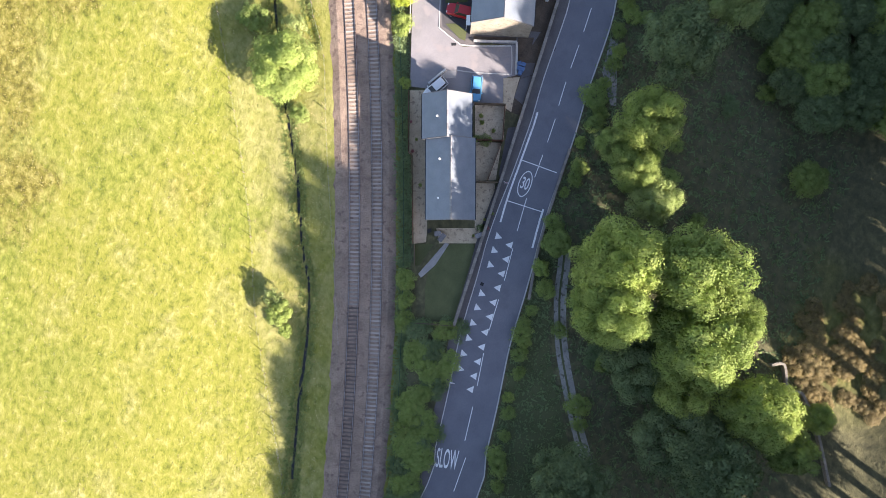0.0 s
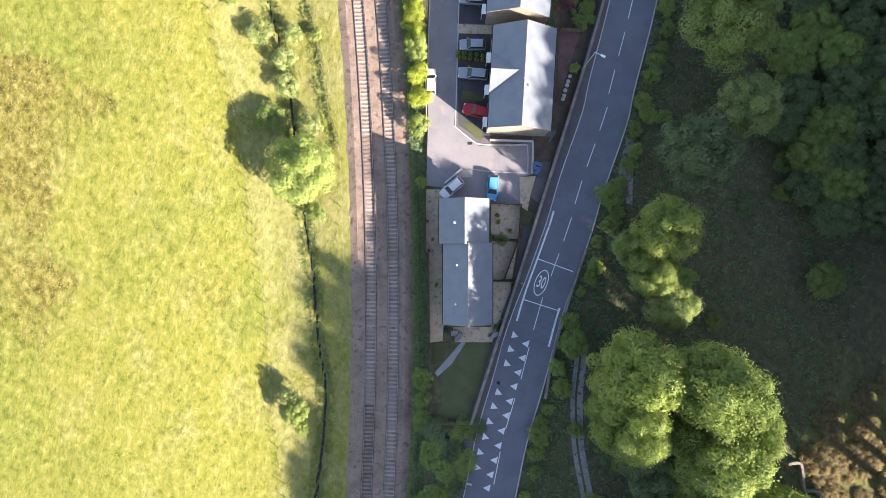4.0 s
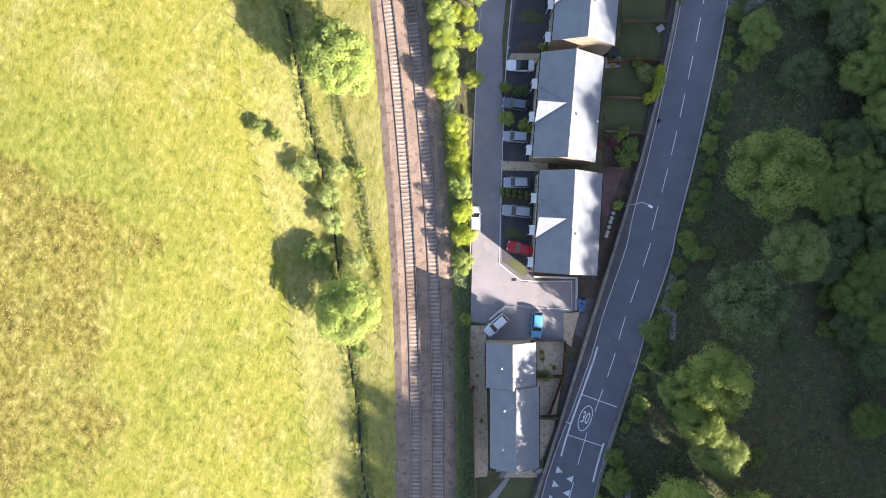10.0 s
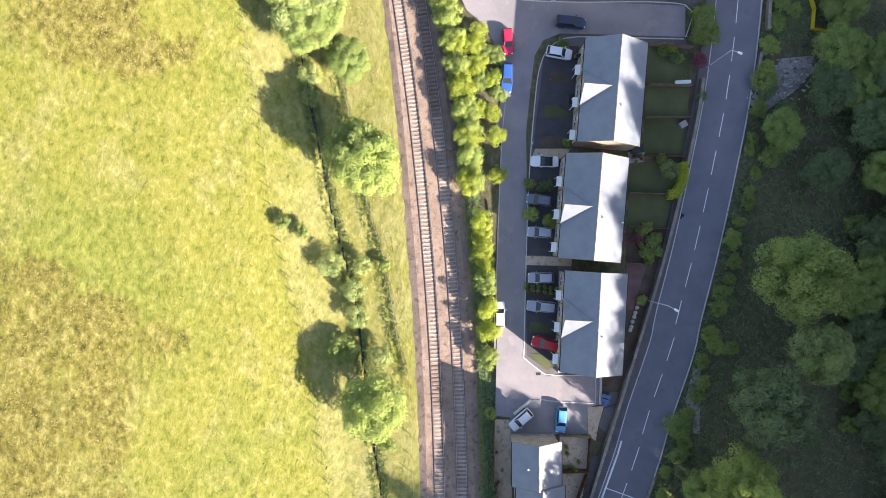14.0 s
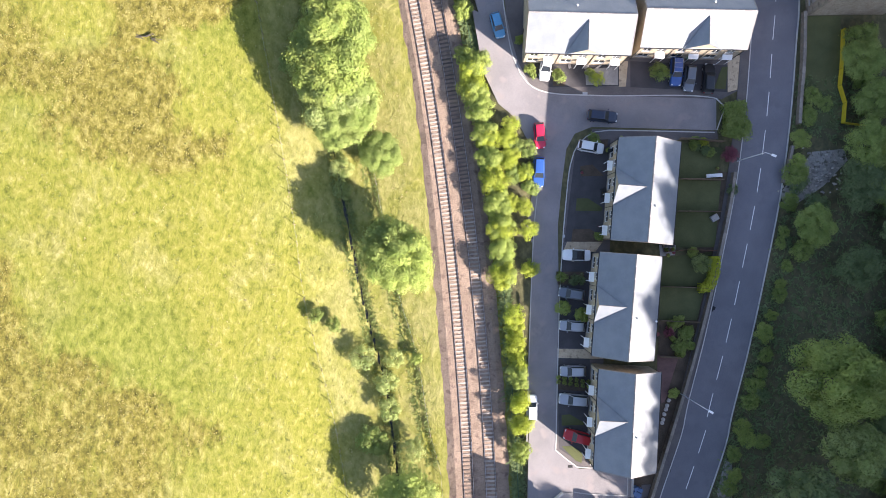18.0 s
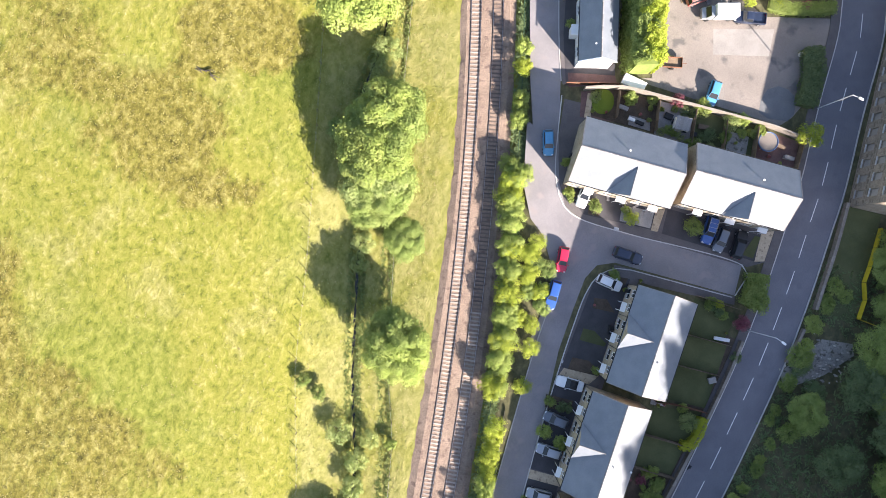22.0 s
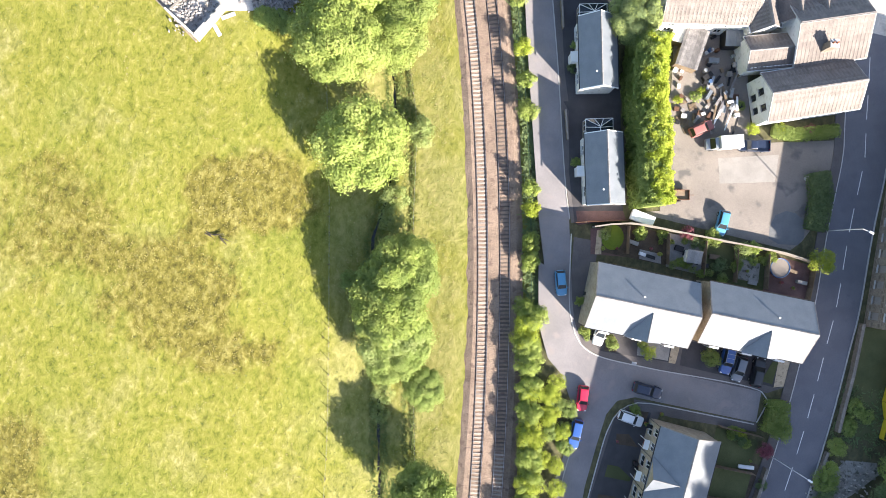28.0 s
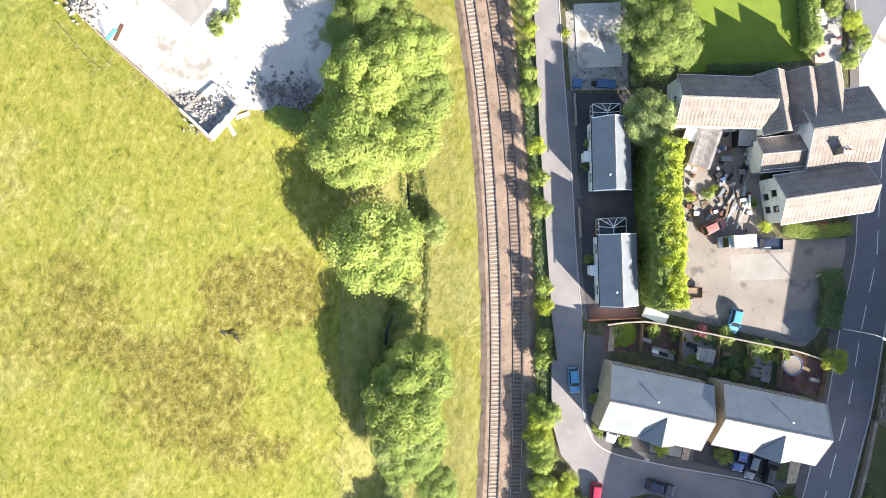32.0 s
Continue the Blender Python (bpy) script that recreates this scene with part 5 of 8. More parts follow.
for c0, c1 in (((11.50, 141.72), (8.49, 150.29)), ((15.34, 143.75), (12.83, 151.47)), ((18.96, 145.15), (16.45, 152.78))):
    W = 4.7
    c0, c1 = Vector(c0), Vector(c1)
    v = (c1 - c0).normalized()
    n = Vector((-v.y, v.x))
    gabled("house_gable", tuple(c0 - n * W), tuple(c1 - n * W), W, 5.0, 7.3, "gabled bay of the white house with tiled roof", "house", "white house gables", wall=M_RENDER, roof=M_TILE, tiled=True, front_holes=[(1.2, 3.0, 1.0, 1.1)], verge=M_KERB)
dorm = thing("chimney_stack", *(22.14, 140.82), 6.0, 8, "dark brick chimney stack on the tiled roof", "chimney")
part("stack", boxed(-0.55, 0.55, -0.5, 0.5, 0, 2.3, bevel=0.03), M_DARKSTONE, dorm)
part("stack_cap", boxed(-0.65, 0.65, -0.6, 0.6, 2.3, 2.45, bevel=0.02), M_KERB, dorm)
for k in (-0.28, 0.28):
    bm = bmesh.new()
    rod(bm, (k, 0, 2.45), (k, 0, 2.85), 0.16, 0.13, 9)
    part("chimney_pot", bm, M_TERRA, dorm)

# ---- old stone mill beside the road ----


def old_mill():
    c0, c1 = Vector((38.82, 101.46)), Vector((38.72, 123.28))
    v = c1 - c0
    L = v.length + 14
    t = thing("old_mill", c0.x, c0.y, 0, math.degrees(math.atan2(v.y, v.x)), "derelict stone mill with two rows of empty windows", "mill")
    H, D = 10.0, 12.0
    holes = [(1.2 + i * 2.45, 2.35 + i * 2.45, z, z + 1.7) for i in range(int(L / 2.45) - 1) for z in (1.2, 4.4, 7.4)]
    part("street_wall", wall_mesh(bmesh.new(), L, H, 0.5, holes, Matrix.Scale(-1, 4, (0, 1, 0)) @ Matrix.Translation((0, 0, 0))), M_DARKSTONE, t)
    bmx = t.children[0].data
    bmx.flip_normals()
    part("end_wall", boxed(0, 0.5, -D, -0.5, -0.3, H), M_STONE, t)
    part("end_wall", boxed(L - 0.5, L, -D, -0.5, -0.3, H), M_DARKSTONE, t)
    part("rear_wall", boxed(0.5, L - 0.5, -D, -D + 0.5, -0.3, H), M_DARKSTONE, t)
    part("roof_deck", boxed(0.5, L - 0.5, -D + 0.5, -0.5, H - 0.9, H - 0.7), M_SOIL, t, "rusty brown flat roof with moss")
    for h in holes:
        part("window_sill", boxed(h[0] - 0.1, h[1] + 0.1, -0.002, 0.14, h[2] - 0.2, h[2] - 0.01), M_KERB, t)
        part("window_board", boxed(h[0], h[1], -0.3, -0.25, h[2], h[3]), M_PATCH, t, "grey blocked-up opening")
    for a in ((-0.08, L + 0.08, -0.55, 0.08), (-0.08, 0.55, -D - 0.08, -0.56)):
        part("parapet_coping", boxed(a[0], a[1], a[2], a[3], H, H + 0.14, bevel=0.03), M_CONCRETE, t, "pale parapet coping")
    rnd = random.Random(5)
    shared = bpy.data.meshes.new("stone")
    bm = boxed(-0.5, 0.5, -0.03, 0.035, -0.16, 0.16, bevel=0.02)
    bm.to_mesh(shared)
    bm.free()
    shared.materials.append(M_DARKSTONE)
    for row in range(19):
        z, x = 0.3 + row * 0.5, rnd.uniform(0, 0.6)
        while x < L - 0.8:
            w = rnd.uniform(0.55, 1.1)
            if not any(h[0] - 0.15 < x + w and x < h[1] + 0.15 and h[2] - 0.3 < z + 0.2 and z - 0.2 < h[3] + 0.1 for h in holes):
                s = new("stone", shared)
                s.parent = t
                s.matrix_basis = pose(x + w / 2, 0.0 + rnd.uniform(-0.005, 0.02), z) @ Matrix.Diagonal((w * 0.96, 1, rnd.uniform(1.1, 1.4), 1))
            x += w * rnd.uniform(1.0, 1.25)


old_mill()


# ---- plants ----
def leaves(rnd, centres, size, flat=0.24):
    """Leaf cards at the given centres (x, y, z, nx, ny, nz)."""
    k = len(centres)
    c, nrm = centres[:, :3], centres[:, 3:] + rnd.normal(0, flat, (k, 3))
    nrm /= np.linalg.norm(nrm, axis=1)[:, None] + 1e-9
    u = np.cross(nrm, rnd.normal(0, 1, (k, 3)))
    u /= np.linalg.norm(u, axis=1)[:, None] + 1e-9
    v = np.cross(nrm, u)
    s = size * rnd.uniform(0.6, 1.35, (k, 1))
    a, b = u * s * 0.5, v * s * 0.36
    bend = nrm * s * 0.12
    verts = np.stack([c - a, c - b + bend, c + a, c + b + bend], 1).reshape(-1, 3)
    return verts


def cloud_mesh(name, verts, material):
    k = len(verts) // 4
    me = bpy.data.meshes.new(name)
    me.vertices.add(len(verts))
    me.vertices.foreach_set("co", verts.astype(np.float32).ravel())
    me.loops.add(len(verts))
    me.loops.foreach_set("vertex_index", np.arange(len(verts), dtype=np.int32))
    me.polygons.add(k)
    me.polygons.foreach_set("loop_start", np.arange(0, len(verts), 4, dtype=np.int32))
    me.update(calc_edges=True)
    me.materials.append(material)
    return me


def crown_points(rnd, r, h, lumps, count, lump=0.42, low=-0.35, spread=0.25):
    """Leaves in sprigs on many lumps that fill an uneven crown of radius r and half height h."""
    i = np.arange(lumps)
    up, turn = 1 - 2 * (i + 0.5) / lumps, i * 2.39996
    d = np.stack([np.sqrt(1 - up * up) * np.cos(turn), np.sqrt(1 - up * up) * np.sin(turn), up], 1) + rnd.normal(0, 0.16, (lumps, 3))
    d /= np.linalg.norm(d, axis=1)[:, None]
    d[:, 2] = np.where(d[:, 2] < low, -d[:, 2] * 0.6, d[:, 2])
    grow = rnd.uniform(0.55, 0.9, (lumps, 1))
    cen = d * grow * np.array([r, r, h])
    rad = r * lump * rnd.uniform(0.55, 1.15, (lumps, 1))
    share = rad[:, 0] ** 2
    sprigs = max(20, count // 9)
    pick = rnd.choice(lumps, sprigs, p=share / share.sum())
    q = rnd.normal(0, 1, (sprigs, 3))
    q /= np.linalg.norm(q, axis=1)[:, None]
    q[:, 2] = np.where(q[:, 2] < -0.3, -q[:, 2], q[:, 2])
    tip = cen[pick] + q * rad[pick] * rnd.uniform(0.8, 1.14, (sprigs, 1)) * np.array([1, 1, 0.85])
    own = rnd.integers(0, sprigs, count)
    lean = q + rnd.normal(0, 0.22, (sprigs, 3))
    place = tip[own] + rnd.normal(0, 1, (count, 3)) * spread * np.array([1, 1, 0.7])
    shell = rnd.random(count) < 0.72
    on = rnd.choice(lumps, count, p=share / share.sum())
    out = rnd.normal(0, 1, (count, 3))
    out /= np.linalg.norm(out, axis=1)[:, None]
    out[:, 2] = np.where(out[:, 2] < -0.3, -out[:, 2], out[:, 2])
    body = cen[on] + out * rad[on] * rnd.uniform(0.8, 0.98, (count, 1)) * np.array([1, 1, 0.85])
    return np.concatenate([np.where(shell[:, None], body, place), np.where(shell[:, None], out, lean[own])], 1)


CROWNS = {}


def crown(kind, r, h, count, size, material, seed, lumps=38, lump=0.4):
    rnd = np.random.default_rng(seed)
    CROWNS.setdefault(kind, []).append((cloud_mesh("crown", leaves(rnd, crown_points(rnd, r, h, lumps, int(count * 3.2), lump, spread=size * 0.55), size * 0.6), material), r, h))


for s in range(2):
    crown("big_fresh", 6.5, 5.0, 11500, 0.46, L_FRESH, 10 + s, 64, 0.3)
    crown("big_mid", 6.5, 5.0, 11500, 0.44, L_MID, 20 + s, 70, 0.29)
    crown("big_dark", 6.0, 4.5, 6500, 0.5, L_DARK, 30 + s, 50, 0.3)
    crown("mid_fresh", 4.0, 3.4, 8000, 0.33, L_FRESH, 40 + s, 60, 0.29)
    crown("mid_mid", 4.0, 3.4, 7500, 0.33, L_MID, 50 + s, 60, 0.29)
    crown("mid_grey", 4.0, 3.2, 6500, 0.33, L_GREY, 60 + s, 56, 0.29)
    crown("mid_dark", 4.0, 3.0, 3600, 0.38, L_DARK, 65 + s, 40, 0.32)
    crown("shrub_fresh", 1.5, 1.2, 1900, 0.2, L_FRESH, 70 + s, 24, 0.36)
    crown("shrub_mid", 1.5, 1.1, 1200, 0.22, L_MID, 80 + s, 24, 0.36)
    crown("shrub_grey", 1.5, 1.0, 800, 0.22, L_GREY, 85 + s, 20, 0.36)
    crown("shrub_dark", 1.5, 1.0, 1000, 0.24, L_DARK, 90 + s, 22, 0.36)
    crown("shrub_gold", 1.5, 1.3, 1300, 0.2, L_YELLOW, 95 + s, 24, 0.36)
crown("bracken", 1.5, 0.8, 1300, 0.24, L_BRACKEN, 97, 22, 0.36)
crown("shrub_pink", 1.5, 1.2, 900, 0.2, L_PINK, 98, 20, 0.36)

KIND_WORDS = {"big_fresh": "tall broadleaf tree with fresh yellow-green leaves", "big_mid": "tall broadleaf tree with green leaves", "big_dark": "tall dark green woodland tree",
              "mid_fresh": "rounded tree with bright green leaves", "mid_mid": "rounded tree with mid-green leaves", "mid_grey": "rounded tree with pale grey-green leaves", "mid_dark": "dark green tree in woodland shade",
              "shrub_fresh": "bright green bush with dense leaves", "shrub_mid": "leafy green bush of mid height", "shrub_grey": "thin bush with grey-green leaves", "shrub_dark": "dark green bush in shade", "shrub_gold": "rounded shrub with golden leaves", "bracken": "low brown bracken", "shrub_pink": "small shrub with pink blossom"}
tree_rnd = random.Random(11)
BOLES = {}
PLANT_NAMES = {"garden shrubs": "shrub", "clipped balls": "shrub", "brambles": "bramble", "bracken": "bracken", "trackside hedge": "hedge_bush", "yard weeds": "weed"}


def bole(height, r):
    """A tapered trunk with a few limbs."""
    key = (round(height, 0), round(r, 1))
    if key not in BOLES:
        bm = bmesh.new()
        h = key[0]
        w = 0.05 + 0.022 * h
        rod(bm, (0, 0, -0.4), (0.05, 0.03, h * 0.5), w * 1.25, w * 0.85, 8)
        rod(bm, (0.05, 0.03, h * 0.49), (0.0, 0.1, h * 0.86), w * 0.85, w * 0.25, 7)
        rr = random.Random(int(h * 7))
        for i in range(6):
            a, z = i * 1.05 + rr.uniform(0, 0.5), h * rr.uniform(0.35, 0.62)
            rod(bm, (0.03, 0.03, z), (math.cos(a) * key[1] * 0.62, math.sin(a) * key[1] * 0.62, z + h * rr.uniform(0.12, 0.26)), w * 0.42, w * 0.12, 5)
        me = bpy.data.meshes.new("trunk")
        bm.to_mesh(me)
        bm.free()
        me.materials.append(M_BARK)
        BOLES[key] = me
    return BOLES[key]


def tree(kind, x, y, r, top, label="", group=""):
    """A tree or bush whose crown reaches top metres over sea level (the road) and r metres outwards."""
    base = land(x, y)
    me, r0, h0 = tree_rnd.choice(CROWNS[kind])
    shrub = kind.startswith(("shrub", "bracken"))
    h = max(0.7, top - base)
    half = h * (0.5 if shrub else 0.42)
    name = PLANT_NAMES.get(group, "bush") if shrub else "tree"
    ob = thing(name, x, y, base, 0, label or KIND_WORDS[kind], name.replace("_", " "), group)
    tr = new("stem" if shrub else "trunk", bole(max(1.0, h * 0.9), r))
    tr.parent = ob
    c = new("crown", me)
    c.parent = ob
    c.matrix_basis = pose(0, 0, h - half * 1.08, 0, 0, tree_rnd.uniform(0, 360)) @ Matrix.Diagonal((r / r0 * 1.02, r / r0 * 1.02, half / h0, 1))
    if h > 16:
        low = new("lower_crown", tree_rnd.choice(CROWNS[kind])[0])
        low.parent = ob
        low.matrix_basis = pose(0, 0, h * 0.36, 0, 0, tree_rnd.uniform(0, 360)) @ Matrix.Diagonal((r / r0 * 0.95, r / r0 * 0.95, half * 0.9 / h0, 1))
    return ob


# trees between the field and the railway
for k, p, r, top in (("mid_fresh", (-23.61, 27.20), 4.4, 6.4), ("shrub_fresh", (-24.9, -9.6), 2.1, 2.6), ("shrub_grey", (-26.0, -7.6), 1.5, 2.0), ("shrub_fresh", (-24.4, -12.4), 1.2, 0.8), ("shrub_mid", (-21.96, 20.84), 1.6, 1.2), ("shrub_grey", (-22.72, 34.20), 2.0, 1.5),
                     ("mid_fresh", (-24.07, 63.68), 4.3, 8.2), ("shrub_mid", (-28.64, 80.66), 2.6, 2.2), ("mid_mid", (-33.4, 85.2), 4.0, 6.4), ("shrub_mid", (-34.95, 53.85), 1.3, 1.3), ("shrub_mid", (-37.8, 55.2), 1.2, 1.6), ("shrub_grey", (-30.67, 48.85), 2.0, 1.4), ("shrub_grey", (-27.05, 44.88), 1.9, 1.2), ("shrub_grey", (-26.37, 40.48), 1.8, 1.2), ("shrub_mid", (-28.99, 35.69), 2.6, 1.5), ("shrub_grey", (-25.45, 48.39), 1.5, 0.8), ("shrub_fresh", (-22.11, 48.37), 1.0, 0.2), ("shrub_grey", (-33.64, 78.33), 1.8, 1.0), ("shrub_grey", (-33.66, 74.82), 1.6, 0.8),
                     ("mid_grey", (-33.54, 88.2), 4.6, 7.6), ("mid_mid", (-34.2, 95.8), 4.8, 9.4), ("mid_mid", (-32.6, 99.25), 3.8, 6.6), ("mid_mid", (-27.36, 80.64), 2.6, 2.6), ("mid_mid", (-25.4, 65.4), 4.2, 8.8),
                     ("mid_fresh", (-34.6, 91.6), 5.0, 9.0), ("mid_fresh", (-34.3, 98.2), 4.2, 9.6), ("mid_mid", (-31.74, 87.70), 4.0, 6.4), ("mid_fresh", (-43.1, 115.6), 6.0, 10.0), ("big_fresh", (-48.79, 130.31), 7.0, 11.0), ("mid_fresh", (-41.76, 133.10), 5.0, 6.0), ("mid_mid", (-27.45, 80.13), 2.7, 2.4), ("shrub_grey", (-34.67, 119.17), 2.0, 1.2), ("shrub_grey", (-37.21, 105.22), 2.2, 1.0), ("shrub_grey", (-36.94, 108.87), 2.2, 1.0), ("shrub_dark", (-37.76, 97.92), 2.2, 1.0), ("shrub_mid", (-41.65, 94.56), 1.8, 0.8),
                     ("big_fresh", (-43.80, 145.39), 6.6, 8.0), ("mid_fresh", (-49.20, 139.83), 5.0, 9.5), ("mid_mid", (-40.61, 139.25), 4.6, 6.0), ("big_mid", (-50.18, 154.71), 6.4, 8.0), ("mid_mid", (-52.45, 146.87), 3.4, 4.5), ("shrub_mid", (-52.69, 141.27), 2.2, 2.2), ("shrub_grey", (-34.74, 120.23), 2.0, 1.0), ("shrub_grey", (-55.73, 132.73), 1.8, 1.2), ("shrub_mid", (-58.93, 133.07), 1.6, 1.4), ("shrub_mid", (-61.19, 133.13), 1.4, 1.3)):
    tree(k, *p, r * (1.2 if k.startswith("mid") else 1.0), top, group="trees beside the stream")
# hedge between the railway and the estate road
hedge = [(-7.16, 55.23), (-7.00, 51.74), (-6.66, 48.23), (-6.49, 45.17), (-6.59, 41.69), (-6.34, 38.18), (-6.26, 34.24), (-6.93, 53.15), (-6.95, 50.06), (-6.53, 46.52), (-6.11, 42.10), (-5.95, 38.56), (-9.87, 82.74), (-9.62, 79.23), (-9.02, 75.68), (-8.43, 72.12), (-7.92, 68.58), (-7.58, 65.06), (-7.34, 61.53), (-11.25, 93.98), (-11.95, 90.54), (-10.84, 86.93), (-9.99, 83.35), (-9.31, 79.79), (-8.72, 76.23), (-8.05, 72.68), (-7.72, 69.14), (-7.48, 65.59), (-7.75, 61.14), (-15.04, 105.77), (-14.44, 102.64), (-12.98, 95.03),
         (-25.62, 152.80), (-25.25, 149.74), (-24.45, 146.26), (-23.64, 143.20), (-21.35, 135.18), (-19.89, 130.31), (-19.08, 125.71), (-16.49, 113.84), (-15.78, 110.77), (-14.87, 104.53), (-12.22, 94.12), (-11.47, 89.72), (-12.17, 93.25), (-11.90, 89.65), (-26.41, 156.26)]
for i, p in enumerate(hedge):
    low, far = p[1] < 58, p[1] > 98
    r = tree_rnd.uniform(1.45, 1.9) if low else tree_rnd.uniform(1.2, 1.75) if far else tree_rnd.uniform(1.75, 2.25)
    tree("shrub_gold" if i % 3 and low else "shrub_fresh" if i % 4 else "shrub_gold", p[0] + (0.1 if low or far else -1.2), p[1], r, tree_rnd.uniform(2.0, 3.1), "bright green hedge bush between the railway and the estate road", "trackside hedge")
for p in ((-7.68, 82.55), (-7.26, 79.91), (-5.28, 71.99), (-4.68, 68.48), (-4.45, 62.33), (-5.07, 77.26), (-8.28, 82.38), (-7.38, 84.58), (-7.54, 72.67), (-7.60, 78.84)):
    tree("shrub_gold", *p, 1.5, 1.6, group="golden shrubs by the estate road")
for p in ((-4.53, 80.77), (-4.37, 77.70), (-4.21, 75.06), (-6.52, 81.48), (-6.99, 77.07), (-5.61, -4.29), (-5.78, -7.80), (-5.96, -11.31), (-5.85, -5.27), (-5.87, -10.52)):
    tree("shrub_mid", *p, 1.5, 1.4, group="shrubs by the estate road")
# brambles on the bank below the lawn
for i in range(64):
    f = tree_rnd.random()
    yy = -12 - 28 * f
    x0, x1 = rail_x(yy) + 6.5, at_road(yy)[0].x - 5.4
    tree(tree_rnd.choice(("shrub_mid", "shrub_dark", "shrub_mid")), tree_rnd.uniform(x0, x1), yy, tree_rnd.uniform(1.3, 2.2), tree_rnd.uniform(0.8, 1.8), "dense green bramble bush on the bank", "brambles")
# woodland east of the road
for k, p, r, top in (("big_fresh", (23.4, -1.9), 5.6, 20.8), ("big_mid", (32.6, -3.2), 6.0, 24), ("big_mid", (34.2, -12.2), 6.4, 20.5), ("big_mid", (38.0, -9.2), 4.6, 18.5), ("big_mid", (22.6, -8.4), 5.0, 20.5), ("mid_fresh", (33.4, -19.9), 4.2, 14), ("big_fresh", (43.95, -22.83), 5.4, 15), ("mid_fresh", (29.0, 18.0), 4.6, 15.5), ("mid_mid", (27.2, 11.8), 3.6, 12.5), ("mid_grey", (30.0, 7.0), 3.6, 11.5), ("mid_mid", (25.0, 15.2), 3.0, 9), ("mid_mid", (21.69, -6.21), 4.0, 13), ("mid_mid", (17.19, 0.77), 2.2, 3.5), ("mid_fresh", (56.04, -25.33), 2.4, 5), ("big_dark", (18.18, -33.70), 6.0, 11), ("big_dark", (38.19, -30.57), 6.5, 13), ("mid_mid", (48.41, -28.21), 3.6, 13), ("big_dark", (28.15, -17.01), 5.0, 10), ("big_dark", (32.66, -26.46), 6.0, 12),
                     ("big_mid", (37.4, 46.8), 6.3, 16), ("mid_grey", (41.6, 35.9), 4.6, 11.5), ("big_dark", (33.0, 28.6), 5.8, 15), ("mid_mid", (54.5, 10.5), 2.8, 5),
                     ("mid_mid", (38.40, 68.79), 3.2, 4.5), ("mid_dark", (45.49, 74.71), 4, 5.5), ("mid_dark", (44.42, 62.07), 3.5, 6), ("mid_mid", (45.90, 93.75), 3.4, 4.4), ("mid_mid", (48.01, 87.69), 3.4, 4.2), ("shrub_mid", (46.62, 97.50), 2.6, 2.6), ("mid_grey", (-5.73, 141.32), 4.3, 8.0), ("big_mid", (-6.21, 154.11), 6.2, 9.0), ("big_mid", (-9.17, 161.33), 6.0, 9.0), ("big_dark", (-6.33, 140.62), 3.2, 8.0)):
    tree(k, *p, r, top, group="woodland trees")
wr = random.Random(3)
for i in range(50):
    y = wr.uniform(-60, 92)
    x0 = at_road(y)[0].x + 4.6
    x = x0 + wr.random() ** 1.6 * 30
    tree(wr.choice(("shrub_dark", "shrub_mid", "shrub_mid")), x, y, wr.uniform(1.0, 2.2), wr.uniform(0.7, 2.0), "shaded woodland undergrowth bush", "undergrowth")
for i in range(46):
    y = -36 + 2.75 * i + wr.uniform(-1, 1)
    x = at_road(y)[0].x + wr.uniform(4.8, 6.6)
    tree(wr.choice(("shrub_mid", "shrub_mid", "shrub_fresh")), x, y, wr.uniform(0.9, 1.7), wr.uniform(0.8, 1.8), "green bush on the verge below the road", "verge bushes")
# dense thicket on the valley side
row = 0
for ty in np.arange(20, 84, 4.6):
    row += 1
    for tx in np.arange(51.5 - 0.05 * max(0, ty - 40) + 2.2 * (row % 2) + 3.0 * math.sin(ty * 0.13), 72, 5.2):
        x, y = float(tx) + wr.uniform(-1.2, 1.2), float(ty) + wr.uniform(-1.2, 1.2)
        tree("mid_dark" if wr.random() < 0.6 else "mid_mid", x, y, wr.uniform(3.1, 4.0), 5.5 + 0.16 * (x - 46) + wr.uniform(-1.2, 1.2), "dense green thicket tree on the valley side", "valley thicket")
# brown bracken in the clearing
for i in range(110):
    x, y = wr.uniform(53, 73), wr.uniform(-26, -5)
    if math.hypot((x - 63) / 10, (y + 15.5) / 10.5) < 1:
        tree("bracken", x, y, wr.uniform(0.9, 1.7), wr.uniform(0.5, 1.1), "low brown bracken in the woodland clearing", "bracken")
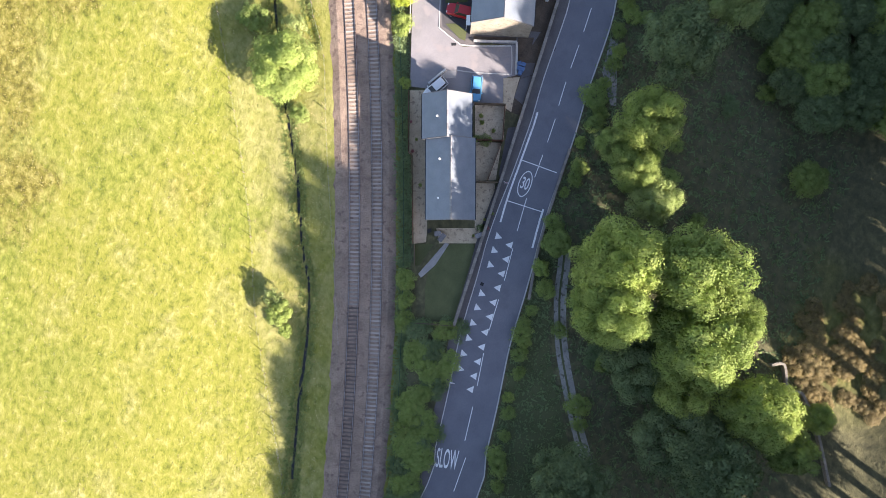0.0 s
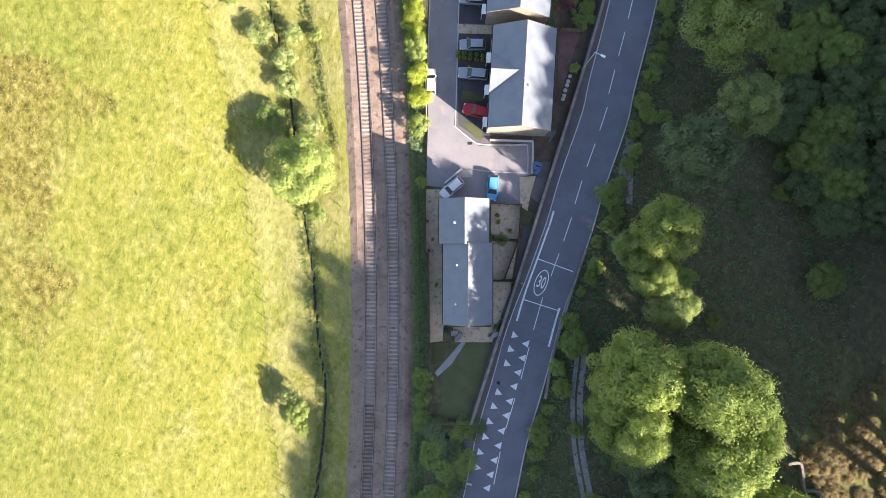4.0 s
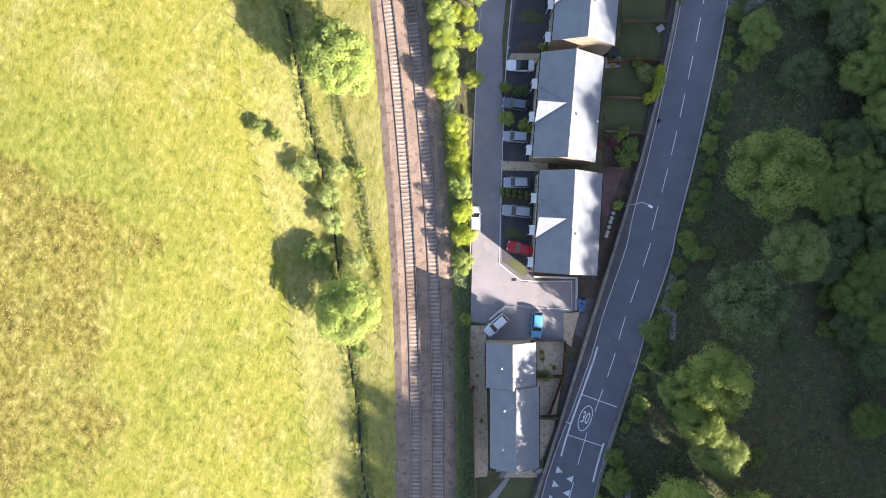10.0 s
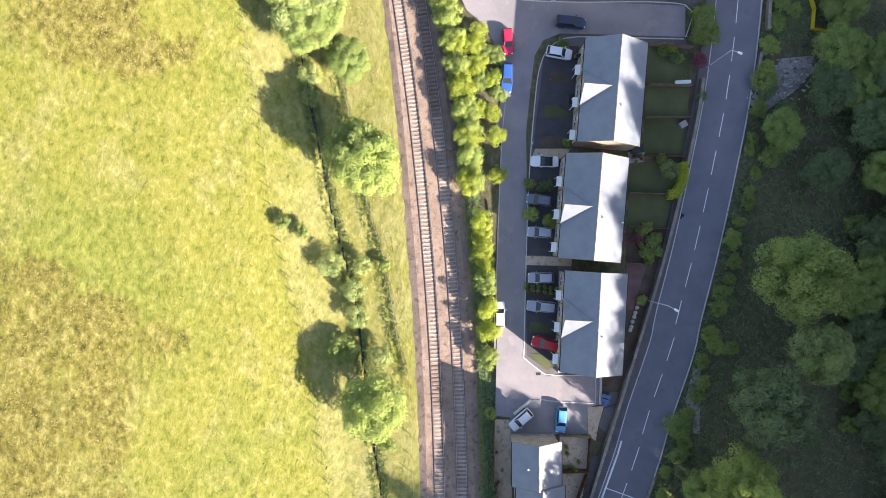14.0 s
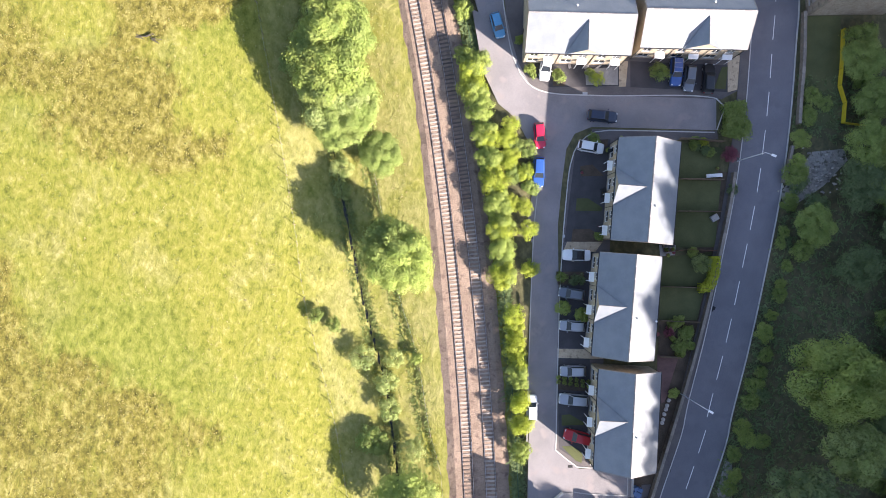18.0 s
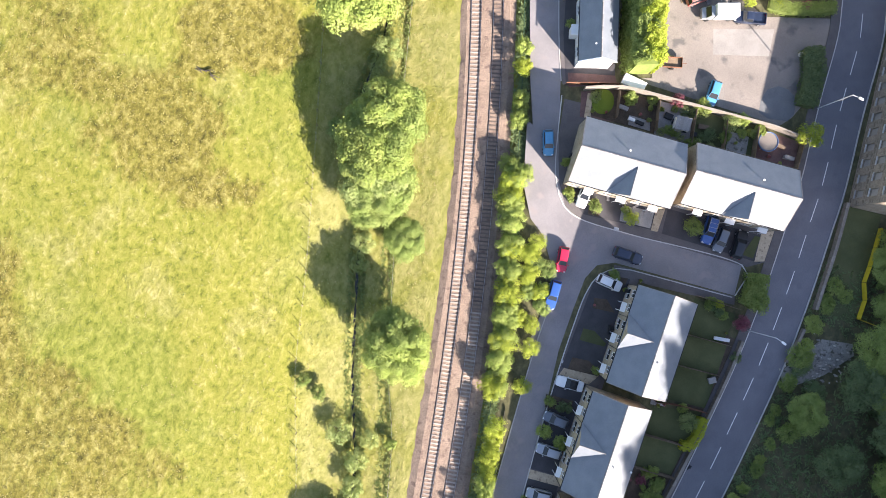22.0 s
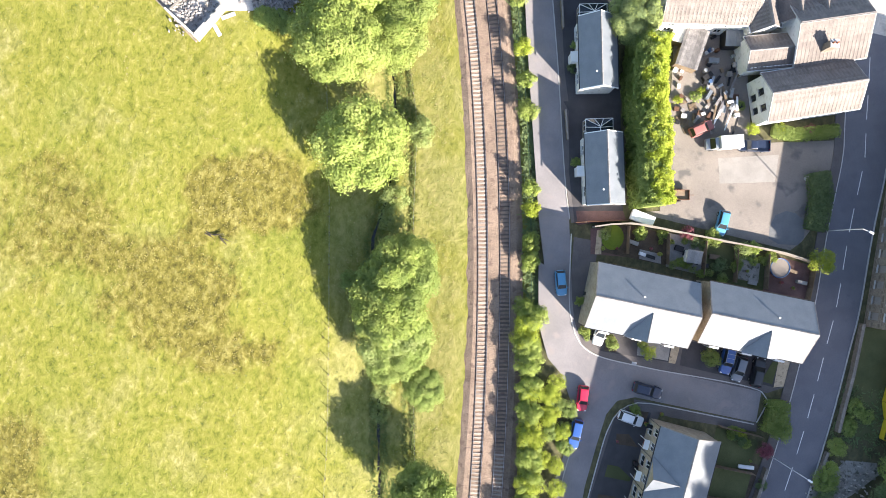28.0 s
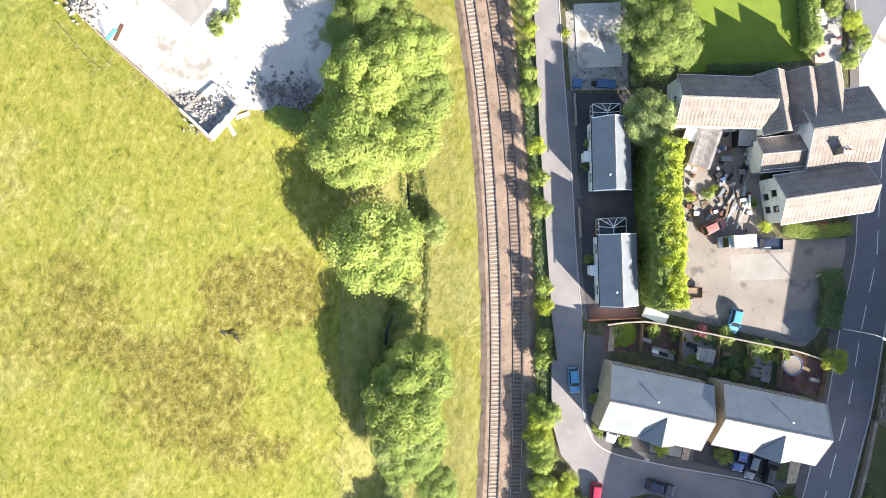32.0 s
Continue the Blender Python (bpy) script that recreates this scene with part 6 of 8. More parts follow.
# tall trees added out of view towards the sun to cast shade: their skyline, across the light, and how high its shade
# reaches
SKY_U = [-70, -44, -32, -23, -10, -3, 2, 4, 19, 30, 40, 44, 50, 53, 58, 63, 69, 76, 84, 91, 104, 112]
SKY_K = [-9, -2.2, 1.8, 4.2, 8.6, 10.5, 10.5, -14, -14, 11, 13.6, 15.5, 15.5, 17, 17.5, 20.5, 23.3, 25, 23.5, 21.3, 21.5, 18]
u = -68.0
while u < 110:
    if 15 < u < 23:
        u = 23.5
    K = float(np.interp(u, SKY_U, SKY_K)) + (1.3 if u > 20 else 0.7) * math.sin(u * 1.1) + wr.uniform(-1.2, 1.2) * (1.0 if u > 20 else 0.6)
    if 21 < u < 30:
        K = -4.0 + wr.uniform(-1, 1)
    # the lower front row stops sun from slipping under the unseen crowns
    for back in (-5, 0) if u > 30 else (0,):
        far = min((u * 0.7914 + 53) / 0.6113, (81 - 0.6113 * u) / 0.7914) + back + wr.uniform(0, 3)
        x, y = 0.6113 * u + 0.7914 * far, 0.7914 * u - 0.6113 * far
        top = land(x, y) + wr.uniform(8, 10) if back < 0 else K + 0.4663 * far
        if top - land(x, y) > 6:
            tree(wr.choice(("big_dark", "big_mid")), x, y, wr.uniform(3.0, 3.8) if 12 < u < 20 else wr.uniform(4.4, 5.2) if u < 37 and u > 20 else wr.uniform(5.6, 6.8), top, "tall green tree added out of view to shade the valley", "valley wood")
    u += 2.7


# ---- vehicles ----
PAINTS = {"white": paint("paint_white", (0.72, 0.73, 0.74)), "red": paint("paint_red", (0.42, 0.015, 0.02)), "crimson": paint("paint_crimson", (0.5, 0.02, 0.06)), "blue": paint("paint_blue", (0.03, 0.09, 0.3)),
          "skyblue": paint("paint_sky_blue", (0.09, 0.3, 0.5)), "silver": paint("paint_silver", (0.36, 0.38, 0.41), 0.3, 0.5, 0.4), "grey": paint("paint_grey", (0.14, 0.16, 0.19), 0.3, 0.5, 0.4), "black": paint("paint_black", (0.015, 0.017, 0.022)), "navy": paint("paint_navy", (0.02, 0.03, 0.06)), "rust": paint("paint_faded_red", (0.34, 0.13, 0.12), 0.6, 0.0)}
SHAPES = {  # length, half width, bonnet z, roof z, cabin bottom (rear, front), cabin top (rear, front), boot z
    "hatchback": (4.0, 0.86, 0.92, 1.48, (-1.92, 0.95), (-1.55, 0.25), 0.95),
    "saloon": (4.5, 0.88, 0.9, 1.44, (-1.55, 0.95), (-1.0, 0.2), 1.0),
    "estate": (4.6, 0.9, 0.95, 1.52, (-2.2, 0.95), (-1.85, 0.2), 0.98),
    "suv": (4.4, 0.92, 1.05, 1.7, (-2.1, 0.95), (-1.85, 0.3), 1.05),
    "convertible": (4.3, 0.88, 0.88, 1.36, (-1.3, 0.75), (-0.8, 0.05), 0.95),
    "pickup": (4.9, 0.9, 1.05, 1.68, (-0.35, 1.35), (-0.15, 0.85), 0.95)}


def loft(bm, rows):
    """Sections (x, half width, bottom z, shoulder z, top z, top half width) from rear to front."""
    rings = []
    for x, w, zb, zs, zt, wt in rows:
        rings.append([bm.verts.new(p) for p in ((x, -w * 0.94, zb), (x, -w, zs), (x, -wt, zt), (x, -wt * 0.4, zt + 0.02), (x, wt * 0.4, zt + 0.02), (x, wt, zt), (x, w, zs), (x, w * 0.94, zb))])
    for r, s in zip(rings, rings[1:]):
        for i in range(8):
            j = (i + 1) % 8
            bm.faces.new((r[i], s[i], s[j], r[j]))
    bm.faces.new(rings[0])
    bm.faces.new(rings[-1][::-1])
    bmesh.ops.recalc_face_normals(bm, faces=bm.faces)
    return bm


def quad_panel(bm, pts, t=0.02):
    vs = [bm.verts.new(p) for p in pts]
    f = bm.faces.new(vs)
    f.normal_update()
    ws = [bm.verts.new(Vector(p) - f.normal * t) for p in pts]
    bm.faces.new(ws[::-1])
    for i in range(len(pts)):
        j = (i + 1) % len(pts)
        bm.faces.new((vs[j], vs[i], ws[i], ws[j]))
    return bm


def car(kind, rear, front, colour, label, z=0.05, rack=False, soft_top=False):
    L, hw, zh, zr, (b0, b1), (t0, t1), zt = SHAPES[kind]
    a, b = Vector(rear), Vector(front)
    c, v = (a + b) / 2, b - a
    ob = thing("car" if kind != "pickup" else "pickup_truck", c.x, c.y, z, math.degrees(math.atan2(v.y, v.x)), label, "car" if kind != "pickup" else "pickup truck", "parked cars")
    p, h = PAINTS[colour], L / 2
    rows = [(-h, hw * 0.78, 0.38, 0.6, zt - 0.12, hw * 0.7), (-h + 0.12, hw * 0.92, 0.27, 0.62, zt - 0.02, hw * 0.82), (-h + 0.7, hw, 0.24, 0.66, zt, hw * 0.9), (b1 - 0.2, hw, 0.24, 0.66, zh + 0.02, hw * 0.9), (b1 + 0.1, hw, 0.24, 0.66, zh, hw * 0.88), (h - 0.5, hw * 0.97, 0.25, 0.64, zh - 0.1, hw * 0.8), (h - 0.12, hw * 0.86, 0.27, 0.6, zh - 0.2, hw * 0.7), (h, hw * 0.66, 0.36, 0.56, zh - 0.32, hw * 0.55)]
    if kind == "pickup":
        rows[2] = (-h + 0.7, hw, 0.24, 0.6, 0.7, hw * 0.9)
        rows[0], rows[1] = (-h, hw * 0.95, 0.38, 0.5, 0.68, hw * 0.9), (-h + 0.12, hw, 0.27, 0.5, 0.7, hw * 0.9)
        rows.insert(3, (b0 - 0.3, hw, 0.24, 0.6, 0.7, hw * 0.9))
    body = part("body", loft(bmesh.new(), rows), p, ob)
    for poly in body.data.polygons:
        poly.use_smooth = False
    wb, wt = hw * 0.86, hw * 0.68
    zb = min(zh, zt) - 0.02
    B = {(-1, -1): (b0, -wb, zb), (-1, 1): (b0, wb, zb), (1, -1): (b1, -wb, zb), (1, 1): (b1, wb, zb)}
    T = {(-1, -1): (t0, -wt, zr - 0.04), (-1, 1): (t0, wt, zr - 0.04), (1, -1): (t1, -wt, zr - 0.04), (1, 1): (t1, wt, zr - 0.04)}
    cap = M_BLACK if soft_top else p
    part("windscreen", quad_panel(bmesh.new(), [B[1, -1], B[1, 1], T[1, 1], T[1, -1]]), M_CARGLASS, ob, "sloping windscreen")
    part("rear_window", quad_panel(bmesh.new(), [B[-1, 1], B[-1, -1], T[-1, -1], T[-1, 1]]), cap if soft_top else M_CARGLASS, ob)
    for s in (-1, 1):
        q = [B[-1, s], B[1, s], T[1, s], T[-1, s]]
        part("side_window", quad_panel(bmesh.new(), q if s < 0 else q[::-1]), M_CARGLASS, ob)
    bm = bmesh.new()
    loft(bm, [(t0 - 0.03, wt, zr - 0.07, zr - 0.05, zr - 0.02, wt * 0.9), (t0 + 0.15, wt * 1.03, zr - 0.06, zr - 0.03, zr + 0.01, wt * 0.9), (t1 - 0.15, wt * 1.03, zr - 0.06, zr - 0.03, zr + 0.01, wt * 0.9), (t1 + 0.03, wt, zr - 0.07, zr - 0.05, zr - 0.03, wt * 0.9)])
    roof = part("roof", bm, cap, ob)
    for k in B:
        bm = bmesh.new()
        rod(bm, B[k], T[k], 0.045, sides=5)
        part("pillar", bm, cap, ob)
    wheel = bmesh.new()
    bmesh.ops.create_cone(wheel, cap_ends=True, segments=16, radius1=0.31, radius2=0.31, depth=0.2, matrix=Matrix.Rotation(math.pi / 2, 4, "X"))
    rim = bmesh.new()
    bmesh.ops.create_cone(rim, cap_ends=True, segments=12, radius1=0.2, radius2=0.18, depth=0.225, matrix=Matrix.Rotation(math.pi / 2, 4, "X"))
    wm, rm = bpy.data.meshes.new("wheel"), bpy.data.meshes.new("rim")
    wheel.to_mesh(wm), rim.to_mesh(rm), wheel.free(), rim.free()
    for sx in (-h * 0.62, h * 0.62):
        for sy in (-hw + 0.07, hw - 0.07):
            w = link("wheel", wm, M_RUBBER, ob)
            w.location = (sx, sy, 0.31)
            link("rim", rm, M_ALLOY, w)
    for s in (-1, 1):
        part("headlight", boxed(h - 0.32, h - 0.05, s * hw * 0.62 - 0.15, s * hw * 0.62 + 0.15, zh - 0.36, zh - 0.18, bevel=0.03), M_LAMPGLASS, ob)
        part("tail_light", boxed(-h - 0.01, -h + 0.12, s * hw * 0.66 - 0.12, s * hw * 0.66 + 0.12, 0.62, zt - 0.1, bevel=0.02), M_TAIL, ob)
        part("wing_mirror", boxed(b1 - 0.28, b1 - 0.12, s * (hw + 0.08) - 0.09, s * (hw + 0.08) + 0.09, zh, zh + 0.13, bevel=0.03), p, ob)
    if kind == "pickup":
        part("load_bed", box(box(box(bmesh.new(), -h + 0.05, b0 - 0.1, -hw * 0.97, -hw * 0.9, 0.7, 1.02), -h + 0.05, b0 - 0.1, hw * 0.9, hw * 0.97, 0.7, 1.02), -h + 0.02, -h + 0.1, -hw * 0.9, hw * 0.9, 0.7, 1.02), p, ob, "open load bed")
    if rack:
        bm = bmesh.new()
        for k in range(4):
            x = t0 + 0.1 + k * (t1 - t0 - 0.1) / 3
            rod(bm, (x, -wt - 0.05, zr + 0.1), (x, wt + 0.05, zr + 0.1), 0.025, sides=5)
        for s in (-1, 1):
            rod(bm, (t0, s * wt, zr + 0.1), (t1, s * wt, zr + 0.1), 0.025, sides=5)
        part("roof_rack", bm, M_STEEL, roof, "tubular roof rack")
    return ob


for kind, a, b, col, label, kw in (
        ("hatchback", (0.25, 25.76), (-2.55, 23.34), "white", "white hatchback parked askew in the parking court", {}),
        ("hatchback", (5.21, 26.10), (4.94, 22.97), "skyblue", "bright blue hatchback parked beside the cottage", {}),
        ("suv", (4.45, 35.84), (0.97, 36.73), "red", "red sports utility car on a black drive", {}),
        ("estate", (3.95, 41.85), (0.29, 42.21), "silver", "silver estate car on a black drive", {}),
        ("hatchback", (3.79, 46.46), (0.31, 46.47), "silver", "silver hatchback on a black drive", {}),
        ("hatchback", (3.81, 53.33), (0.15, 53.61), "silver", "silver hatchback between clipped bushes", {}),
        ("hatchback", (3.65, 58.20), (0.17, 58.74), "grey", "dark grey hatchback on a black drive", {}),
        ("hatchback", (-4.33, 39.09), (-4.32, 42.57), "white", "white car under the trackside hedge", {}),
        ("convertible", (4.86, 64.35), (0.6, 64.5), "white", "white convertible with a black soft top", {"soft_top": True}),
        ("hatchback", (-2.95, 84.7), (-2.72, 81.2), "crimson", "crimson hatchback parked by the estate road", {}),
        ("estate", (-2.9, 79.4), (-3.12, 75.2), "blue", "blue car parked by the estate road", {}),
        ("estate", (4.6, 86.15), (9.2, 85.65), "navy", "dark estate car on the turning spur", {}),
        ("hatchback", (3.2, 81.5), (7.0, 80.8), "white", "white hatchback on the corner drive", {}),
        ("hatchback", (-9.7, 102.0), (-8.7, 98.2), "skyblue", "pale blue car parked by the estate road", {}),
        ("saloon", (-1.55, 95.6), (-2.05, 91.8), "white", "white saloon on a drive before the terrace", {}),
        ("suv", (18.43, 94.52), (18.23, 90.81), "blue", "blue off-road car with a roof rack", {"rack": True}),
        ("hatchback", (20.62, 93.09), (20.25, 90.09), "grey", "grey hatchback beside the blue off-road car", {}),
        ("estate", (23.24, 89.80), (23.53, 93.42), "black", "black estate car on a drive before the terrace", {}),
        ("hatchback", (14.12, 115.3), (13.85, 111.8), "skyblue", "bright blue hatchback in the courtyard", {}),
        ("pickup", (18.91, 126.60), (14.68, 125.96), "navy", "dark blue pickup truck in the courtyard", {}),
        ("hatchback", (6.75, 126.5), (9.95, 128.6), "rust", "faded pinkish-red hatchback beside the scrap", {})):
    car(kind, a, b, col, label, **kw)
# white flatbed van
p = Vector((14.26, 126.34)) - Vector((9.41, 125.14))
c = (Vector((14.26, 126.34)) + Vector((9.41, 125.14))) / 2
van = thing("flatbed_van", c.x, c.y, 0.05, math.degrees(math.atan2(-p.y, -p.x)), "white box van with a pale blue cab in the courtyard", "van", "parked cars")
part("load_box", boxed(-2.6, 0.9, -1.0, 1.0, 0.7, 2.5, bevel=0.05), PAINTS["white"], van)
part("chassis", boxed(-2.5, 2.3, -0.7, 0.7, 0.4, 0.69), M_BLACK, van)
part("cab", loft(bmesh.new(), [(0.95, 0.92, 0.4, 1.2, 1.95, 0.78), (1.5, 0.93, 0.4, 1.2, 1.95, 0.78), (2.05, 0.93, 0.4, 1.1, 1.25, 0.85), (2.65, 0.85, 0.4, 0.9, 1.0, 0.75)]), PAINTS["silver"], van, "pale blue-grey cab")
part("windscreen", quad_panel(bmesh.new(), [(2.08, -0.78, 1.28), (2.08, 0.78, 1.28), (1.56, 0.7, 1.97), (1.56, -0.7, 1.97)]), M_CARGLASS, van)
for sx in (-1.7, 1.7):
    for sy in (-0.85, 0.85):
        bm = bmesh.new()
        bmesh.ops.create_cone(bm, cap_ends=True, segments=14, radius1=0.34, radius2=0.34, depth=0.2, matrix=Matrix.Translation((sx, sy, 0.34)) @ Matrix.Rotation(math.pi / 2, 4, "X"))
        part("wheel", bm, M_RUBBER, van)
# brown two-wheeled trailer
c, f = Vector((6.7, 116.76)), Vector((8.09, 117.0))
tr = thing("farm_trailer", c.x, c.y, 0.05, math.degrees(math.atan2((f - c).y, (f - c).x)), "rusty brown open farm trailer beside the hedge", "trailer")
part("floor", boxed(-1.4, 1.4, -0.75, 0.75, 0.5, 0.56), M_WOOD, tr)
for a in ((-1.4, 1.4, -0.8, -0.75), (-1.4, 1.4, 0.75, 0.8), (-1.45, -1.4, -0.8, 0.8), (1.4, 1.45, -0.8, 0.8)):
    part("side_board", boxed(*a, 0.5, 0.95), M_WOODRED, tr)
bm = bmesh.new()
rod(bm, (1.45, 0, 0.5), (2.3, 0, 0.45), 0.05)
part("drawbar", bm, M_RUST, tr)
for sy in (-0.9, 0.9):
    bm = bmesh.new()
    bmesh.ops.create_cone(bm, cap_ends=True, segments=14, radius1=0.33, radius2=0.33, depth=0.16, matrix=Matrix.Translation((0, sy, 0.33)) @ Matrix.Rotation(math.pi / 2, 4, "X"))
    part("wheel", bm, M_RUBBER, tr)


# ---- street furniture ----
def street_lamp(base, arm_to, h=8.4):
    a = Vector(arm_to) - Vector(base)
    t = thing("street_lamp", base[0], base[1], 0.1, math.degrees(math.atan2(a.y, a.x)), "tall galvanised street lamp with a short arm over the road", "street lamp", "street lamps")
    bm = bmesh.new()
    rod(bm, (0, 0, 0), (0, 0, 1.2), 0.1, 0.1, 9)
    rod(bm, (0, 0, 1.2), (0, 0, h), 0.085, 0.065, 9)
    part("column", bm, M_LAMP, t)
    bm = bmesh.new()
    rod(bm, (0, 0, h - 0.05), (a.length, 0, h + 0.15), 0.06, 0.05, 7)
    part("arm", bm, M_LAMP, t)
    part("lantern", boxed(a.length - 0.1, a.length + 0.6, -0.16, 0.16, h + 0.08, h + 0.25, bevel=0.04), M_UPVC, t, "pale lantern head")
    part("diffuser", boxed(a.length, a.length + 0.5, -0.12, 0.12, h + 0.04, h + 0.078), M_LAMPGLASS, t)


for b in ((18.90, 42.75), (27.99, 78.88), (30.57, 115.21)):
    c, w = at_road(b[1])
    r = Vector((w.y, -w.x))
    street_lamp(b, tuple(Vector(b) + r * 0.9 - w * 0.25))


def sign_post(base, h, label):
    c, w = at_road(base[1])
    t = thing("road_sign", base[0], base[1], 0.1, math.degrees(math.atan2(w.y, w.x)) - 90, label, "road sign", "road signs")
    bm = bmesh.new()
    rod(bm, (0, 0, 0), (0, 0, h), 0.04, sides=8)
    part("post", bm, M_STEEL, t)
    bm = bmesh.new()
    bmesh.ops.create_cone(bm, cap_ends=True, segments=22, radius1=0.32, radius2=0.32, depth=0.025, matrix=Matrix.Translation((0, -0.06, h - 0.35)) @ Matrix.Rotation(math.pi / 2, 4, "X"))
    s = part("sign_disc", bm, PAINTS["red"], t, "round speed sign")
    bm = bmesh.new()
    bmesh.ops.create_cone(bm, cap_ends=True, segments=22, radius1=0.23, radius2=0.23, depth=0.01, matrix=Matrix.Translation((0, -0.08, h - 0.35)) @ Matrix.Rotation(math.pi / 2, 4, "X"))
    part("sign_face", bm, M_UPVC, s)
    part("back_plate", boxed(-0.36, 0.36, -0.04, -0.02, h - 0.75, h + 0.02), M_UPVC, t, "pale backing board")


sign_post((1.39, -20.08), 2.6, "speed limit sign on a steel post at the footway edge")
sign_post((9.47, 10.00), 2.6, "speed limit sign on a steel post at the gateway")
for p in ((23.89, 55.77), (16.87, 31.45), (6.00, -5.39), (24.19, 56.01), (17.05, 30.77)):
    t = thing("drain_grate", p[0], p[1], 0.041, 70, "dark iron drain grate set in the road", "drain grate", "drain grates")
    part("grate_frame", boxed(-0.25, 0.25, -0.25, 0.25, 0, 0.008), M_BLACK, t)
for p, m, l in (((-4.07, 67.24), M_BLACK, "round iron manhole cover in the estate road"), ((4.39, 89.60), M_STEEL, "pale square utility cover in the footway"), ((1.11, 67.39), M_STEEL, "pale square utility cover in the footway"), ((1.66, 31.50), M_BLACK, "round iron manhole cover in the estate road")):
    t = thing("manhole_cover", p[0], p[1], 0.037, 0, l, "manhole cover", "covers")
    part("cover", boxed(-0.38, 0.38, -0.22, 0.22, -0.01, 0.012), m, t)


# ---- fences ----
def post_fence(name, pts, gap, height, label, post_r=0.06, wires=3, post_mat=None, wire_mat=None, wire_r=0.005, lean=0.0, flat=False):
    line = smooth(pts, gap)
    ob = thing(name, 0, 0, 0, 0, label, "fence")
    me = bpy.data.meshes.new("post")
    bm = rod(bmesh.new(), (0, 0, -0.3), (0, 0, height), post_r, post_r * 0.85, 6)
    bm.to_mesh(me)
    bm.free()
    me.materials.append(post_mat or M_WOOD)
    rnd, tops = random.Random(len(pts)), []
    for p in line:
        z = land(p.x, p.y)
        o = new("post", me)
        o.parent = ob
        o.matrix_basis = pose(p.x, p.y, z, rnd.uniform(-lean, lean), rnd.uniform(-lean, lean), rnd.uniform(0, 360))
        tops.append(Vector((p.x, p.y, z)))
    for k in range(wires):
        h = height * (k + 1) / (wires + 0.3)
        bm = bmesh.new()
        for a, b in zip(tops, tops[1:]):
            rod(bm, a + Vector((0, 0, h)), b + Vector((0, 0, h)), wire_r, sides=3)
        part("wire", bm, wire_mat or M_STEEL, ob)
    return ob


post_fence("field_fence", FENCE, 2.6, 1.15, "weathered post and wire fence along the meadow", lean=7)
post_fence("bank_fence", [(-16.20, -15.07), (-17.30, 3.46), (-18.14, 18.46), *[(px + 0.9, py) for px, py in DRAIN]], 2.8, 1.1, "post and wire fence along the railway bank", lean=5)
post_fence("track_fence", [(rail_x(y) + 5.9, y) for y in range(-38, 152, 14)], 2.5, 1.5, "green steel mesh fence beside the railway", 0.04, 5, M_GREENSTEEL, M_GREENSTEEL, 0.014)


def board_fence(pts, h, label, material=None, z=0.05):
    """Upright boards on rails between two or more corners."""
    ob = thing("board_fence", 0, 0, 0, 0, label, "fence", "garden fences")
    me = bpy.data.meshes.new("panel")
    bm = boxed(-0.5, 0.5, -0.02, 0.02, 0.02, h)
    bm.to_mesh(me)
    bm.free()
    me.materials.append(material or M_WOOD)
    for a, b in zip(pts, pts[1:]):
        a, b = Vector(a), Vector(b)
        v = b - a
        k = max(1, round(v.length / 1.8))
        for i in range(k):
            m = a.lerp(b, (i + 0.5) / k)
            o = new("panel", me)
            o.parent = ob
            o.matrix_basis = pose(m.x, m.y, z, 0, 0, math.degrees(math.atan2(v.y, v.x))) @ Matrix.Diagonal((v.length / k * 0.97, 1, 1, 1))
            if i:
                q = a.lerp(b, i / k)
                part("fence_post", boxed(q.x - 0.05, q.x + 0.05, q.y - 0.05, q.y + 0.05, z, z + h + 0.08), M_WOOD, ob)
    return ob


for pts, m in (([(18.69, 76.13), (25.43, 75.91)], None), ([(18.40, 71.14), (25.15, 71.01)], None), ([(16.27, 64.83), (20.30, 65.16), (24.33, 64.96)], M_WOODRED), ([(15.71, 59.48), (22.90, 59.18)], None), ([(15.51, 54.22), (21.82, 53.92)], None), ([(18.81, 82.36), (25.64, 81.79)], None), ([(15.44, 48.68), (18.66, 48.49)], None), ([(4.92, 16.61), (9.27, 16.51)], M_WOODRED), ([(4.90, 10.26), (8.38, 10.16)], None), ([(9.46, 21.91), (9.09, 16.69), (6.81, 10.43)], M_WOODRED), ([(4.76, 22.18), (9.63, 21.99)], None),
               ([(-0.34, 110.68), (0.24, 106.28)], None), ([(5.99, 110.52), (6.63, 105.76)], None), ([(11.87, 110.36), (12.32, 105.12)], None), ([(16.87, 110.05), (17.43, 104.75)], None), ([(21.83, 110.01), (22.33, 104.51)], None), ([(29.21, 109.48), (29.06, 104.05)], None), ([(-8.71, 109.73), (-0.70, 111.47)], M_WOODRED), ([(-4.27, -11.24), (1.91, -11.73)], None), ([(-4.36, 0.78), (-4.36, -2.53)], None), ([(-5.24, 24.14), (-5.27, 14.77), (-4.74, 14.43), (-4.61, 0.79)], M_WOODRED)):
    board_fence(pts, 1.5, "weathered board fence between gardens" if m is None else "red-stained board fence between gardens", m)
stone_wall("courtyard_wall", [(-5.73, 109.57), (-0.22, 111.06), (7.71, 110.99), (16.75, 110.75), (23.99, 110.56), (29.53, 109.72)], 1.8, 0.22, "pale stone wall between the courtyard and the gardens", M_COPE, cope=False)
stone_wall("yard_wall", [(-13.10, 126.86), (-11.97, 122.35)], 0.9, 0.2, "low dark wall beside the bungalow yard")
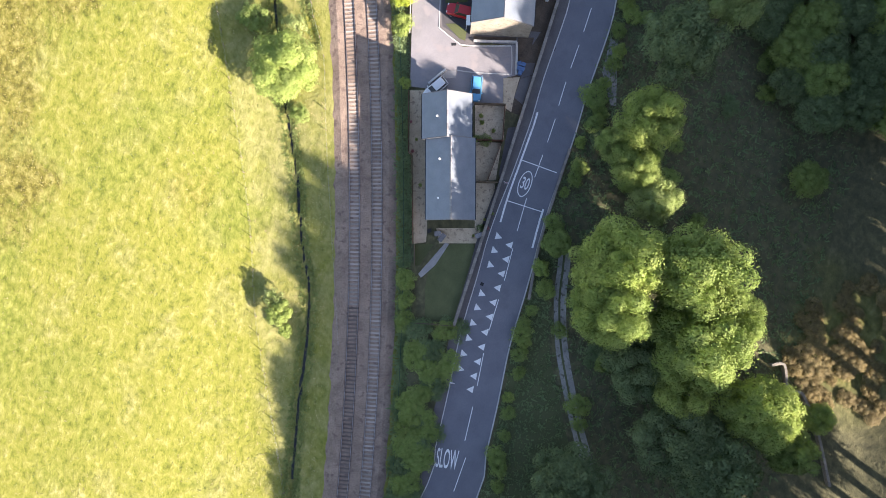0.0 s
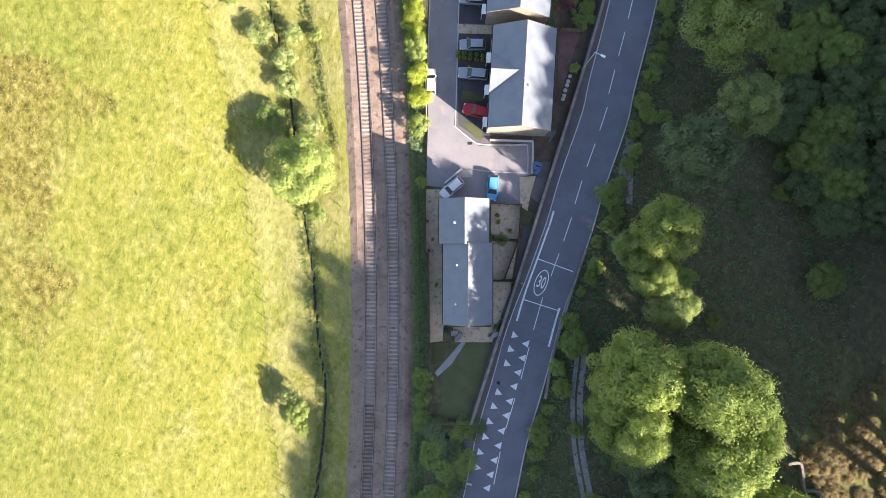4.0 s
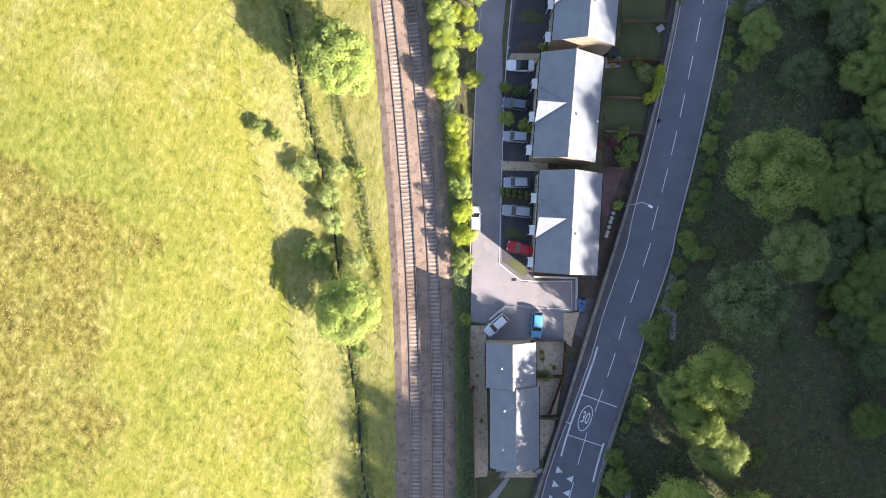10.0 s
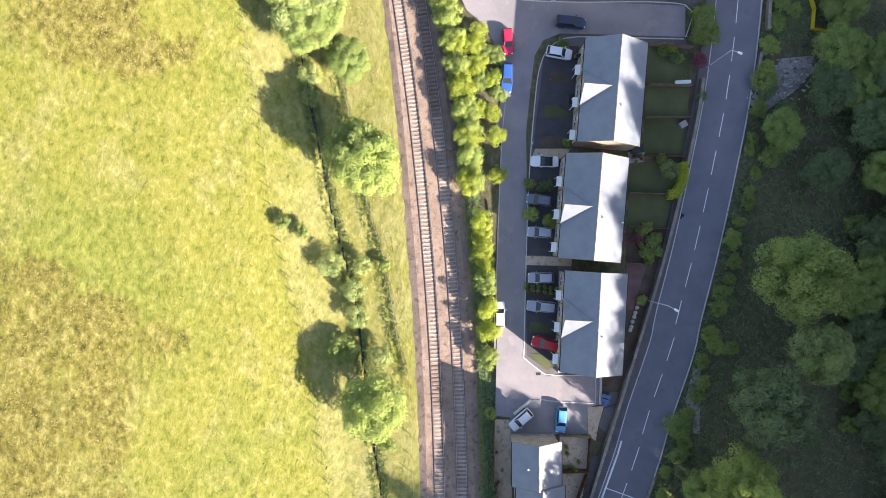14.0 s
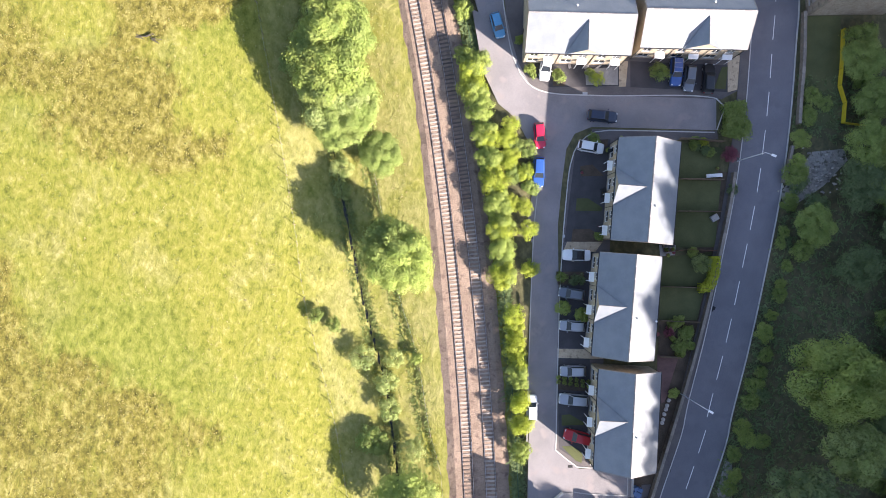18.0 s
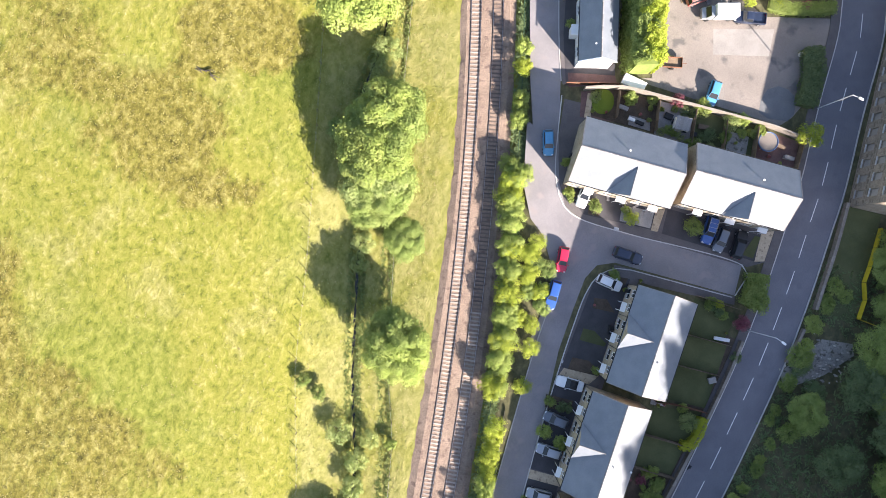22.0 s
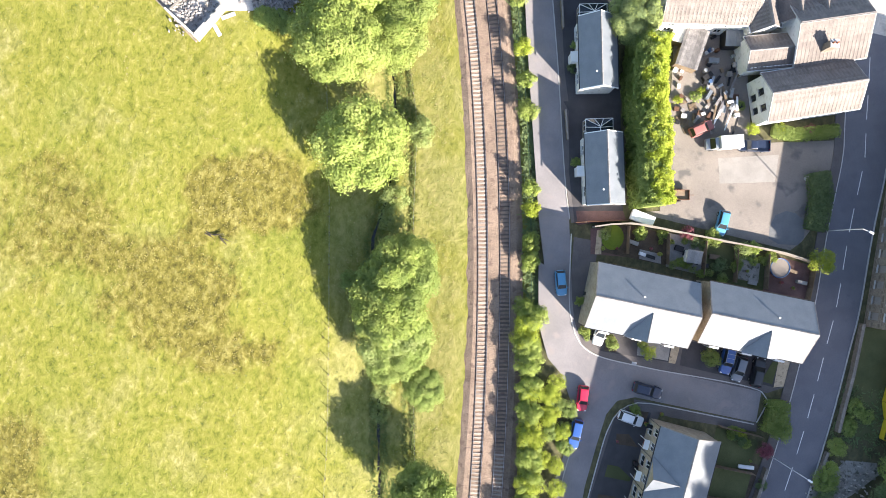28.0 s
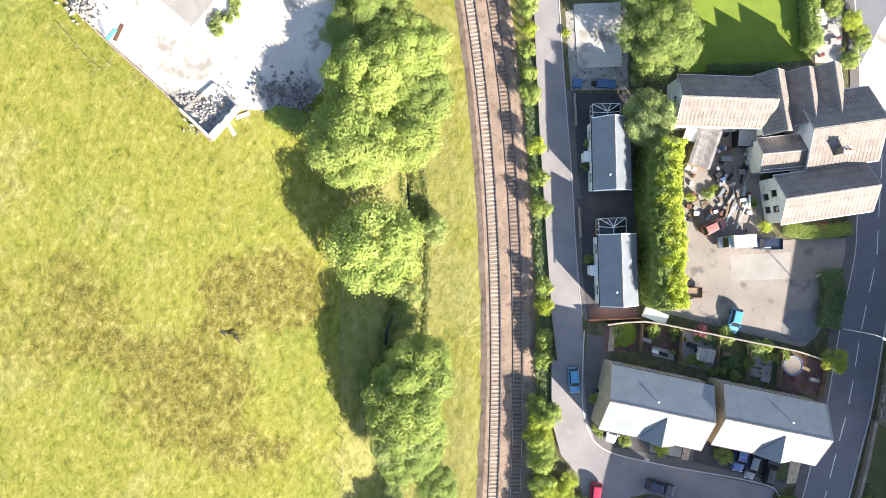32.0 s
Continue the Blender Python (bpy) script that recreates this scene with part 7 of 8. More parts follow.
stone_wall("yard_wall", [(-16.74, 144.32), (-15.61, 139.36)], 0.9, 0.2, "low dark wall beside the bungalow yard")
stone_wall("wood_wall", [(50.07, -17.73), (51.98, -17.56), (52.68, -21.82), (54.59, -21.82), (57.02, -27.73), (58.94, -36.25)], 0.9, 0.3, "old stone wall with pale coping in the wood", base=0.0)
# yellow plastic barrier
line = [Vector(p) for p in ((44.25, 99.15), (44.14, 96.07), (43.94, 92.98), (43.65, 90.34), (44.42, 87.69), (44.14, 84.61), (46.07, 84.33), (48.35, 84.05))]
bar_t = thing("barrier_fence", 0, 0, 0, 0, "yellow plastic pedestrian barrier on rough grass", "barrier")
for a, b in zip(line, line[1:]):
    v = b - a
    bm = boxed(0, v.length - 0.06, -0.03, 0.03, 0.05, 1.05)
    bm.transform(pose(a.x, a.y, 0.04, 0, 0, math.degrees(math.atan2(v.y, v.x))))
    part("barrier_panel", bm, M_YELLOW, bar_t)
    bm = boxed(-0.03, 0.03, -0.3, 0.3, 0.0, 0.05)
    bm.transform(pose(a.x, a.y, 0.04, 0, 0, math.degrees(math.atan2(v.y, v.x))))
    part("barrier_foot", bm, M_BLACK, bar_t)


# ---- clipped hedges ----
def clipped(name, pts, width, height, label, material, density=70, size=0.24, seed=1, lit_leaf=None):
    """A hedge of leaf cards round a line, with an uneven top; a second leaf colour can paint its right side as sunlit.
    """
    rnd = np.random.default_rng(seed)
    line = smooth(pts, 0.5)
    L = sum((b - a).length for a, b in zip(line, line[1:]))
    count = int(density * L * (width + 2 * height) * 0.8)
    pick = rnd.uniform(0, len(line) - 1.001, count)
    out, side = np.zeros((count, 6)), np.zeros(count, bool)
    for i, f in enumerate(pick):
        k = int(f)
        p = line[k].lerp(line[k + 1], f - k)
        w = (line[k + 1] - line[k]).normalized()
        r = Vector((w.y, -w.x))
        ang = rnd.uniform(-0.15, math.pi + 0.15)
        wob = 0.9 + 0.12 * noise.noise((p.x * 0.5, p.y * 0.5, ang)) + 0.2 * noise.noise((p.x * 1.3, p.y * 1.3, ang * 3))
        e = rnd.uniform(0.82, 1.02) * wob
        cu, cv = math.cos(ang), math.sin(ang)
        u = math.copysign(abs(cu) ** 0.55, cu) * width / 2 * e
        z = max(0.1, (max(cv, 0) ** 0.5) * height * e if cv > 0 else 0.1) * (rnd.uniform(0.25, 1.0) if abs(cu) > 0.85 else 1.0)
        if rnd.random() < width / (width + 2 * height):
            f = rnd.uniform(-0.92, 0.92)
            u, cu, cv = f * width / 2, 0.7 * f, 1.0
            q = p + r * u
            z = height * (1 - 0.3 * f * f) * (0.93 + 0.13 * noise.noise((q.x * 0.9, q.y * 0.9, 4)) + 0.06 * noise.noise((q.x * 2.6, q.y * 2.6, 9))) * rnd.uniform(0.94, 1.02)
        q = p + r * u
        # leaves right of a ragged middle take the sunlit colour
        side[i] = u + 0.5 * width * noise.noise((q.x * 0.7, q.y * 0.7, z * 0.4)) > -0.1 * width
        out[i] = (q.x, q.y, z + 0.05, r.x * cu, r.y * cu, max(cv, 0.1))
    ob = thing(name, 0, 0, 0, 0, label, "hedge")
    for name2, rows, m in (("foliage", out[~side] if lit_leaf else out, material), ("golden_growth", out[side], lit_leaf)):
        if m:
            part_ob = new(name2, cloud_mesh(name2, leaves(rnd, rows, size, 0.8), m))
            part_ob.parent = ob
    bm = band(bmesh.new(), offset(line, -width * 0.3), offset(line, width * 0.3), 0.0, height * 0.6)
    part("inner_growth", bm, material, ob, "dark inner growth")
    return ob


# sunlight put into the leaf colour: golden to the east, green to the west
clipped("conifer_hedge", [(1.95, 113.92), (0.52, 119.09), (-0.39, 124.35), (-1.82, 129.53), (-2.72, 134.80), (-2.83, 138.58)], 5.6, 8.6, "tall green conifer hedge, coloured golden on its sunlit side, between bungalows and courtyard", L_MID, 190, 0.22, 3, L_YELLOW)
clipped("privet_hedge", [(27.13, 123.87), (28.29, 120.28), (28.31, 114.86)], 3.6, 2.2, "dense dark green hedge beside the main road", L_DARK, 60, 0.26, 4)
clipped("garden_hedge", [(23.97, 64.08), (23.96, 61.72), (22.90, 59.35), (21.58, 59.19)], 1.6, 1.8, "clipped golden-green garden hedge", L_HEDGE, 80, 0.2, 5)
clipped("corner_hedge", [(27.01, 87.83), (27.26, 85.19), (26.71, 82.55)], 3.6, 2.4, "dense green hedge at the end of the spur", L_MID, 60, 0.26, 6)
clipped("garden_planting", [(19.29, 129.11), (23.34, 129.18), (29.37, 130.85)], 2.4, 1.4, "mixed green planting below the white house", L_MID, 70, 0.22, 7)
clipped("lawn_hedge", [(16.42, 167.06), (17.32, 161.78), (18.69, 157.49)], 2.8, 2.6, "rough green hedge beside the big lawn", L_MID, 60, 0.25, 8)
clipped("lawn_border", [(3.20, 151.92), (7.58, 152.68), (13.67, 154.09)], 1.4, 1.0, "low green planting along the house wall", L_DARK, 70, 0.2, 9)

# ---- garden plants ----
for k, p, r, top in (("shrub_gold", (29.40, 110.26), 1.9, 4.2), ("shrub_fresh", (0.61, 56.32), 1.15, 1.5), ("shrub_fresh", (3.41, 55.08), 1.15, 1.4), ("shrub_mid", (0.46, 61.07), 0.9, 1.4), ("shrub_dark", (2.30, 60.53), 0.9, 0.9), ("shrub_dark", (3.44, 60.70), 0.8, 0.8), ("shrub_mid", (6.28, 67.27), 0.8, 1.2), ("shrub_mid", (5.92, 82.01), 0.8, 1.0), ("shrub_pink", (26.50, 79.68), 1.2, 1.8), ("shrub_mid", (27.92, 83.61), 1.9, 3), ("shrub_fresh", (20.73, 64.81), 0.8, 1.2), ("shrub_grey", (22.04, 63.04), 1.5, 2.0), ("shrub_fresh", (18.49, 54.11), 1.0, 1.4), ("shrub_pink", (16.90, 52.37), 0.9, 1.2), ("shrub_mid", (19.36, 52.09), 1.2, 1.4), ("shrub_mid", (18.47, 50.08), 1.2, 1.3), ("shrub_fresh", (17.56, 42.89), 0.9, 1.0), ("shrub_mid", (20.22, 50.33), 0.9, 1.2), ("shrub_dark", (26.91, 74.41), 1.0, 1.3),
                     ("shrub_mid", (0.18, 92.20), 1.2, 1.2), ("shrub_fresh", (-4.22, 93.38), 0.9, 1.1), ("shrub_gold", (6.17, 91.62), 1.1, 1.2), ("shrub_mid", (5.12, 92.69), 0.9, 1.1), ("shrub_mid", (15.87, 92.60), 1.5, 1.8), ("shrub_fresh", (-5.78, 97.81), 0.8, 1.4), ("shrub_mid", (-3.79, 92.49), 0.7, 0.9), ("shrub_mid", (5.57, 82.71), 0.9, 1.1), ("shrub_mid", (21.25, 81.97), 1.0, 1.0), ("shrub_gold", (22.57, 81.87), 0.8, 0.9), ("shrub_pink", (26.51, 79.90), 1.2, 1.8),
                     ("shrub_pink", (8.76, 111.17), 1.1, 1.9), ("shrub_fresh", (12.90, 111.17), 1.3, 1.5), ("shrub_grey", (17.82, 109.77), 1.5, 1.7), ("shrub_fresh", (19.50, 110.50), 1.2, 1.5), ("shrub_mid", (17.33, 107.43), 1.1, 1.3), ("shrub_mid", (1.56, 110.11), 1.0, 1.2), ("shrub_fresh", (22.30, 109.91), 0.9, 1.2), ("shrub_mid", (5.14, 110.28), 0.9, 1.1), ("shrub_mid", (8.51, 106.36), 0.9, 1.1), ("shrub_dark", (14.70, 106.98), 1.2, 1.2), ("shrub_mid", (15.52, 104.87), 0.9, 1.0),
                     ("shrub_gold", (20.58, 129.51), 1.1, 1.3), ("shrub_gold", (16.18, 128.84), 1.1, 1.2), ("shrub_pink", (25.12, 130.39), 0.9, 1.2), ("shrub_gold", (23.90, 162.91), 1.8, 1.8), ("shrub_gold", (25.52, 161.38), 1.5, 1.4), ("shrub_fresh", (26.26, 159.70), 1.5, 1.8), ("shrub_fresh", (24.95, 156.76), 1.5, 1.5), ("shrub_fresh", (20.89, 164.66), 1.5, 1.5), ("shrub_mid", (18.07, 157.38), 1.3, 1.5), ("shrub_gold", (-19.69, 153.60), 0.7, 0.8), ("shrub_mid", (-7.81, 150.21), 1.2, 1.4), ("shrub_grey", (-7.50, 148.45), 1.2, 1.3), ("shrub_mid", (-13.23, 137.06), 0.8, 1.0), ("shrub_dark", (-13.06, 133.47), 0.9, 1.0), ("shrub_mid", (-10.13, 119.06), 0.8, 0.8), ("shrub_fresh", (-5.76, 25.46), 0.9, 1.3), ("shrub_grey", (6.40, 16.70), 1.0, 0.9), ("shrub_mid", (5.09, 16.87), 0.6, 0.7), ("shrub_dark", (5.75, 3.21), 0.7, 0.8), ("shrub_mid", (6.55, 132.33), 1.0, 1.0), ("shrub_gold", (7.45, 133.39), 0.7, 0.8), ("shrub_gold", (4.00, 131.44), 0.8, 0.8), ("shrub_mid", (13.79, 132.23), 0.8, 0.9)):
    tree(k, *p, r, top, KIND_WORDS[k] + " in a garden", "garden shrubs")
for i in range(12):
    a, b = Vector((-0.16, 44.74)), Vector((4.58, 44.01))
    q = a.lerp(b, (i % 6) / 5) + Vector((0, 0.7 * (i // 6)))
    tree("shrub_fresh", q.x, q.y, 0.36, 0.55, "small clipped green ball bush in a bed", "clipped balls")


# ---- gardens and yards: loose things ----
loose = random.Random(21)


def pot(x, y, r=0.22, plant="shrub_mid", z=0.07):
    t = thing("plant_pot", x, y, z, 0, "small terracotta pot with a leafy plant", "plant pot", "plant pots")
    bm = bmesh.new()
    rod(bm, (0, 0, 0), (0, 0, r * 1.6), r * 0.72, r, 10)
    part("pot", bm, M_TERRA, t)
    me, r0, h0 = CROWNS[plant][0]
    c = new("plant", me)
    c.parent = t
    c.matrix_basis = pose(0, 0, r * 2.4, 0, 0, loose.uniform(0, 360)) @ Matrix.Diagonal((r * 1.3 / r0, r * 1.3 / r0, r * 1.3 / h0, 1))


def wheelie_bin(x, y, turn, m=None, z=0.06):
    t = thing("wheelie_bin", x, y, z, turn, "dark plastic wheeled refuse bin with a lid", "refuse bin", "refuse bins")
    bm = loft(bmesh.new(), [(-0.28, 0.24, 0.05, 0.3, 0.32, 0.22), (-0.27, 0.27, 0.05, 0.6, 1.0, 0.27), (0.27, 0.27, 0.05, 0.6, 1.0, 0.27), (0.28, 0.24, 0.05, 0.3, 0.32, 0.22)])
    part("bin_body", bm, m or M_BLACK, t)
    part("lid", boxed(-0.3, 0.32, -0.3, 0.3, 1.025, 1.09, bevel=0.02), m or M_BLACK, t)
    for s in (-0.22, 0.22):
        bm = bmesh.new()
        bmesh.ops.create_cone(bm, cap_ends=True, segments=10, radius1=0.1, radius2=0.1, depth=0.05, matrix=Matrix.Translation((-0.3, s, 0.1)) @ Matrix.Rotation(math.pi / 2, 4, "X"))
        part("wheel", bm, M_RUBBER, t)


def crate(x, y, w, d, h, turn, m, label, name="storage_box", z=0.06):
    t = thing(name, x, y, z, turn, label, "box")
    part("box_body", boxed(-w / 2, w / 2, -d / 2, d / 2, 0, h, bevel=0.02), m, t)
    part("lid", boxed(-w / 2 - 0.03, w / 2 + 0.03, -d / 2 - 0.03, d / 2 + 0.03, h, h + 0.05, bevel=0.015), m, t)


def pallet(x, y, turn, z=0.06, n=1, m=None):
    t = thing("timber_pallet", x, y, z, turn, "weathered timber pallet lying on the ground", "pallet", "pallets")
    for s in (-0.5, 0, 0.45):
        part("bearer", boxed(-0.6, 0.6, s, s + 0.1, 0, 0.1 * n), m or M_WOOD, t)
    for i in range(7):
        part("slat", boxed(-0.6 + i * 0.175, -0.48 + i * 0.175, -0.5, 0.55, 0.1 * n, 0.1 * n + 0.025), m or M_WOOD, t)


def plank(x, y, L, w, turn, m, label, z=0.06, h=0.06):
    t = thing("loose_board", x, y, z, turn, label, "board", "loose boards")
    part("board", boxed(-L / 2, L / 2, -w / 2, w / 2, 0, h, bevel=0.01), m, t)
    part("batten", boxed(-L / 2 + 0.1, -L / 2 + 0.2, -w / 2, w / 2, h, h + 0.03), m, t)


def drum(x, y, m, z=0.06):
    t = thing("oil_drum", x, y, z, 0, "upright steel drum in the scrap yard", "drum", "drums")
    bm = bmesh.new()
    rod(bm, (0, 0, 0), (0, 0, 0.88), 0.29, sides=14)
    part("barrel", bm, m, t)
    for h in (0.3, 0.6, 0.87):
        bm = bmesh.new()
        rod(bm, (0, 0, h), (0, 0, h + 0.03), 0.305, sides=14)
        part("hoop", bm, m, t)


def garden_shed(c, w, d, turn, label, wall=None, roof=None, h=2.1, z=0.05):
    t = thing("garden_shed", c[0], c[1], z, turn, label, "shed", "sheds")
    for a in ((-w / 2, w / 2, -d / 2, -d / 2 + 0.05), (-w / 2, w / 2, d / 2 - 0.05, d / 2), (-w / 2, -w / 2 + 0.05, -d / 2 + 0.05, d / 2 - 0.05), (w / 2 - 0.05, w / 2, -d / 2 + 0.05, d / 2 - 0.05)):
        part("wall", boxed(*a, 0, h - 0.25), wall or M_WOOD, t)
    n = max(3, round(w / 0.5))
    for i in range(n):
        x0 = -w / 2 - 0.08 + i * (w + 0.16) / n
        bm = bmesh.new()
        slope(bm, (x0, -d / 2 - 0.1, h - 0.2), (x0 + (w + 0.16) / n - 0.02, -d / 2 - 0.1, h - 0.2), (x0 + (w + 0.16) / n - 0.02, d / 2 + 0.1, h + 0.1 + 0.02 * (i % 2)), (x0, d / 2 + 0.1, h + 0.1), 0.04)
        part("roof_sheet", bm, roof or M_STEEL, t)


for p in ((-4.90, 19.50), (-4.04, 16.72), (-4.66, 14.96), (-3.46, 9.76), (5.97, 19.31), (7.71, 18.00), (7.27, 16.69), (5.80, 20.35), (6.36, 4.51), (6.79, 3.20), (7.50, 5.38), (4.62, 2.08), (17.67, 65.26), (17.84, 64.65), (16.62, 65.18), (14.98, 53.43), (15.15, 52.12), (3.70, 77.20), (7.67, 80.68), (7.46, 73.67), (16.96, 64.30), (9.80, 82.59), (24.74, 77.71), (-3.67, 106.51), (-1.48, 106.88), (3.76, 107.79), (5.22, 107.14), (19.22, 106.86), (24.77, 106.01), (26.67, 105.44), (19.81, 160.40), (22.60, 159.97), (23.34, 158.29), (20.42, 156.88)):
    pot(*p, loose.uniform(0.18, 0.3), loose.choice(("shrub_mid", "shrub_fresh", "shrub_pink")), 0.09)
for p, a in (((-2.39, 15.68), 0), ((-2.40, 14.98), 0), ((-2.08, 2.79), 10), ((15.92, 66.15), 0), ((16.54, 66.76), 0), ((7.93, 80.51), 0), ((7.02, 74.37), 0), ((7.02, 73.67), 0), ((10.86, 106.75), 0), ((-5.06, 99.12), 0), ((12.52, 106.60), 0), ((-13.94, 146.44), 20), ((-12.55, 133.10), 0)):
    wheelie_bin(*p, a)
# pale stones along the narrow strip
for p in ((16.99, 41.72), (16.73, 40.93), (16.55, 40.33), (16.29, 39.54), (16.11, 38.76), (15.94, 38.24), (25.94, 122.73), (26.43, 123.01), (27.00, 123.30), (27.58, 123.59)):
    t = thing("edging_stone", p[0], p[1], 0.06, loose.uniform(0, 90), "pale rounded stone edging the planted strip", "stone", "edging stones")
    bm = bmesh.new()
    bmesh.ops.create_icosphere(bm, subdivisions=2, radius=0.34)
    for v in bm.verts:
        v.co = v.co * (1 + 0.18 * noise.noise(v.co * 3 + Vector((p[0], p[1], 0))))
        v.co.z = v.co.z * 0.6 + 0.15
    part("boulder", bm, M_CONCRETE, t)
# round pool frame, bench, table and a clothes drier
p = (24.02, 108.19)
t = thing("garden_trampoline", *p, 0.06, 0, "round trampoline with a blue padded rim", "trampoline")
bm = bmesh.new()
for i in range(24):
    a, b = 2 * math.pi * i / 24, 2 * math.pi * (i + 1) / 24
    rod(bm, (1.5 * math.cos(a), 1.5 * math.sin(a), 0.7), (1.5 * math.cos(b), 1.5 * math.sin(b), 0.7), 0.1, sides=6)
part("padded_rim", bm, M_BLUE, t)
bm = bmesh.new()
rod(bm, (0, 0, 0.68), (0, 0, 0.7), 1.42, sides=24)
part("mat", bm, M_YARD, t, "dusty brown jumping mat")
for i in range(6):
    a = i * math.pi / 3
    bm = bmesh.new()
    rod(bm, (1.45 * math.cos(a), 1.45 * math.sin(a), 0), (1.45 * math.cos(a), 1.45 * math.sin(a), 0.65), 0.04)
    part("leg", bm, M_STEEL, t)
garden_shed((10.16, 107.55), 2.2, 1.8, 0, "small white-edged garden shed behind the terrace", M_RENDER, M_GREYFLAG, 1.9)
garden_shed((16.80, 66.15), 1.4, 1.1, 5, "small lean-to store behind the terrace", M_WOOD, M_BLACK, 1.6)
crate(*(24.30, 76.62), 2.4, 0.5, 0.3, 3, M_UPVC, "pale cold frame lying in the garden", "cold_frame")
crate(*(24.26, 70.05), 1.1, 0.9, 0.5, 30, M_GREYFLAG, "small grey frame on the lawn", "goal_frame")
crate(*(-16.57, 145.98), 1.4, 1.2, 1.0, 0, M_BLUE, "blue tarpaulin-covered box by the concrete base", "covered_box")
crate(*(-12.18, 146.74), 3.0, 1.2, 0.6, 5, M_BLUE, "blue sheeted stack by the concrete base", "covered_box")
for p, w in (((-0.17, 1.74), 1.3), ((-0.78, 2.35), 1.0), ((5.49, 2.08), 1.1)):
    crate(*p, w, 0.7, 0.6, loose.uniform(0, 60), M_SCRAP, "cluttered grey storage box on the flags", "storage_box")
for p in ((4.60, 93.75), (5.82, 93.03), (8.29, 93.28), (7.67, 92.66), (6.53, 93.73), (8.56, 93.89), (1.95, 94.03)):
    plank(*p, loose.uniform(0.6, 1.4), loose.uniform(0.3, 0.6), loose.uniform(0, 180), M_GREYFLAG, "pale board dropped on the forecourt", 0.08)
for p in ((0.99, 108.21), (2.60, 106.69), (8.13, 108.54), (9.60, 107.90), (10.77, 106.30), (3.99, 106.48), (13.78, 108.17), (20.40, 105.26), (26.22, 108.06), (27.83, 106.54), (24.75, 108.71)):
    crate(*p, loose.uniform(0.6, 1.6), loose.uniform(0.4, 0.9), loose.uniform(0.3, 0.7), loose.uniform(-15, 5), loose.choice((M_GREYFLAG, M_WOOD, M_UPVC, M_BLACK)), "small storage box in a back garden")
for p in ((18.85, 163.40), (19.51, 162.16), (19.64, 160.37), (20.29, 158.67), (21.42, 161.58), (22.23, 159.46)):
    crate(*p, 1.6, 0.9, 0.5, loose.uniform(0, 20), loose.choice((M_UPVC, M_WOOD, M_GREYFLAG)), "raised planter box along the garden walk", "planter")

# scrap corner of the courtyard
garden_shed((4.30, 139.18), 3.4, 6.0, -8, "timber lean-to with rusty and pale roof sheets", M_WOOD, M_SCRAP, 2.2)
garden_shed((2.52, 141.13), 3.0, 2.6, -8, "small open store with a pale sheet roof", M_WOOD, M_RENDER, 2.0)
garden_shed((10.31, 142.02), 2.6, 3.0, 8, "dark lean-to store against the white house", M_BLACK, M_SLATE, 2.4)
garden_shed((13.87, 141.28), 1.6, 2.0, 8, "pale porch store against the white wall", M_RENDER, M_RENDER, 2.4)
for i in range(14):
    q = Vector((11.19, 132.68)) + Vector((loose.uniform(-1.6, 2.2), loose.uniform(-5.5, 4.5)))
    plank(q.x, q.y, loose.uniform(1.6, 4.2), loose.uniform(0.12, 0.4), 90 + loose.uniform(-24, 24), loose.choice((M_WOOD, M_UPVC, M_STEEL, M_SCRAP, M_BLACK)), "long board or bar on the scrap heap", 0.06 + i * 0.07)
for i in range(26):
    q = Vector((5.75, 131.74)) + Vector((loose.uniform(-3.2, 4.4), loose.uniform(-4.0, 6.0)))
    crate(q.x, q.y, loose.uniform(0.3, 0.9), loose.uniform(0.25, 0.7), loose.uniform(0.2, 0.6), loose.uniform(0, 90), loose.choice((M_WOOD, M_UPVC, M_RUST, M_SCRAP, M_BLACK, M_SCRAP, M_GREYFLAG)), "worn box among the courtyard scrap")
for i in range(12):
    q = Vector((14.21, 137.72)) + Vector((loose.uniform(-2.8, -0.6), loose.uniform(-9, 5)))
    crate(q.x, q.y, loose.uniform(0.5, 1.1), loose.uniform(0.4, 0.8), loose.uniform(0.3, 0.9), loose.uniform(0, 40), loose.choice((M_UPVC, M_STEEL, M_RUST, M_BLACK)), "pale tub or box against the white wall")
for i in range(7):
    q = Vector((6.78, 137.34)) + Vector((loose.uniform(-0.5, 3.0), loose.uniform(-3, 4)))
    drum(q.x, q.y, loose.choice((M_BLUE, M_RUST, M_STEEL)))
for i in range(6):
    q = Vector((4.70, 128.40)) + Vector((loose.uniform(-1, 3.5), loose.uniform(-1.5, 3.5)))
    pallet(q.x, q.y, loose.uniform(0, 90), 0.06)
for i in range(26):
    q = Vector((9.56, 136.92)) + Vector((loose.uniform(-2.2, 3.2), loose.uniform(-6, 6)))
    crate(q.x, q.y, loose.uniform(0.4, 1.6), loose.uniform(0.25, 0.8), loose.uniform(0.2, 0.9), loose.uniform(0, 90), loose.choice((M_SCRAP, M_STEEL, M_BLACK, M_WOOD, M_SLATE)), "dark worn crate among the courtyard scrap")
crate(*(1.61, 112.21), 3.6, 1.6, 0.9, -12, M_UPVC, "white boat-shaped cover beside the hedge", "covered_boat")

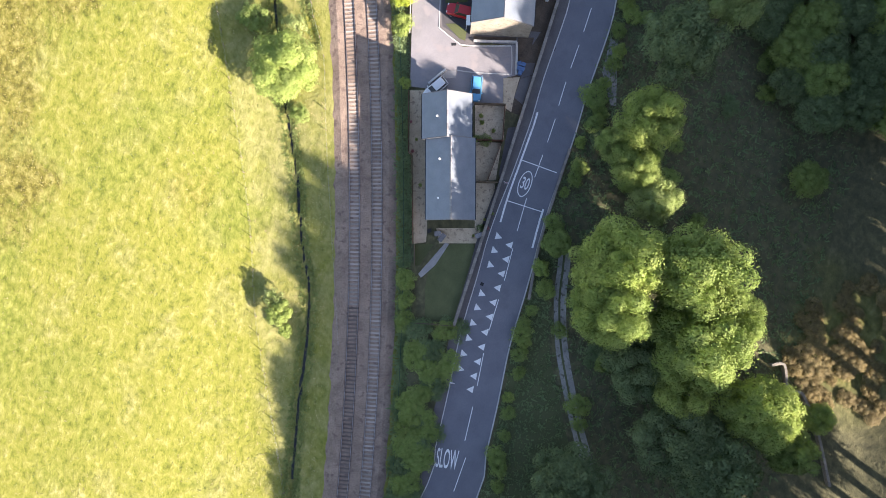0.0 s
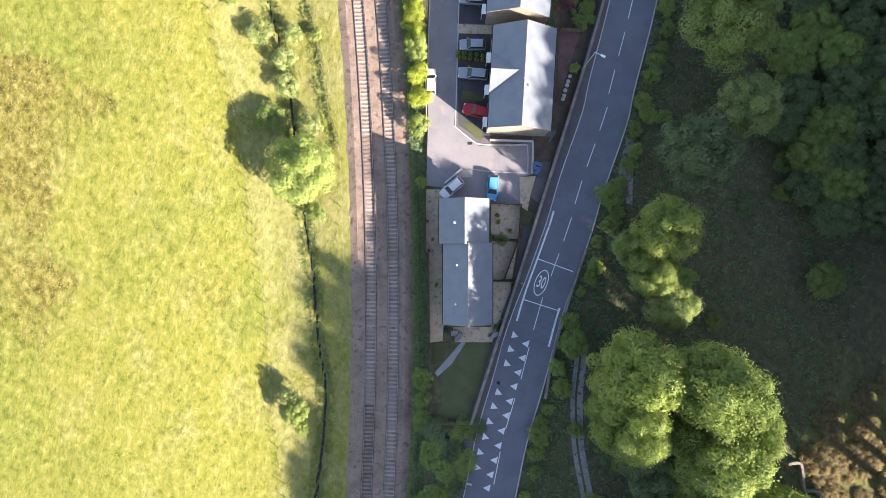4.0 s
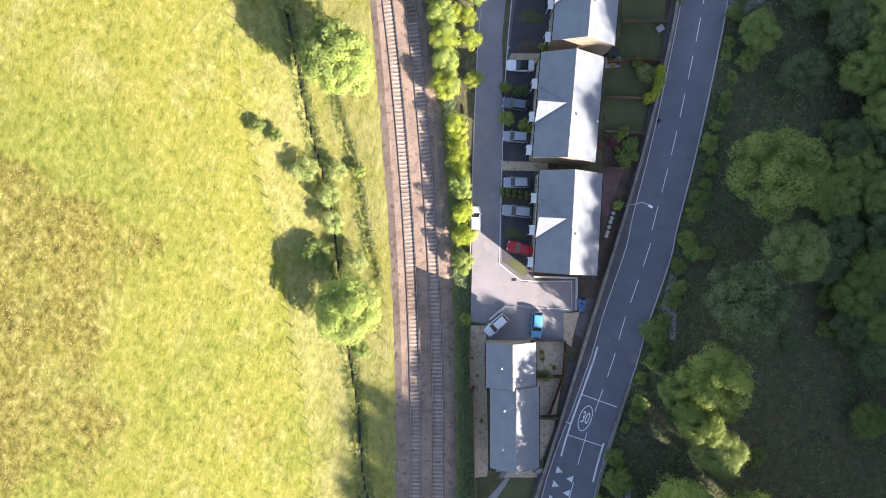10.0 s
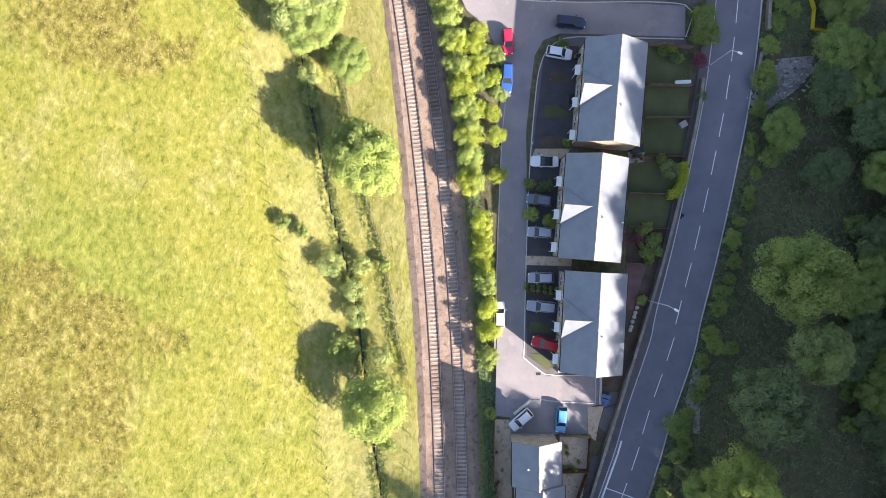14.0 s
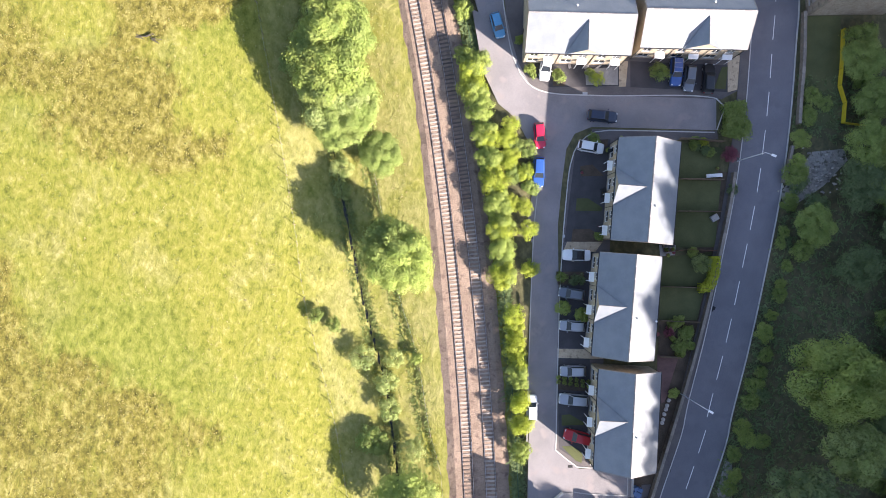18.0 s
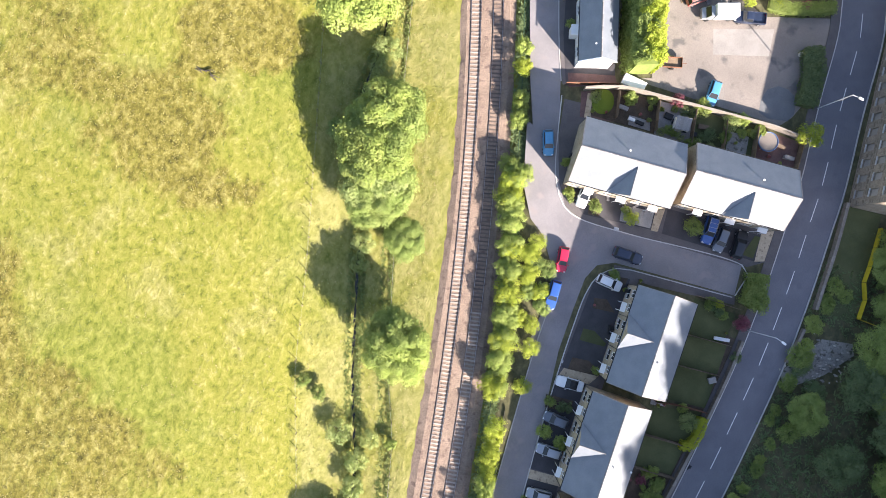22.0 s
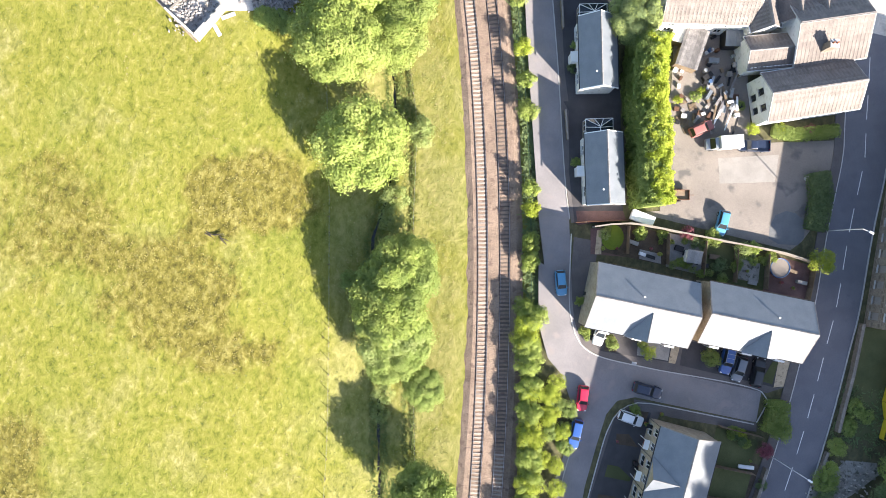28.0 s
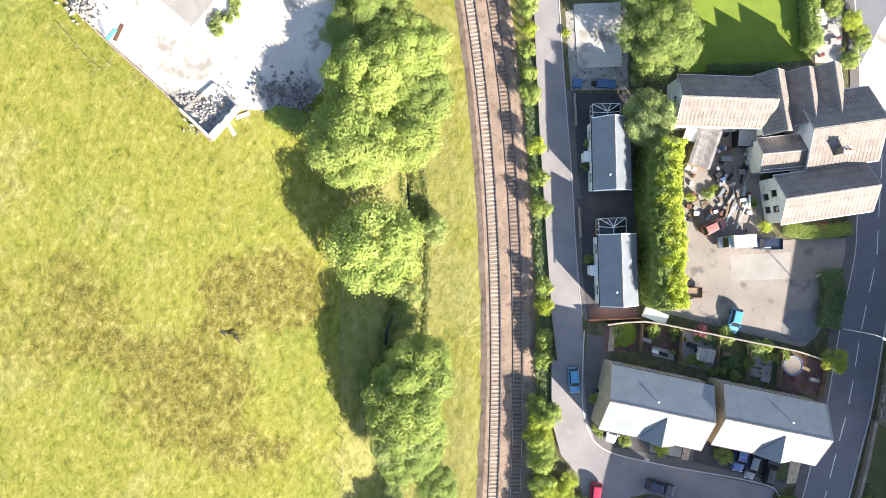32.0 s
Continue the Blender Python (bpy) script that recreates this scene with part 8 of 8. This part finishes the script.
# ---- the yard at the field corner: broken outbuilding, rubble, edge wall ----
corner = [Vector(p) for p in ((-70.92, 127.73), (-76.02, 131.02), (-71.98, 135.88), (-67.56, 132.92))]
ruin = thing("ruined_outbuilding", 0, 0, 0, 0, "roofless outbuilding of pale blocks full of debris", "ruin")
for a, b, h in ((corner[0], corner[1], 1.5), (corner[1], corner[2], 0.5), (corner[2], corner[3], 0.35), (corner[3], corner[0], 1.6)):
    v = b - a
    k = max(2, round(v.length / 0.62))
    for i in range(k):
        for row in range(max(1, round(h / 0.4))):
            if row and loose.random() < 0.12:
                continue
            bm = boxed(0.01, v.length / k - 0.01, -0.18, 0.18, row * 0.4 + 0.004, row * 0.4 + 0.395, bevel=0.015)
            bm.transform(pose(*(a + v * (i / k)), YARD_Z, 0, 0, math.degrees(math.atan2(v.y, v.x))))
            part("block", bm, M_CONCRETE, ruin)


def heap(name, centre, rx, ry, count, size, material, label, z):
    """A heap of broken pieces as one mesh."""
    verts, faces = [], []
    rr = random.Random(int(rx * 100))
    for i in range(count):
        x, y = rr.gauss(0, rx * 0.5), rr.gauss(0, ry * 0.5)
        zz = max(0, 0.35 * size * (1.5 - math.hypot(x / rx, y / ry))) + z
        s = size * rr.uniform(0.3, 1.0)
        q = Euler((rr.uniform(0, 3), rr.uniform(0, 3), rr.uniform(0, 3))).to_matrix()
        n = len(verts)
        for k in range(8):
            c = Vector(((k & 1) - 0.5, ((k >> 1) & 1) - 0.5, ((k >> 2) & 1) - 0.5)) * s
            c.y *= 0.6
            c.z *= 0.4
            verts.append(Vector((centre[0] + x, centre[1] + y, zz)) + q @ c)
        faces += [tuple(n + v for v in f) for f in ((0, 2, 3, 1), (4, 5, 7, 6), (0, 1, 5, 4), (2, 6, 7, 3), (0, 4, 6, 2), (1, 3, 7, 5))]
    return tagged(new(name, mesh_of(name, verts, faces, material)), label, "rubble", kind="stuff")


heap("rubble_heap", (-72.37, 130.89), 2.4, 2.4, 170, 0.6, M_SCRAP, "broken boards and debris inside the ruin", YARD_Z + 0.1)
heap("rubble_heap", (-60.93, 136.40), 5.0, 2.6, 420, 0.55, M_SCRAP, "dark heap of rubble in tree shade", YARD_Z + 0.1)
heap("rubble_heap", (-75.35, 132.77), 2.6, 1.2, 90, 0.45, M_RUBBLE, "scattered stone rubble on the yard", YARD_Z + 0.05)
heap("rubble_heap", (-94.13, 143.97), 2.8, 2.0, 150, 0.6, M_RUBBLE, "heap of stones at the yard's edge", YARD_Z + 0.1)
heap("rubble_heap", (-70.16, 133.48), 2.2, 2.2, 100, 0.4, M_RUBBLE, "loose rubble beside the ruin", YARD_Z + 0.05)
slab("raised_pad", [(-76.7, 143.9), (-72.0, 151.9), (-80.5, 154.0), (-84.5, 148.6)], YARD_Z + 0.002, YARD_Z + 0.65, M_PATCH, "raised pale concrete pad in the yard", "paving")
for i in range(26):
    f, k = loose.random(), loose.choice(("shrub_fresh", "shrub_grey"))
    q = Vector((-73.6, 143.6)).lerp(Vector((-70.0, 149.4)), f) + Vector((loose.uniform(-1.0, 1.0), loose.uniform(-0.7, 0.7)))
    tree(k, q.x, q.y, loose.uniform(0.35, 0.8), YARD_Z + loose.uniform(0.3, 0.8), "yellow-green weeds beside the concrete pad", "yard weeds")
for q in ((-61.6, 132.7), (-59.9, 132.2), (-57.9, 131.9)):
    tree("shrub_fresh", *q, 1.5, YARD_Z + 0.9, "bright green bush at the edge of the yard", "yard weeds")
heap("scattered_stones", (39.68, 76.72), 4.5, 3.5, 160, 0.5, M_RUBBLE, "loose pale stones on the rubble track", 0.06)
edge = [(-71.00, 127.18), (-79.54, 133.42), (-87.99, 138.62), (-98.09, 145.59), (-103.30, 150.02)]
stone_wall("yard_edge_wall", edge, 0.55, 0.3, "low dark retaining kerb along the yard's edge", M_DARKSTONE, YARD_Z - 0.3, cope=False)
for p, L, m, a in (((-89.07, 140.74), 2.4, M_TEAL, 60), ((-88.01, 141.28), 2.8, M_RUST, 75), ((-90.72, 141.53), 2.6, M_STEEL, 120), ((-66.85, 131.89), 2.2, M_UPVC, 30), ((-68.20, 129.44), 2.0, M_UPVC, 130)):
    plank(*p, L, 0.6, a, m, "loose sheet lying on the pale yard", YARD_Z + 0.02)
post_fence("pen_fence", [(-87.93, 138.28), (-89.42, 135.09), (-96.58, 140.52)], 1.8, 1.0, "small post and rail pen below the yard wall", wires=2)
# branch heap in the field
p = (-62.94, 98.22)
log = thing("fallen_branch", p[0], p[1], land(*p), -10, "dead grey branch lying in the meadow", "branch")
for i in range(9):
    a = loose.uniform(-0.5, 0.5)
    s = loose.uniform(-1.8, 1.0)
    bm = bmesh.new()
    rod(bm, (s, loose.uniform(-0.2, 0.2), 0.15), (s + 1.6 * math.cos(a), 1.6 * math.sin(a), 0.45), 0.09, 0.03, 6)
    part("limb", bm, M_BARK, log)

# ---- grass that nobody could count ----
meadow = np.random.default_rng(77)


def tufts(name, count, spot, size, height, material, label, blades=4):
    """Upright blade cards in tufts at the places that spot() gives."""
    rows = []
    while len(rows) < count:
        p = spot()
        if p is not None:
            rows.append(p)
    base = np.array(rows)
    k = len(base) * blades
    c = np.repeat(base, blades, 0)
    s = meadow.uniform(0.5, 1.3, (len(base), 1)).repeat(blades, 0)
    ang = meadow.uniform(0, 2 * math.pi, k)
    u = np.stack([np.cos(ang), np.sin(ang), np.zeros(k)], 1) * size * s * 0.5
    lean = meadow.normal(0, 1.8, (k, 2))
    up = np.stack([lean[:, 0], lean[:, 1], np.ones(k)], 1) * height * s
    off = np.concatenate([meadow.normal(0, size * 0.5, (k, 2)), np.full((k, 1), -0.03)], 1)
    a = c + off
    verts = np.stack([a - u, a + u, a + up + u * 0.45, a + up - u * 0.45], 1).reshape(-1, 3)
    return tagged(new(name, cloud_mesh(name, verts, material)), label, "grass", kind="stuff")


def field_spot(kind):
    def spot():
        y = meadow.uniform(-44, 150)
        d = meadow.uniform(-100, -21)
        x = rail_x(y) + d
        if yard_gap(x, y) < 1.0:
            return None
        v = noise.noise((x * 0.09, y * 0.09, 4.0)) + 0.6 * noise.noise((x * 0.4, y * 0.4, 8.0))
        if kind == "brown" and straw_at(x, y) < 0.35 + 0.5 * meadow.random():
            return None
        if kind == "straw" and v < 0.12:
            return None
        if kind == "rank" and v > -0.22:
            return None
        return x, y, land(x, y)
    return spot


def bank_spot():
    y = meadow.uniform(-44, 150)
    d = -6.3 - abs(meadow.normal(0, 9))
    x = rail_x(y) + d
    if yard_gap(x, y) < 1.0:
        return None
    return x, y, land(x, y)


def wood_spot():
    y = meadow.uniform(-44, 92)
    c = at_road(y)[0].x
    x = c + 4.4 + meadow.uniform(0, 1) ** 1.3 * 44
    if min((q.x - x) ** 2 + (q.y - y) ** 2 for q in wood_track) < 2.0 or (Vector((x, y)) - Vector((39.68, 76.72))).length < 6:
        return None
    return x, y, land(x, y)


def verge_spot():
    y = meadow.uniform(-44, 150)
    return rail_x(y) + meadow.uniform(5.2, 8.6), y, land(rail_x(y) + 7, y) - 0.1


tufts("meadow_grass", 9000, field_spot("all"), 0.18, 0.06, L_BLADE, "tufts of sunlit meadow grass", 5)
tufts("dry_grass", 5000, field_spot("straw"), 0.16, 0.05, L_STRAW, "tufts of straw-coloured dry grass", 5)
tufts("rank_grass", 2500, field_spot("rank"), 0.18, 0.06, L_RUSH, "darker tufts of rank grass", 5)
tufts("brown_tussocks", 8000, field_spot("brown"), 0.22, 0.08, L_BROWN, "brown tussocks of coarse grass", 5)
tufts("bank_grass", 6000, bank_spot, 0.18, 0.07, L_BLADE, "long grass on the stream bank")
tufts("bank_straw", 4000, bank_spot, 0.18, 0.06, L_STRAW, "dry long grass on the stream bank")


def stream_spot():
    y = meadow.uniform(-40, 145)
    x = float(np.interp(y, STREAM_Y, STREAM_X)) + meadow.choice([-1, 1]) * meadow.uniform(0.35, 1.3)
    return x, y, land(x, y)


def drain_spot():
    y = meadow.uniform(31, 130)
    x = float(np.interp(y, DRAIN_Y, DRAIN_X)) + meadow.choice([-1, 1]) * meadow.uniform(0.25, 1.0)
    return x, y, land(x, y)


tufts("drain_grass", 2500, drain_spot, 0.2, 0.12, L_RUSH, "rank grass along the narrow field drain")
tufts("stream_rushes", 5000, stream_spot, 0.2, 0.14, L_RUSH, "rushes and rank grass along the stream")
tufts("verge_growth", 8000, verge_spot, 0.24, 0.25, L_DARK, "rank growth on the trackside verge")
tufts("woodland_growth", 13000, wood_spot, 0.3, 0.18, L_DARK, "dark low growth on the woodland floor")

# more planting in the back gardens
garden_rnd = random.Random(9)
for a, b, c, d in (((18.98, 81.66), (24.76, 80.74), (24.40, 80.04), (18.98, 80.78)), ((15.86, 53.78), (21.11, 53.40), (19.34, 48.58), (15.84, 49.48)), ((-4.12, 109.67), (5.73, 109.93), (5.57, 108.82), (-3.94, 108.62)), ((6.49, 110.24), (16.87, 110.05), (16.71, 108.94), (6.67, 109.19)), ((16.90, 109.88), (27.81, 109.24), (27.26, 108.24), (17.10, 108.74)), ((6.72, 106.32), (16.75, 105.53), (16.87, 104.83), (6.84, 105.62))):
    for i in range(6):
        u, v = garden_rnd.random(), garden_rnd.random()
        q = Vector(a).lerp(Vector(b), u).lerp(Vector(d).lerp(Vector(c), u), v)
        k = garden_rnd.choice(("shrub_mid", "shrub_dark", "shrub_fresh", "shrub_grey"))
        tree(k, q.x, q.y, garden_rnd.uniform(0.45, 0.95), garden_rnd.uniform(0.6, 1.4), KIND_WORDS[k] + " in a garden", "garden shrubs")

for p in ((11.65, 28.25), (12.26, 28.08), (11.56, 27.56), (12.08, 27.38), (11.73, 26.86)):
    wheelie_bin(*p, garden_rnd.uniform(-20, 20), M_BLUE)
